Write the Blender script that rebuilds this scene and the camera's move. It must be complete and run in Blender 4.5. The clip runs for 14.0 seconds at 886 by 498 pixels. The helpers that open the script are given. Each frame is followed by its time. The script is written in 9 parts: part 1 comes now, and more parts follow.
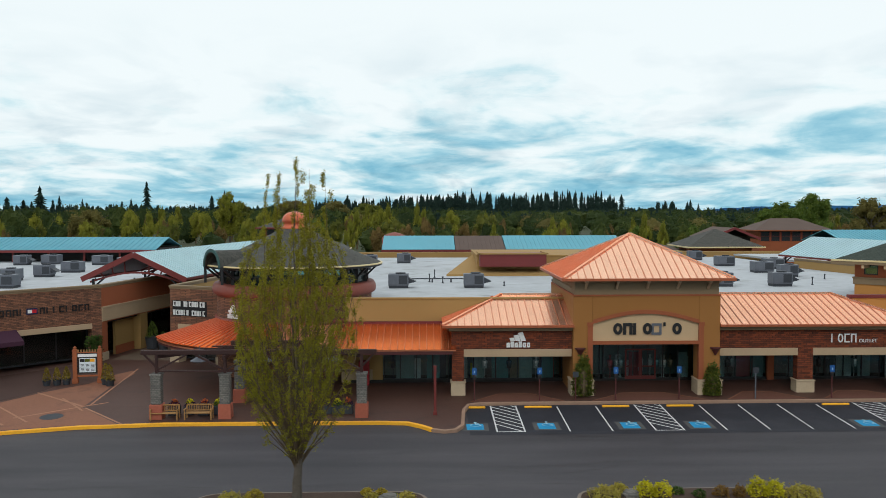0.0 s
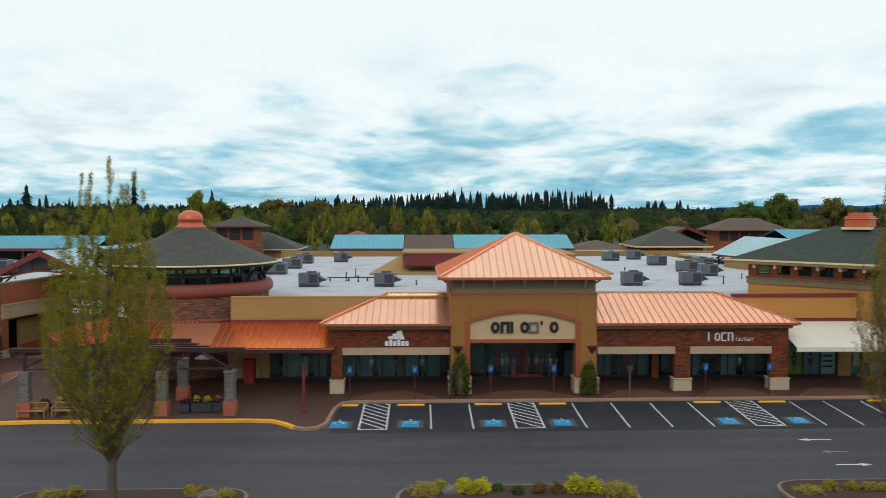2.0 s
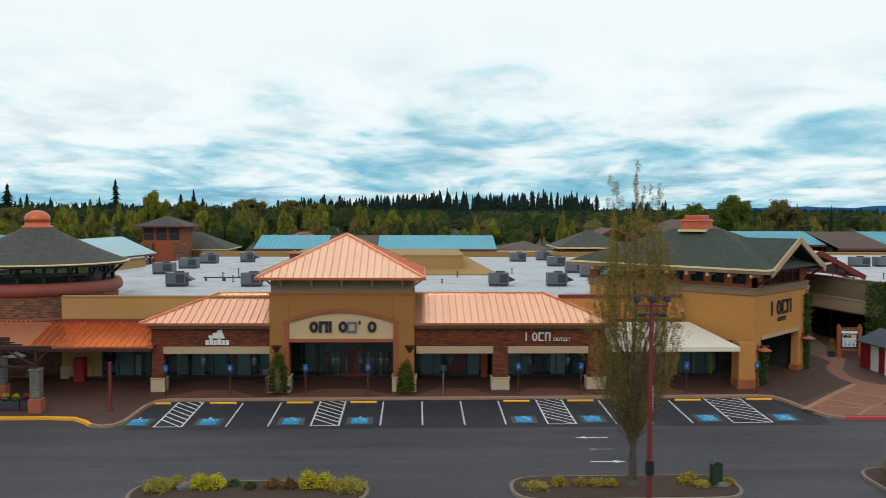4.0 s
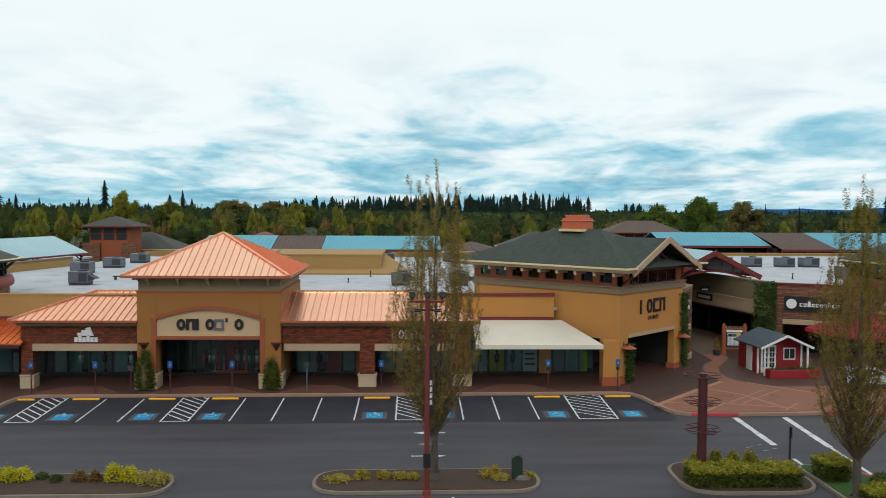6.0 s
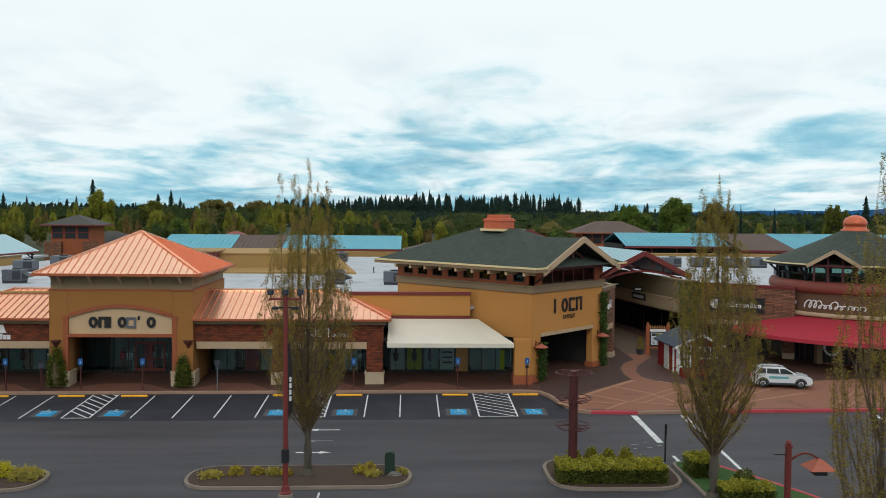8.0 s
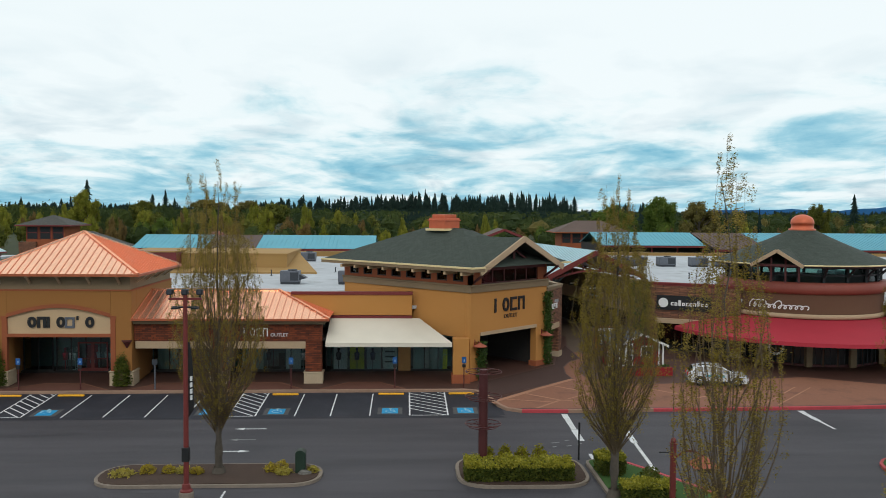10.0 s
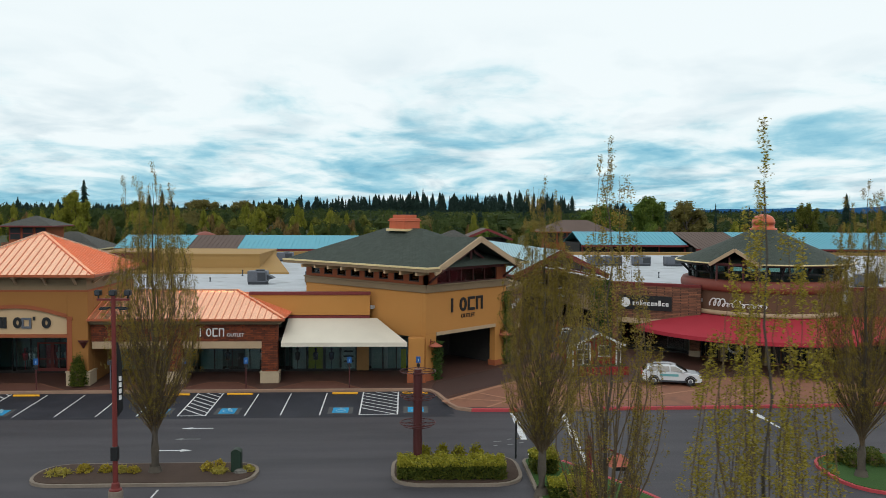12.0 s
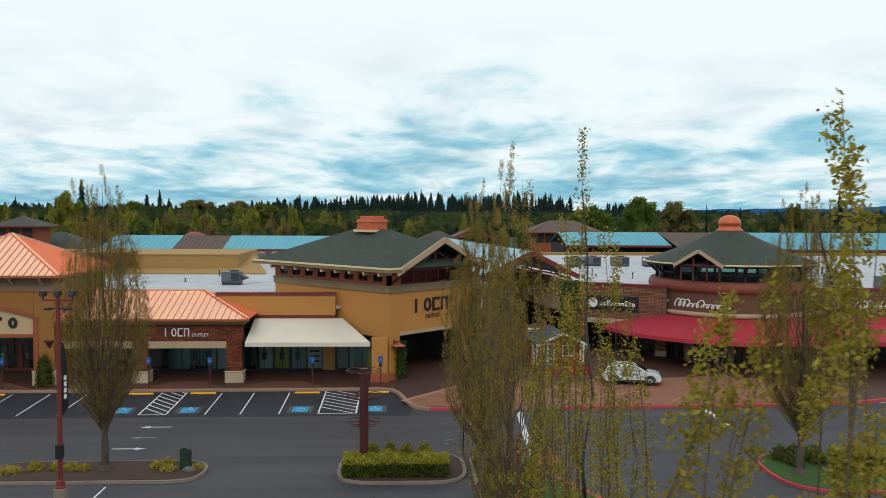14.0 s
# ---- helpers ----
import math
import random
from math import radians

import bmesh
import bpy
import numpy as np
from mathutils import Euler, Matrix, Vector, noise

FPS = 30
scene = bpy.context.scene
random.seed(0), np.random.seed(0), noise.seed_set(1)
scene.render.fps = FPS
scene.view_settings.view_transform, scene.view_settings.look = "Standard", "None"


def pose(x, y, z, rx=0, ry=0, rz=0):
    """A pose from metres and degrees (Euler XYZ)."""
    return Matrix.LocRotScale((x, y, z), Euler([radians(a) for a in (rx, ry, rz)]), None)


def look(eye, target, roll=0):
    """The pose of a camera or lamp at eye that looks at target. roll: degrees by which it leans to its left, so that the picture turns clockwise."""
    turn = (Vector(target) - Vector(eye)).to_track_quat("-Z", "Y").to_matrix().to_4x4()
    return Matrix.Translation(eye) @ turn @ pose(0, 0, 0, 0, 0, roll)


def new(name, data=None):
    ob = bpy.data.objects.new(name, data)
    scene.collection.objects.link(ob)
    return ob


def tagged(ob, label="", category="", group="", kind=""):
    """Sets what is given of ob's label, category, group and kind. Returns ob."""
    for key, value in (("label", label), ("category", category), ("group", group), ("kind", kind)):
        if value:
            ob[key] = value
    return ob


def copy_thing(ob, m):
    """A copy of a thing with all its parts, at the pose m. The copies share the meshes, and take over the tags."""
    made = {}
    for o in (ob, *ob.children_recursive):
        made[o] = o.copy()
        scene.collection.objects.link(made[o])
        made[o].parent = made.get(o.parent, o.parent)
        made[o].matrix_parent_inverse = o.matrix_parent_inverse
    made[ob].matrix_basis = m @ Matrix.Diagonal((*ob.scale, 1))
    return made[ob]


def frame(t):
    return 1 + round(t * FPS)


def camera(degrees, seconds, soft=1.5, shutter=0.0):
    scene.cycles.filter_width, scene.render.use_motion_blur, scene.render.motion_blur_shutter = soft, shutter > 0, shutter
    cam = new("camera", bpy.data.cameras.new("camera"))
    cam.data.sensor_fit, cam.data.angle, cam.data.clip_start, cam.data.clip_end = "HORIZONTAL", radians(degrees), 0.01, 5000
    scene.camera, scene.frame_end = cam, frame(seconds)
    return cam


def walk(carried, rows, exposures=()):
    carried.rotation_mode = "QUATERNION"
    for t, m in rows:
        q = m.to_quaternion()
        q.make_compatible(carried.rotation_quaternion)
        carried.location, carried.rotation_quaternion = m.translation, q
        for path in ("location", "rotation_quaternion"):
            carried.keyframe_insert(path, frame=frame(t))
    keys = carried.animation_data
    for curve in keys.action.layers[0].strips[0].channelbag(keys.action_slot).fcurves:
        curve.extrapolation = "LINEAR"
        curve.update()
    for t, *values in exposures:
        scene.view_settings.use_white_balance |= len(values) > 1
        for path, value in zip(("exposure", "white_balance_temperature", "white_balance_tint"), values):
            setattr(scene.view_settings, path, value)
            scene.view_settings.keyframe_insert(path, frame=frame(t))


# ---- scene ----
cam = camera(54.0, 14.0, soft=0.8, shutter=0.5)
PATH = [
    (0, (3.933, -0.315, 13.897), (3.97, 1.682, 13.805), -0.1),
    (0.5, (5.063, -0.408, 13.914), (5.102, 1.589, 13.821), -0.2),
    (1, (7.044, -0.496, 13.878), (7.085, 1.501, 13.786), -0.1),
    (1.5, (9.502, -0.617, 13.845), (9.546, 1.38, 13.753), -0.1),
    (2, (12.389, -0.838, 13.89), (12.437, 1.159, 13.796), -0.0),
    (2.5, (15.936, -1.145, 13.871), (15.988, 0.853, 13.778), 0.0),
    (3, (19.138, -1.408, 13.872), (19.194, 0.589, 13.779), 0.1),
    (3.5, (22.373, -1.798, 13.912), (22.433, 0.199, 13.819), 0.2),
    (4, (25.172, -2.145, 13.984), (25.235, -0.148, 13.891), 0.2),
    (6.5, (36.763, -3.493, 13.842), (36.835, -1.496, 13.753), 0.4),
    (7, (38.234, -3.651, 13.858), (38.313, -1.654, 13.768), 0.5),
    (7.5, (39.828, -3.864, 13.863), (39.908, -1.867, 13.774), 0.5),
    (8, (41.205, -4.054, 13.845), (41.286, -2.058, 13.756), 0.5),
    (10.5, (46.798, -4.655, 13.909), (46.882, -2.658, 13.819), 0.4),
    (11, (47.686, -4.764, 13.904), (47.769, -2.767, 13.814), 0.4),
    (11.5, (48.487, -4.88, 13.932), (48.572, -2.884, 13.841), 0.3),
    (12, (49.273, -5.08, 13.994), (49.357, -3.084, 13.903), 0.3),
    (12.5, (50.064, -5.36, 14.047), (50.148, -3.364, 13.955), 0.3),
    (13, (50.82, -5.64, 14.08), (50.903, -3.644, 13.989), 0.3),
    (13.5, (51.587, -5.852, 14.076), (51.669, -3.855, 13.985), 0.1),
    (14, (52.152, -5.935, 14.115), (52.236, -3.939, 14.024), 0.3),
]
walk(cam, [(t, look(eye, target, roll)) for t, eye, target, roll in PATH])

# ---------- world and light ----------
W = bpy.data.worlds.new("sky")
scene.world = W
W.use_nodes = True
wn, wl = W.node_tree.nodes, W.node_tree.links
wn.clear()


def wnode(kind, **kw):
    n = wn.new(kind)
    for k, v in kw.items():
        n.inputs[k].default_value = v
    return n


sky = wn.new("ShaderNodeTexSky")
sky.sky_type, sky.sun_disc = "NISHITA", False
sky.sun_elevation, sky.sun_rotation = radians(48), radians(200)
co = wn.new("ShaderNodeTexCoord")
sep = wn.new("ShaderNodeSeparateXYZ")
wl.new(co.outputs["Generated"], sep.inputs[0])


def wmath(op, a, b=None, clamp=False):
    n = wn.new("ShaderNodeMath")
    n.operation, n.use_clamp = op, clamp
    for i, v in enumerate((a, b)):
        if v is None:
            continue
        if isinstance(v, (int, float)):
            n.inputs[i].default_value = v
        else:
            wl.new(v, n.inputs[i])
    return n.outputs[0]


# cloud deck: a level sheet seen in perspective
zz = wmath("ADD", wmath("ABSOLUTE", sep.outputs["Z"]), 0.15)
comb = wn.new("ShaderNodeCombineXYZ")
wl.new(wmath("DIVIDE", sep.outputs["X"], zz), comb.inputs[0])
wl.new(wmath("DIVIDE", sep.outputs["Y"], zz), comb.inputs[1])
mp = wn.new("ShaderNodeMapping")
mp.inputs["Location"].default_value = (5.3, 0.7, 0)
mp.inputs["Scale"].default_value = (1.15, 0.95, 1)
wl.new(comb.outputs[0], mp.inputs[0])


def deck(scale, detail, rough, twist, seed):
    """One layer of cloud noise on the sheet."""
    n = wnode("ShaderNodeTexNoise", Scale=scale, Detail=detail, Roughness=rough, Distortion=twist)
    n.noise_dimensions = "4D"
    n.inputs["W"].default_value = seed
    wl.new(mp.outputs[0], n.inputs["Vector"])
    return n.outputs["Fac"]


gaps = wmath("ADD", wmath("MULTIPLY", deck(1.15, 8.0, 0.52, 0.6, 3.1), 0.78), wmath("MULTIPLY", deck(4.0, 6.0, 0.55, 0.5, 7.4), 0.22))
# the deck is thin towards the horizon and thick overhead
up = wmath("MAXIMUM", sep.outputs["Z"], 0.0)
thick = wmath("MULTIPLY", wmath("MINIMUM", up, 0.35), 1.15)
dens = wmath("ADD", gaps, wmath("SUBTRACT", thick, 0.05))
ramp = wn.new("ShaderNodeValToRGB")
wl.new(dens, ramp.inputs[0])
cr = ramp.color_ramp
cr.elements[0].position, cr.elements[0].color = 0.36, (0.20, 0.50, 0.66, 1)
cr.elements[1].position, cr.elements[1].color = 0.585, (0.90, 0.98, 1.0, 1)
for at_, c_ in ((0.43, (0.36, 0.65, 0.77, 1)), (0.49, (0.64, 0.84, 0.90, 1)), (0.53, (0.82, 0.94, 0.97, 1))):
    e = cr.elements.new(at_)
    e.color = c_
# grey undersides of the thicker rolls
belly = wmath("ADD", wmath("MULTIPLY", deck(1.7, 7.0, 0.5, 0.8, 11.7), 0.8), wmath("MULTIPLY", deck(5.0, 5.0, 0.5, 0.4, 1.9), 0.2))
under = wmath("MULTIPLY", wmath("SUBTRACT", belly, 0.5), 4.5, True)
under = wmath("MULTIPLY", under, wmath("SUBTRACT", 1.0, wmath("MULTIPLY", up, 4.6), True))
shade = wn.new("ShaderNodeMix")
shade.data_type = "RGBA"
shade.blend_type = "MULTIPLY"
wl.new(under, shade.inputs["Factor"])
wl.new(ramp.outputs[0], shade.inputs["A"])
shade.inputs["B"].default_value = (0.42, 0.57, 0.66, 1)
mix = wn.new("ShaderNodeMix")
mix.data_type = "RGBA"
mix.inputs["Factor"].default_value = 0.97
skyb = wn.new("ShaderNodeVectorMath")
skyb.operation = "SCALE"
skyb.inputs["Scale"].default_value = 0.1
wl.new(sky.outputs[0], skyb.inputs[0])
wl.new(skyb.outputs[0], mix.inputs["A"])
wl.new(shade.outputs["Result"], mix.inputs["B"])
bg = wnode("ShaderNodeBackground", Strength=1.0)
wl.new(mix.outputs["Result"], bg.inputs[0])
wo = wn.new("ShaderNodeOutputWorld")
wl.new(bg.outputs[0], wo.inputs[0])

sun = new("sun", bpy.data.lights.new("sun", "SUN"))
sun.data.energy, sun.data.angle, sun.data.color = 0.6, radians(14), (1.0, 0.95, 0.88)
sun.matrix_world = look((20, -60, 90), (35, 60, 0))


# ---------- materials ----------
def mat(name, color, rough=0.8, metal=0.0, grain=0.15, scale=8.0, big=0.12, bigscale=0.35, bump=0.15, spec=0.4, tone=None, rand=0.0, coat=0.0, along=1.0):
    """A plain material with grain, large stains, relief and some variation from piece to piece."""
    m = bpy.data.materials.new(name)
    m.use_nodes = True
    nt = m.node_tree
    b = nt.nodes["Principled BSDF"]
    b.inputs["Roughness"].default_value = rough
    b.inputs["Metallic"].default_value = metal
    b.inputs["Specular IOR Level"].default_value = spec
    b.inputs["Coat Weight"].default_value = coat
    tc = nt.nodes.new("ShaderNodeNewGeometry")
    a = nt.nodes.new("ShaderNodeTexNoise")
    a.inputs["Scale"].default_value, a.inputs["Detail"].default_value = scale, 6
    c = nt.nodes.new("ShaderNodeTexNoise")
    c.inputs["Scale"].default_value, c.inputs["Detail"].default_value = bigscale, 4
    nt.links.new(tc.outputs["Position"], a.inputs["Vector"])
    st = nt.nodes.new("ShaderNodeVectorMath")
    st.operation = "MULTIPLY"
    st.inputs[1].default_value = (along, 1, 1)
    nt.links.new(tc.outputs["Position"], st.inputs[0])
    nt.links.new(st.outputs[0], c.inputs["Vector"])
    v = nt.nodes.new("ShaderNodeMath")
    v.operation = "MULTIPLY_ADD"
    nt.links.new(a.outputs["Fac"], v.inputs[0])
    v.inputs[1].default_value, v.inputs[2].default_value = 2 * grain, 1 - grain
    w = nt.nodes.new("ShaderNodeMath")
    w.operation = "MULTIPLY_ADD"
    nt.links.new(c.outputs["Fac"], w.inputs[0])
    w.inputs[1].default_value, w.inputs[2].default_value = 2 * big, 1 - big
    p = nt.nodes.new("ShaderNodeMath")
    p.operation = "MULTIPLY"
    nt.links.new(v.outputs[0], p.inputs[0])
    nt.links.new(w.outputs[0], p.inputs[1])
    last = p.outputs[0]
    if rand:
        oi = nt.nodes.new("ShaderNodeObjectInfo")
        r = nt.nodes.new("ShaderNodeMath")
        r.operation = "MULTIPLY_ADD"
        nt.links.new(oi.outputs["Random"], r.inputs[0])
        r.inputs[1].default_value, r.inputs[2].default_value = 2 * rand, 1 - rand
        q = nt.nodes.new("ShaderNodeMath")
        q.operation = "MULTIPLY"
        nt.links.new(last, q.inputs[0])
        nt.links.new(r.outputs[0], q.inputs[1])
        last = q.outputs[0]
    col = nt.nodes.new("ShaderNodeMix")
    col.data_type = "RGBA"
    nt.links.new(c.outputs["Fac"], col.inputs["Factor"])
    col.inputs["A"].default_value = (*color, 1)
    col.inputs["B"].default_value = (*(tone or color), 1)
    sc = nt.nodes.new("ShaderNodeVectorMath")
    sc.operation = "SCALE"
    nt.links.new(col.outputs["Result"], sc.inputs[0])
    nt.links.new(last, sc.inputs["Scale"])
    nt.links.new(sc.outputs[0], b.inputs["Base Color"])
    if bump:
        bp = nt.nodes.new("ShaderNodeBump")
        bp.inputs["Strength"].default_value, bp.inputs["Distance"].default_value = bump, 0.02
        nt.links.new(a.outputs["Fac"], bp.inputs["Height"])
        nt.links.new(bp.outputs[0], b.inputs["Normal"])
    return m


def brick_mat(name, c1, c2, mortar, bw=0.4, bh=0.1, rough=0.85, upright=True, depth=0.015, seam=0.012, squash=1.0):
    """Courses of brick, stone or shingle. upright: laid on walls, else on sloping roofs and floors."""
    m = mat(name, c1, rough, grain=0.2, scale=9, bump=0)
    nt = m.node_tree
    b = nt.nodes["Principled BSDF"]
    g = nt.nodes.new("ShaderNodeNewGeometry")
    s = nt.nodes.new("ShaderNodeSeparateXYZ")
    nt.links.new(g.outputs["Position"], s.inputs[0])
    ad = nt.nodes.new("ShaderNodeMath")
    ad.operation = "ADD"
    nt.links.new(s.outputs["X"], ad.inputs[0])
    nt.links.new(s.outputs["Y"], ad.inputs[1])
    cb = nt.nodes.new("ShaderNodeCombineXYZ")
    nt.links.new(ad.outputs[0] if upright else s.outputs["X"], cb.inputs[0])
    nt.links.new(s.outputs["Z"] if upright else s.outputs["Y"], cb.inputs[1])
    t = nt.nodes.new("ShaderNodeTexBrick")
    nt.links.new(cb.outputs[0], t.inputs["Vector"])
    t.inputs["Color1"].default_value, t.inputs["Color2"].default_value = (*c1, 1), (*c2, 1)
    t.inputs["Mortar"].default_value = (*mortar, 1)
    t.inputs["Scale"].default_value, t.inputs["Mortar Size"].default_value = 1.0, seam
    t.inputs["Brick Width"].default_value, t.inputs["Row Height"].default_value = bw, bh
    n = nt.nodes.new("ShaderNodeTexNoise")
    n.inputs["Scale"].default_value, n.inputs["Detail"].default_value = 2.2, 7
    nt.links.new(g.outputs["Position"], n.inputs["Vector"])
    k = nt.nodes.new("ShaderNodeMath")
    k.operation = "MULTIPLY_ADD"
    nt.links.new(n.outputs["Fac"], k.inputs[0])
    k.inputs[1].default_value, k.inputs[2].default_value = 0.9, 0.55
    sc = nt.nodes.new("ShaderNodeVectorMath")
    sc.operation = "SCALE"
    nt.links.new(t.outputs["Color"], sc.inputs[0])
    nt.links.new(k.outputs[0], sc.inputs["Scale"])
    nt.links.new(sc.outputs[0], b.inputs["Base Color"])
    bp = nt.nodes.new("ShaderNodeBump")
    bp.inputs["Strength"].default_value, bp.inputs["Distance"].default_value = 0.7, depth
    bp.invert = True
    nt.links.new(t.outputs["Fac"], bp.inputs["Height"])
    nt.links.new(bp.outputs[0], b.inputs["Normal"])
    return m


def glass_mat(name, tint=(0.55, 0.62, 0.6), rough=0.03):
    m = bpy.data.materials.new(name)
    m.use_nodes = True
    nt = m.node_tree
    nt.nodes.clear()
    o = nt.nodes.new("ShaderNodeOutputMaterial")
    tr = nt.nodes.new("ShaderNodeBsdfTransparent")
    tr.inputs[0].default_value = (*tint, 1)
    gl = nt.nodes.new("ShaderNodeBsdfGlossy")
    gl.inputs["Roughness"].default_value = rough
    gl.inputs["Color"].default_value = (0.9, 0.95, 0.95, 1)
    fr = nt.nodes.new("ShaderNodeFresnel")
    fr.inputs[0].default_value = 1.5
    mx = nt.nodes.new("ShaderNodeMixShader")
    nt.links.new(fr.outputs[0], mx.inputs[0])
    nt.links.new(tr.outputs[0], mx.inputs[1])
    nt.links.new(gl.outputs[0], mx.inputs[2])
    nt.links.new(mx.outputs[0], o.inputs[0])
    return m


ASPHALT = mat("asphalt", (0.036, 0.034, 0.042), 0.68, grain=0.26, scale=22, big=0.45, bigscale=0.5, bump=0.35, tone=(0.059, 0.053, 0.060), along=0.12)
SEALED = mat("sealed_asphalt", (0.0185, 0.0195, 0.028), 0.7, grain=0.3, scale=18, big=0.4, bigscale=0.5, bump=0.35)
EARTH = mat("grassland", (0.03, 0.045, 0.014), 0.95, grain=0.3, scale=0.6, big=0.3, bigscale=0.02, tone=(0.045, 0.05, 0.018))
PAVING = mat("plaza_paving", (0.085, 0.035, 0.024), 0.62, grain=0.25, scale=7, big=0.3, bigscale=0.22, bump=0.25, tone=(0.06, 0.028, 0.021))
PAVE_PINK = mat("pink_paving", (0.285, 0.118, 0.066), 0.8, grain=0.22, scale=7, big=0.3, bigscale=0.3, bump=0.25, tone=(0.17, 0.072, 0.045))
PAVE_MID = mat("red_brown_paving", (0.15, 0.058, 0.038), 0.75, grain=0.22, scale=7, big=0.3, bigscale=0.4, bump=0.25, tone=(0.11, 0.045, 0.03))
PAVE_GREY = mat("grey_brown_paving", (0.12, 0.083, 0.058), 0.75, grain=0.2, scale=7, big=0.25, bigscale=0.3, bump=0.25)
PAVE_TAN = mat("tan_paving", (0.34, 0.165, 0.098), 0.8, grain=0.2, scale=7, big=0.22, bigscale=0.5, bump=0.25)
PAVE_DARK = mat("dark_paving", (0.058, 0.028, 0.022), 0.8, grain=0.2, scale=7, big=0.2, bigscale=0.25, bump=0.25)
CONCRETE = mat("kerb_concrete", (0.29, 0.18, 0.125), 0.85, grain=0.2, scale=10, big=0.25, bigscale=0.6)
KERB_GREY = mat("grey_concrete", (0.21, 0.17, 0.135), 0.85, grain=0.2, scale=10, big=0.25, bigscale=0.8)
YELLOW = mat("yellow_paint", (0.85, 0.40, 0.02), 0.6, grain=0.2, scale=12, big=0.15, bigscale=1.0)
REDKERB = mat("red_kerb_paint", (0.42, 0.05, 0.06), 0.65, grain=0.25, scale=9, big=0.25, bigscale=0.8)
WHITEPAINT = mat("white_road_paint", (0.62, 0.62, 0.62), 0.7, grain=0.35, scale=9, big=0.25, bigscale=1.2)
BLUEPAINT = mat("blue_road_paint", (0.012, 0.27, 0.52), 0.6, grain=0.2, scale=9, big=0.2, bigscale=1.0)
PALEPAINT = mat("worn_pale_paint", (0.30, 0.52, 0.62), 0.7, grain=0.35, scale=9, big=0.25, bigscale=1.2)
STUCCO_TAN = mat("tan_stucco", (0.36, 0.22, 0.075), 0.9, grain=0.1, scale=20, big=0.12, bigscale=0.3, bump=0.2, tone=(0.33, 0.20, 0.075))
STUCCO_OR = mat("orange_stucco", (0.475, 0.215, 0.052), 0.9, grain=0.1, scale=20, big=0.14, bigscale=0.25, bump=0.2, tone=(0.44, 0.20, 0.055))
STUCCO_TW = mat("ochre_stucco", (0.33, 0.145, 0.037), 0.9, grain=0.1, scale=20, big=0.14, bigscale=0.25, bump=0.2, tone=(0.275, 0.118, 0.032))
STUCCO_RED = mat("rust_stucco", (0.30, 0.085, 0.035), 0.9, grain=0.12, scale=16, big=0.15, bigscale=0.4, bump=0.2)
CREAM = mat("cream_panel", (0.52, 0.36, 0.21), 0.85, grain=0.1, scale=16, big=0.1, bigscale=0.5, bump=0.1)
LINTEL = mat("beige_lintel", (0.42, 0.30, 0.19), 0.85, grain=0.12, scale=12, big=0.12, bigscale=0.6, bump=0.15)
TAUPE = mat("taupe_trim", (0.22, 0.155, 0.09), 0.8, grain=0.1, scale=12, big=0.12, bigscale=0.5, bump=0.1)
MAROON = mat("maroon_metal", (0.16, 0.022, 0.022), 0.5, grain=0.12, scale=8, big=0.15, bigscale=0.6, bump=0.05)
BAND = mat("dull_red_band", (0.225, 0.056, 0.038), 0.6, grain=0.12, scale=8, big=0.18, bigscale=0.4, bump=0.08)
GOLD = mat("gold_fascia", (0.68, 0.55, 0.29), 0.5, grain=0.1, scale=8, big=0.12, bigscale=0.6, bump=0.05)
COPPER = mat("copper_roof", (0.97, 0.62, 0.45), 0.26, metal=0.85, grain=0.05, scale=3, big=0.08, bigscale=0.5, bump=0.03, rand=0.04)
COPPER_S = mat("new_copper", (0.86, 0.25, 0.10), 0.27, metal=0.85, grain=0.05, scale=3, big=0.1, bigscale=0.5, bump=0.03, rand=0.05)
COPPER_G = mat("dark_copper", (0.46, 0.13, 0.06), 0.45, metal=0.6, grain=0.08, scale=5, big=0.1, bigscale=0.5, bump=0.03)
COPPER_F = mat("red_copper", (0.56, 0.13, 0.06), 0.42, metal=0.35, grain=0.08, scale=5, big=0.12, bigscale=1.5, bump=0.03)
for m_ in (COPPER, COPPER_S):
    m_.node_tree.nodes["Principled BSDF"].inputs["Specular Tint"].default_value = (0.85, 0.30, 0.15, 1)
COPPER_D = mat("copper_seam", (0.64, 0.24, 0.13), 0.40, metal=0.7, grain=0.08, scale=5, big=0.1, bigscale=0.5, bump=0.03)
# paler than BLUEROOF: the sky's reflection is put into the colour
SHEENROOF = mat("sky_sheen_metal_roof", (0.42, 0.58, 0.62), 0.35, metal=0.5, grain=0.06, scale=3, big=0.15, bigscale=0.2, bump=0.03)
BLUEROOF = mat("blue_green_metal_roof", (0.085, 0.34, 0.43), 0.5, metal=0.2, grain=0.06, scale=3, big=0.15, bigscale=0.2, bump=0.03, rand=0.05)
SHINGLE = brick_mat("charcoal_shingle", (0.055, 0.055, 0.048), (0.075, 0.07, 0.06), (0.03, 0.03, 0.027), 0.5, 0.22, upright=False, depth=0.02)
SHINGLE_G = brick_mat("green_shingle", (0.034, 0.046, 0.036), (0.044, 0.056, 0.044), (0.02, 0.026, 0.02), 0.5, 0.22, upright=False, depth=0.02)
BROWNROOF = mat("brown_roof", (0.11, 0.075, 0.062), 0.9, grain=0.2, scale=6, big=0.15, bigscale=0.3)
MEMBRANE = mat("roof_membrane", (0.50, 0.52, 0.55), 0.8, grain=0.22, scale=0.7, big=0.34, bigscale=0.16, bump=0.05, tone=(0.34, 0.36, 0.38))


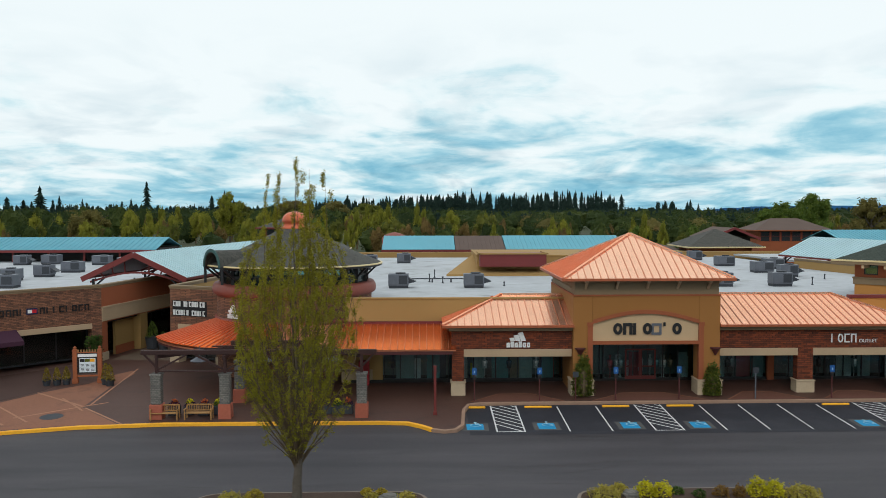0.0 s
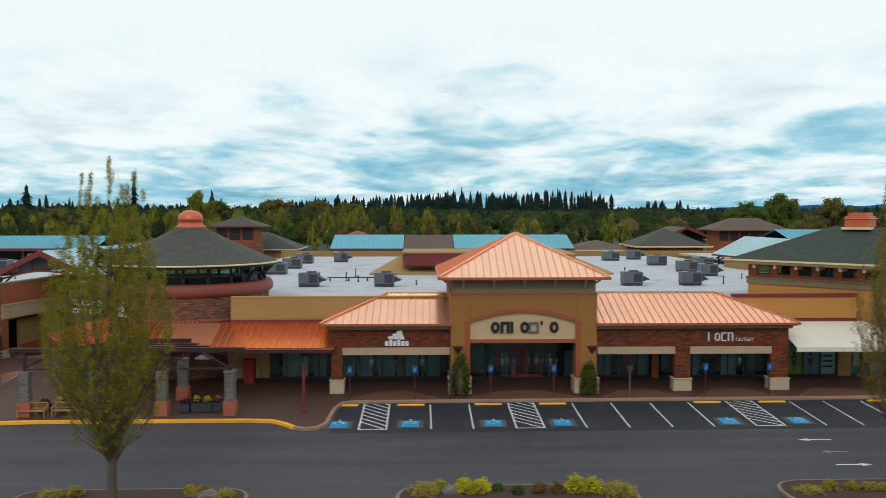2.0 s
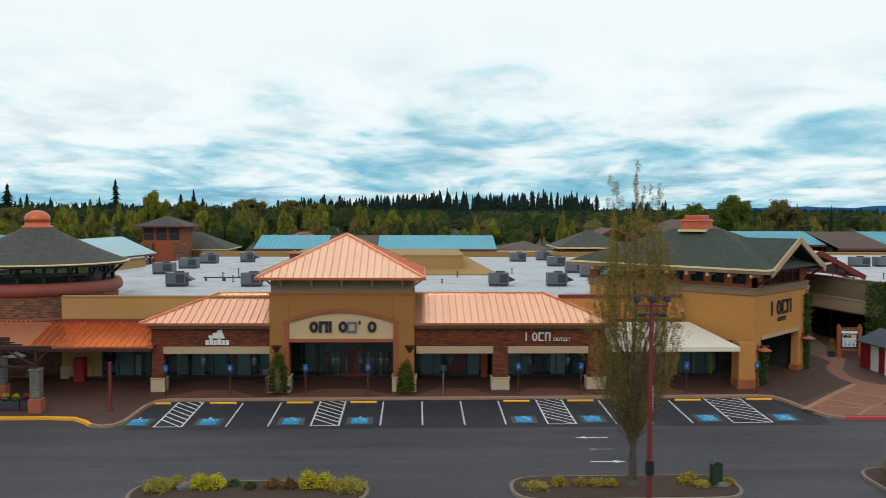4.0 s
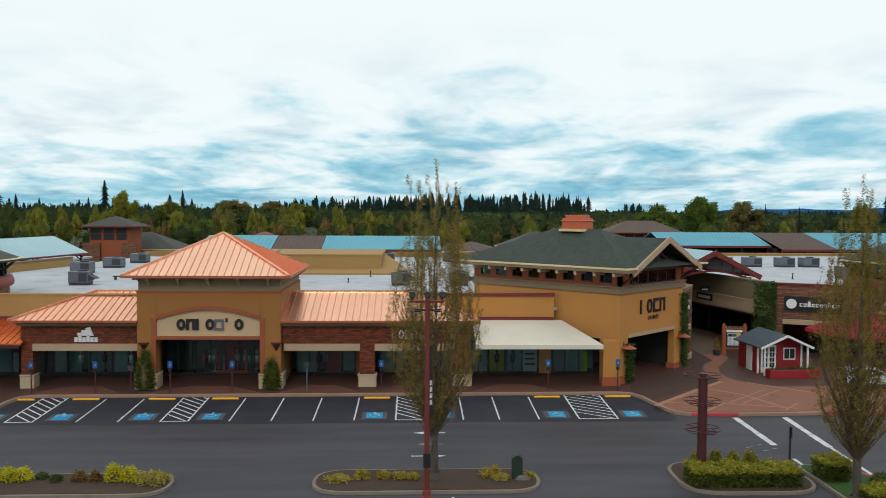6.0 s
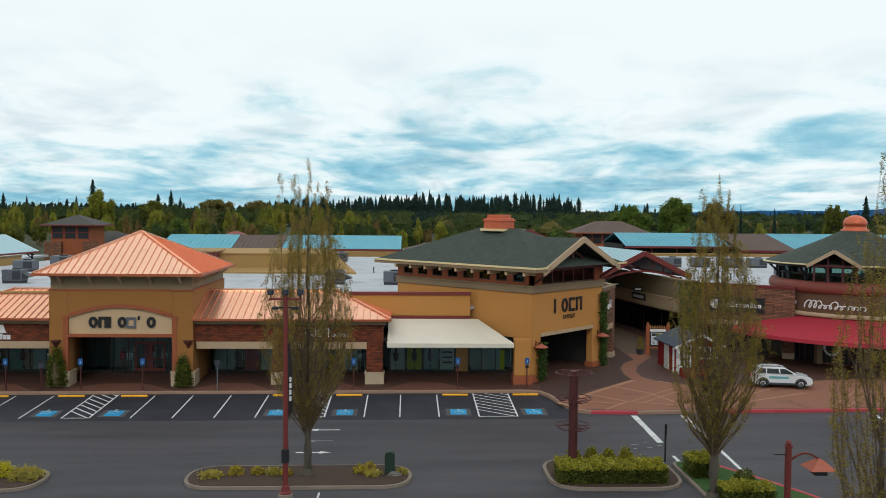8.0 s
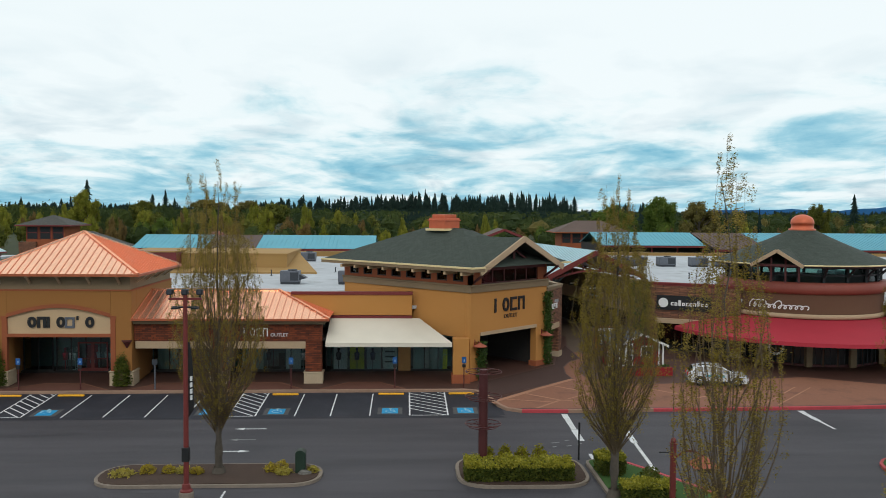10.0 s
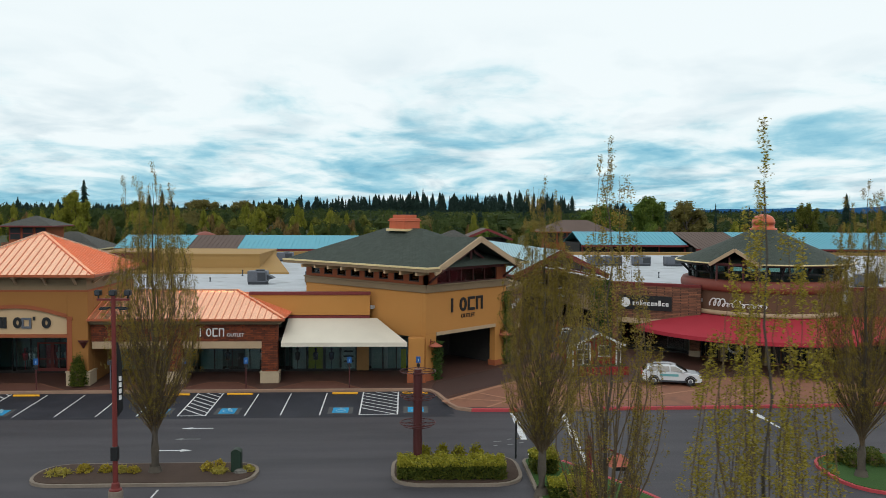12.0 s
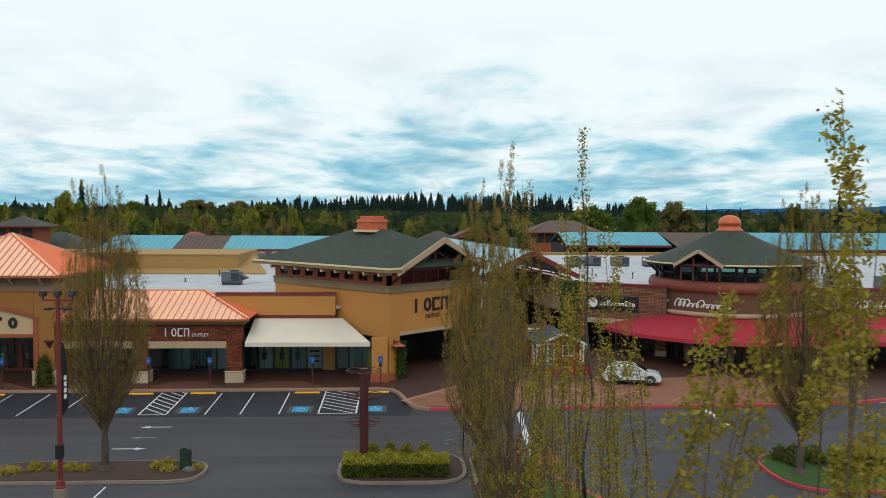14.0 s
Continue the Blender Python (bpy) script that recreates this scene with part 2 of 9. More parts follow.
def soil(m, colour, scale, lo, hi, amount, stretch=(1, 1, 1)):
    """Irregular dirt of a second colour over a material."""
    nt = m.node_tree
    b = nt.nodes["Principled BSDF"]
    old = b.inputs["Base Color"].links[0].from_socket
    g = nt.nodes.new("ShaderNodeNewGeometry")
    st = nt.nodes.new("ShaderNodeVectorMath")
    st.operation = "MULTIPLY"
    st.inputs[1].default_value = stretch
    nt.links.new(g.outputs["Position"], st.inputs[0])
    n = nt.nodes.new("ShaderNodeTexNoise")
    n.inputs["Scale"].default_value, n.inputs["Detail"].default_value, n.inputs["Roughness"].default_value = scale, 7, 0.62
    nt.links.new(st.outputs[0], n.inputs["Vector"])
    r = nt.nodes.new("ShaderNodeMapRange")
    r.inputs["From Min"].default_value, r.inputs["From Max"].default_value, r.inputs["To Max"].default_value = lo, hi, amount
    nt.links.new(n.outputs["Fac"], r.inputs["Value"])
    x = nt.nodes.new("ShaderNodeMix")
    x.data_type = "RGBA"
    nt.links.new(r.outputs["Result"], x.inputs["Factor"])
    nt.links.new(old, x.inputs["A"])
    x.inputs["B"].default_value = (*colour, 1)
    nt.links.new(x.outputs["Result"], b.inputs["Base Color"])


soil(MEMBRANE, (0.13, 0.125, 0.11), 0.35, 0.56, 0.72, 0.7)
soil(ASPHALT, (0.022, 0.021, 0.025), 0.22, 0.52, 0.68, 0.55, (0.35, 1, 1))
soil(SEALED, (0.036, 0.036, 0.044), 0.5, 0.52, 0.75, 0.6)
soil(PAVING, (0.035, 0.02, 0.016), 0.6, 0.55, 0.7, 0.6)
soil(PAVE_PINK, (0.09, 0.042, 0.03), 0.5, 0.54, 0.72, 0.55)
BRICK = brick_mat("split_brick", (0.22, 0.047, 0.015), (0.085, 0.022, 0.010), (0.03, 0.014, 0.010), 0.42, 0.14)
STONE = brick_mat("ledge_stone", (0.27, 0.115, 0.062), (0.12, 0.056, 0.036), (0.05, 0.028, 0.02), 0.55, 0.13)
GREYSTONE = brick_mat("grey_stone", (0.19, 0.175, 0.155), (0.12, 0.115, 0.105), (0.085, 0.08, 0.075), 0.21, 0.12)
PLINTH = mat("plinth_stone", (0.44, 0.34, 0.23), 0.85, grain=0.15, scale=9, big=0.15, bigscale=0.8)
TERRA = mat("terracotta_base", (0.36, 0.10, 0.06), 0.75, grain=0.15, scale=9, big=0.15, bigscale=0.8)
DARKSTEEL = mat("dark_steel", (0.022, 0.024, 0.026), 0.5, metal=0.3, grain=0.1, scale=6, bump=0.05)
BROWNSTEEL = mat("brown_steel", (0.085, 0.022, 0.022), 0.5, metal=0.2, grain=0.12, scale=6, bump=0.05)
REDSTEEL = mat("red_steel", (0.17, 0.03, 0.026), 0.5, metal=0.2, grain=0.12, scale=6, bump=0.05)
TEAL = mat("teal_frame", (0.02, 0.075, 0.07), 0.5, grain=0.1, scale=6, bump=0.05)
GLASS = glass_mat("shop_glass", (0.66, 0.74, 0.74))
# the teal stands in for lighting inside the shops, put into the wall colour
SHOPWALL = mat("shop_wall_inner_light", (0.17, 0.25, 0.25), 0.8, grain=0.2, scale=1.5, big=0.6, bigscale=0.6)
CLERE = glass_mat("clerestory_glass", (0.42, 0.62, 0.58))
# near-black, so the shade of ceilings, soffits and insides is in the colour
INTERIOR_SHADE = mat("interior_shade", (0.028, 0.025, 0.024), 0.9, grain=0.2, scale=2, big=0.3, bigscale=0.5)
INTERIOR_L = mat("pale_interior", (0.30, 0.32, 0.31), 0.9, grain=0.1, scale=3, big=0.25, bigscale=0.8)
AWN_WHITE = mat("cream_canvas", (0.66, 0.60, 0.50), 0.85, grain=0.06, scale=14, big=0.08, bigscale=0.6, bump=0.06)
AWN_RED = mat("red_canvas", (0.36, 0.02, 0.036), 0.8, grain=0.06, scale=14, big=0.1, bigscale=0.6, bump=0.06)
AWN_DARK = mat("purple_canvas", (0.045, 0.012, 0.03), 0.8, grain=0.06, scale=14, big=0.1, bigscale=0.6, bump=0.06)
SIGN_BLACK = mat("black_sign_metal", (0.012, 0.012, 0.013), 0.45, grain=0.1, scale=8, bump=0)
SIGN_WHITE = mat("white_sign_face", (0.75, 0.75, 0.74), 0.5, grain=0.05, scale=8, big=0.05, bump=0)
GREYMETAL = mat("grey_galvanised", (0.13, 0.14, 0.165), 0.5, metal=0.4, grain=0.15, scale=4, big=0.2, bigscale=1.2, bump=0.05)
DARKGREY = mat("dark_grey_metal", (0.045, 0.05, 0.06), 0.55, metal=0.3, grain=0.15, scale=4, bump=0.05)
WOOD = mat("teak", (0.32, 0.17, 0.06), 0.7, grain=0.25, scale=12, big=0.15, bigscale=1.5)
CEDAR = mat("red_cedar", (0.30, 0.085, 0.03), 0.65, grain=0.25, scale=12, big=0.15, bigscale=1.5)
MULCH = mat("bark_mulch", (0.055, 0.032, 0.022), 0.95, grain=0.45, scale=14, big=0.25, bigscale=0.9, bump=0.8)
GRASS = mat("lawn", (0.03, 0.08, 0.011), 0.95, grain=0.35, scale=18, big=0.2, bigscale=0.6, bump=0.6)


# ---------- building helpers ----------
def link(name, bm, material, parent=None, smooth=False):
    me = bpy.data.meshes.new(name)
    bmesh.ops.recalc_face_normals(bm, faces=bm.faces)
    if smooth:
        for f in bm.faces:
            f.smooth = True
    bm.to_mesh(me)
    bm.free()
    me.materials.append(material)
    ob = new(name, me)
    ob.parent = parent
    return ob


def part(name, bm, material, parent, label="", smooth=False):
    ob = link(name, bm, material, parent, smooth)
    return tagged(ob, label) if label else ob


def parts(name, rows, material, parent, label="", m=None, bevel=0.02):
    """Several boxes, each a part of its own."""
    return [part(name, boxes(r, m=m, bevel=bevel), material, parent, label) for r in rows]


def single(name, bm, material, label, category, group="", kind="", smooth=False):
    return tagged(link(name, bm, material, None, smooth), label, category, group, kind)


def base(name, label, category, group="", kind="", at=None):
    ob = new(name)
    ob.empty_display_size = 0.3
    if at is not None:
        ob.matrix_basis = at
    return tagged(ob, label, category, group, kind)


def box(bm, x0, x1, y0, y1, z0, z1, m=None, bevel=0.0):
    r = bmesh.ops.create_cube(bm, size=1.0)
    mm = Matrix.Translation(((x0 + x1) / 2, (y0 + y1) / 2, (z0 + z1) / 2)) @ Matrix.Diagonal((x1 - x0, y1 - y0, z1 - z0, 1))
    bmesh.ops.transform(bm, matrix=mm, verts=r["verts"])
    if bevel:
        es = list({e for v in r["verts"] for e in v.link_edges})
        r2 = bmesh.ops.bevel(bm, geom=es, offset=bevel, segments=1, affect="EDGES", clamp_overlap=True)
        vs = list({v for f in r2["faces"] for v in f.verts} | {v for v in r["verts"] if v.is_valid})
    else:
        vs = r["verts"]
    if m is not None:
        bmesh.ops.transform(bm, matrix=m, verts=vs)
    return bm


def boxes(*rows, m=None, bevel=0.0):
    bm = bmesh.new()
    for r in rows:
        box(bm, *r, m=m, bevel=bevel)
    return bm


def prism(bm, pts, z0, z1):
    """An upright prism over a plan outline; z0 and z1 may be numbers or functions of (x, y)."""
    f0 = z0 if callable(z0) else (lambda x, y: z0)
    f1 = z1 if callable(z1) else (lambda x, y: z1)
    lo = [bm.verts.new((x, y, f0(x, y))) for x, y in pts]
    hi = [bm.verts.new((x, y, f1(x, y))) for x, y in pts]
    n = len(pts)
    bm.faces.new(lo[::-1])
    bm.faces.new(hi)
    for i in range(n):
        bm.faces.new((lo[i], lo[(i + 1) % n], hi[(i + 1) % n], hi[i]))
    return bm


def slab(bm, pts, thick):
    """A flat plate: a 3D outline pushed down by thick."""
    hi = [bm.verts.new(p) for p in pts]
    lo = [bm.verts.new((p[0], p[1], p[2] - thick)) for p in pts]
    n = len(pts)
    bm.faces.new(hi)
    bm.faces.new(lo[::-1])
    for i in range(n):
        bm.faces.new((lo[i], lo[(i + 1) % n], hi[(i + 1) % n], hi[i]))
    return bm


def tube(bm, a, b, r0, r1=None, n=8, caps=True):
    a, b = Vector(a), Vector(b)
    r1 = r0 if r1 is None else r1
    q = (b - a).to_track_quat("Z", "Y")
    rings = []
    for p, r in ((a, r0), (b, r1)):
        rings.append([bm.verts.new(p + q @ Vector((r * math.cos(2 * math.pi * i / n), r * math.sin(2 * math.pi * i / n), 0))) for i in range(n)])
    for i in range(n):
        bm.faces.new((rings[0][i], rings[0][(i + 1) % n], rings[1][(i + 1) % n], rings[1][i]))
    if caps:
        bm.faces.new(rings[0][::-1])
        bm.faces.new(rings[1])
    return bm


def beam(bm, a, b, w, h):
    """A square bar from a to b, w wide and h high."""
    a, b = Vector(a), Vector(b)
    d = b - a
    side = d.cross(Vector((0, 0, 1)))
    if side.length < 1e-4:
        side = Vector((1, 0, 0))
    side.normalize()
    up = side.cross(d).normalized()
    vs = []
    for p in (a, b):
        for s, u in ((-1, -1), (1, -1), (1, 1), (-1, 1)):
            vs.append(bm.verts.new(p + side * s * w / 2 + up * u * h / 2))
    for f in ((0, 1, 2, 3), (7, 6, 5, 4), (0, 4, 5, 1), (1, 5, 6, 2), (2, 6, 7, 3), (3, 7, 4, 0)):
        bm.faces.new([vs[i] for i in f])
    return bm


def lathe(bm, cx, cy, profile, n=48, a0=0.0, a1=360.0):
    """Turns a profile of (radius, height) round an upright axis."""
    full = abs(a1 - a0) >= 359.9
    k = n if full else n + 1
    rings = []
    for r, z in profile:
        rings.append([bm.verts.new((cx + r * math.cos(radians(a0 + (a1 - a0) * i / n)), cy + r * math.sin(radians(a0 + (a1 - a0) * i / n)), z)) for i in range(k)])
    for p, q in zip(rings, rings[1:]):
        for i in range(n):
            j = (i + 1) % k
            bm.faces.new((p[i], p[j], q[j], q[i]))
    return bm


def clip(poly, axis, lim, keep_above):
    out = []
    for i in range(len(poly)):
        a, b = poly[i], poly[(i + 1) % len(poly)]
        da, db = a[axis] - lim, b[axis] - lim
        if not keep_above:
            da, db = -da, -db
        if da >= 0:
            out.append(a)
        if (da > 0) != (db > 0) and abs(da - db) > 1e-9:
            t = da / (da - db)
            out.append(tuple(a[k] + t * (b[k] - a[k]) for k in range(2)))
    return out


def seamed(parent, outline, step, pan, seam, thick=0.03, rib=0.05, name="roof_panel", joined=False, wide=0.04):
    """A standing-seam roof slope. outline: 3D points, the eave first (two points), then round. Each pan with its rib is one piece."""
    P = [Vector(p) for p in outline]
    u = (P[1] - P[0]).normalized()
    nrm = (P[1] - P[0]).cross(P[-1] - P[0]).normalized()
    if nrm.z < 0:
        nrm = -nrm
    v = nrm.cross(u)
    flat = [((p - P[0]).dot(u), (p - P[0]).dot(v)) for p in P]
    lo, hi = min(f[0] for f in flat), max(f[0] for f in flat)
    n = max(1, round((hi - lo) / step))
    all_bm = bmesh.new() if joined else None
    for i in range(n):
        a, b = lo + (hi - lo) * i / n, lo + (hi - lo) * (i + 1) / n
        piece = clip(clip(flat, 0, a, True), 0, b, False)
        if len(piece) < 3:
            continue
        bm = all_bm if joined else bmesh.new()

        def at(q, h):
            return P[0] + u * q[0] + v * q[1] + nrm * h
        top = [bm.verts.new(at(q, thick)) for q in piece]
        low = [bm.verts.new(at(q, 0)) for q in piece]
        k = len(piece)
        bm.faces.new(top)
        bm.faces.new(low[::-1])
        for j in range(k):
            bm.faces.new((low[j], low[(j + 1) % k], top[(j + 1) % k], top[j]))
        rb = bmesh.new() if not joined else bm
        c = clip(clip(flat, 0, max(a, lo + 0.01), True), 0, max(a, lo + 0.01) + wide, False)
        if len(c) >= 3:
            v0, v1 = min(q[1] for q in c), max(q[1] for q in c)
            xs = (max(a, lo + 0.01), max(a, lo + 0.01) + wide)
            vs = [rb.verts.new(at((x, y), h)) for h in (thick, thick + rib) for x, y in ((xs[0], v0), (xs[1], v0), (xs[1], v1), (xs[0], v1))]
            for f in ((4, 5, 6, 7), (0, 4, 7, 3), (1, 2, 6, 5), (0, 1, 5, 4), (2, 3, 7, 6)):
                rb.faces.new([vs[q] for q in f])
        if not joined:
            ob = part(name, bm, pan, parent)
            if len(rb.verts):
                part("seam", rb, seam, ob)
            else:
                rb.free()
    if joined:
        return part(name, all_bm, pan, parent)


def rounded(pts, r, n=6):
    """A plan outline with its corners rounded."""
    out = []
    k = len(pts)
    for i in range(k):
        a, b, c = Vector(pts[i - 1]), Vector(pts[i]), Vector(pts[(i + 1) % k])
        rr = min(r, (a - b).length * 0.49, (c - b).length * 0.49)
        p, q = b + (a - b).normalized() * rr, b + (c - b).normalized() * rr
        for j in range(n + 1):
            t = j / n
            out.append(tuple((1 - t) ** 2 * p + 2 * t * (1 - t) * b + t * t * q))
    return out


# ---------- ground ----------
def road_z(y):
    return 0.045 * max(0.0, min(y, 60.0) - 53.7)


def walk_z(y):
    return 0.15 + 0.045 * max(0.0, min(y, 60.0) - 52.5) + 0.025 * max(0.0, min(y, 74.0) - 60.0)


bm = bmesh.new()
xs, ys = (-4000, -400, -60, 50.2, 100, 500, 4000), (-500, -60, 30, 45, 53.7, 60, 74, 140)
grid = [[bm.verts.new((x, y, road_z(y))) for x in xs] for y in ys]
for i in range(len(ys) - 1):
    for j in range(len(xs) - 1):
        bm.faces.new((grid[i][j], grid[i][j + 1], grid[i + 1][j + 1], grid[i + 1][j]))
single("ground_road", bm, ASPHALT, "worn dark grey asphalt drive lane with fine cracks", "road", kind="structure")
bm = bmesh.new()
va = [bm.verts.new(p) for p in ((-4000, 140, 0.25), (4000, 140, 0.25), (4000, 4800, 0.25), (-4000, 4800, 0.25))]
bm.faces.new(va)
single("ground_meadow", bm, EARTH, "green and tan meadow ground under distant woods", "ground", kind="structure")

# newer, darker asphalt in the parking row
bm = bmesh.new()
for a, b in ((53.05, 53.7), (53.7, 59.95)):
    k = [bm.verts.new((x, y, road_z(y) + 0.006)) for x, y in ((6.6, a), (52.6, a), (52.2, b), (6.6, b))]
    bm.faces.new(k)
single("parking_row", bm, SEALED, "newly sealed dark asphalt of the parking row", "pavement", kind="structure")

KERB = [(-75, 50.6), (-40, 51.6), (-30, 52.7), (-24, 53.9), (-18.5, 55.2), (-13, 55.7), (0.8, 55.6), (2.6, 55.4), (3.5, 54.7), (4.2, 53.9), (5.0, 53.55), (5.8, 53.8), (6.3, 54.8), (6.5, 58.2), (6.9, 59.6), (7.6, 59.95), (30, 59.95),
        (50.2, 59.95), (51.0, 59.7), (51.5, 58.8), (52.3, 55.8), (52.8, 54.8), (53.8, 54.3), (57, 54.2), (63, 54.5), (70, 54.7), (78, 55.0), (85, 55.5), (88, 56.4), (89.5, 59.2), (91, 60.2), (130, 60.2)]
bm = bmesh.new()
rows = []
for x, y in KERB:
    lv = [y] + [v for v in (60.0, 66.0, 74.0, 140.0)]
    rows.append([bm.verts.new((x, max(v, y) + 0.001 * i, walk_z(max(v, y)))) for i, v in enumerate(lv)])
for p, q in zip(rows, rows[1:]):
    for i in range(4):
        bm.faces.new((p[i], q[i], q[i + 1], p[i + 1]))
lo = [bm.verts.new((x, y, -0.1)) for x, y in KERB]
for i in range(len(KERB) - 1):
    bm.faces.new((lo[i], lo[i + 1], rows[i + 1][0], rows[i][0]))
single("plaza_pavement", bm, PAVING, "reddish brown stamped concrete plaza and walkway", "pavement", kind="structure")


def kerb_run(i0, i1, material, label):
    bm = bmesh.new()
    pts = KERB[i0:i1 + 1]
    ring = []
    for i, (x, y) in enumerate(pts):
        a, b = Vector(pts[max(i - 1, 0)]), Vector(pts[min(i + 1, len(pts) - 1)])
        d = (b - a).normalized()
        nn = Vector((-d.y, d.x))
        z = walk_z(y) + 0.012
        o, p = Vector((x, y)) - nn * 0.02, Vector((x, y)) + nn * 0.22
        ring.append([bm.verts.new(c) for c in ((o.x, o.y, road_z(o.y) - 0.05), (o.x, o.y, z - 0.03), (o.x + nn.x * 0.03, o.y + nn.y * 0.03, z), (p.x, p.y, z), (p.x, p.y, z - 0.1))])
    for a, b in zip(ring, ring[1:]):
        for k in range(4):
            bm.faces.new((a[k], b[k], b[k + 1], a[k + 1]))
    single("kerb", bm, material, label, "kerb", kind="structure")


kerb_run(0, 9, YELLOW, "yellow painted kerb along the plaza")
kerb_run(9, 22, CONCRETE, "plain tan concrete kerb by the parking row")
kerb_run(22, 23, REDKERB, "worn red painted kerb")
kerb_run(23, 24, CONCRETE, "plain kerb ramp between red kerbs")
kerb_run(24, 28, REDKERB, "red painted fire lane kerb")
kerb_run(28, 31, CONCRETE, "plain concrete kerb by the far parking row")


def band(pts, material, label, lift=0.005):
    """A flat strip of other paving laid in the plaza."""
    bm = bmesh.new()
    face = bm.faces.new([bm.verts.new((x, y, 0)) for x, y in pts])
    if face.normal.z < 0:
        face.normal_flip()
    bmesh.ops.triangulate(bm, faces=bm.faces[:])
    for cut in (60.0, 74.0):
        bmesh.ops.bisect_plane(bm, geom=bm.verts[:] + bm.edges[:] + bm.faces[:], plane_co=(0, cut, 0), plane_no=(0, 1, 0))
    for v in bm.verts:
        v.co.z = walk_z(v.co.y) + lift
    return single("paving_band", bm, material, label, "paving", kind="structure")


def strip(a, b, w):
    a, b = Vector(a), Vector(b)
    n = Vector((-(b - a).y, (b - a).x)).normalized() * w / 2
    return [tuple(a - n), tuple(b - n), tuple(b + n), tuple(a + n)]


# ---------- main row of shops ----------
row = base("shop_row", "long single-storey shop row with copper roofs and brick piers", "shop building")
WALL_Y, BACK_Y = 62.3, 66.6


def wallbox(name, r, material, parent, label=""):
    return part(name, boxes(r, bevel=0.02), material, parent, label)


def shop_window(parent, x0, x1, y, z0, z1, panes, lit=0.5, seed=0):
    """Shop glazing with its frame and panes, and a shallow dark display space behind."""
    w = part("window", boxes((x0, x1, y - 0.06, y + 0.06, z0, z0 + 0.10)), DARKSTEEL, parent)
    part("head_rail", boxes((x0, x1, y - 0.06, y + 0.06, z1 - 0.08, z1)), DARKSTEEL, w)
    for i in range(panes + 1):
        x = x0 + (x1 - x0) * i / panes
        part("mullion", boxes((x - 0.035, x + 0.035, y - 0.07, y + 0.05, z0 + 0.10, z1 - 0.08)), DARKSTEEL, w)
    for i in range(panes):
        a, b = x0 + (x1 - x0) * i / panes + 0.036, x0 + (x1 - x0) * (i + 1) / panes - 0.036
        part("pane", boxes((a, b, y - 0.012, y + 0.012, z0 + 0.101, z1 - 0.081)), GLASS, w)
    return w


# back wall of the arcade, solid parts and roof deck
part("wall", boxes((-2.0, 50.0, 68.5, 68.8, 0.4, 5.8)), SHOPWALL, row, "back wall of the shops, inside light put into its teal")
part("shop_floor", boxes((-2.0, 50.0, BACK_Y - 0.1, 69.6, 0.3, 0.68)), INTERIOR_SHADE, row)
parts("arcade_ceiling", ((5.2, 14.4, 62.45, 69.55, 3.75, 3.95), (25.2, 40.0, 62.45, 69.55, 3.75, 3.95), (-2.0, 5.1, 63.0, 69.55, 3.75, 3.9), (40.0, 47.0, 65.3, 69.55, 3.6, 3.75)), INTERIOR_SHADE, row, bevel=0)
part("roof_deck", prism(bmesh.new(), [(-13.0, 74.2), (-8.0, 74.0), (-2.2, 70.0), (-2.2, 66.3), (46.4, 66.3), (49.0, 68.5), (57.9, 70.0), (59.4, 72.2), (52.5, 140), (-9.0, 140), (-18.2, 75.9)], 5.8, 6.05), MEMBRANE, row, "pale grey flat membrane roof with puddle stains")

# brick wings either side of the tower
for x0, x1, piers in ((5.7, 14.45, ((5.75, 6.6),)), (25.1, 39.4, ((30.95, 32.1), (38.1, 39.35)))):
    part("fascia", boxes((x0, x1, 62.25, 62.6, 3.72, 5.08), bevel=0.02), BRICK, row, "rough red brick fascia under the roof")
    part("cornice", boxes((x0 - (0.2 if x0 < 20 else 0), x1 + (0.2 if x1 > 30 else 0), 61.95, 62.62, 5.08, 5.3), (x0 - (0.45 if x0 < 20 else 0), x1 + (0.45 if x1 > 30 else 0), 61.75, 62.62, 5.3, 5.5), bevel=0.03), TAUPE, row)
    for a, b in piers:
        part("pier", boxes((a, b, 62.2, 63.0, 1.4, 3.72), bevel=0.02), BRICK, row, "red brick pier")
        part("plinth", boxes((a - 0.1, b + 0.1, 62.1, 63.1, 0.3, 1.3), (a - 0.15, b + 0.15, 62.05, 63.15, 1.3, 1.4), bevel=0.03), PLINTH, row, "cream stone plinth")
for a, b in ((6.6, 14.4), (25.25, 30.95), (32.1, 38.1)):
    part("lintel", boxes((a - 0.02, b + 0.02, 62.18, 62.7, 3.18, 3.73), bevel=0.02), LINTEL, row, "long beige stone lintel")
for a, b, n in ((5.8, 14.4, 5), (25.3, 30.6, 4), (30.7, 39.3, 6)):
    shop_window(row, a, b, BACK_Y, 0.68, 3.7, n)
part("window_pier", boxes((30.4, 30.9, BACK_Y - 0.25, BACK_Y + 0.2, 0.5, 3.75)), STUCCO_RED, row)

EAVE_Y, EAVE_Z, RIDGE_Y, RIDGE_Z = 61.65, 5.52, 66.9, 7.24


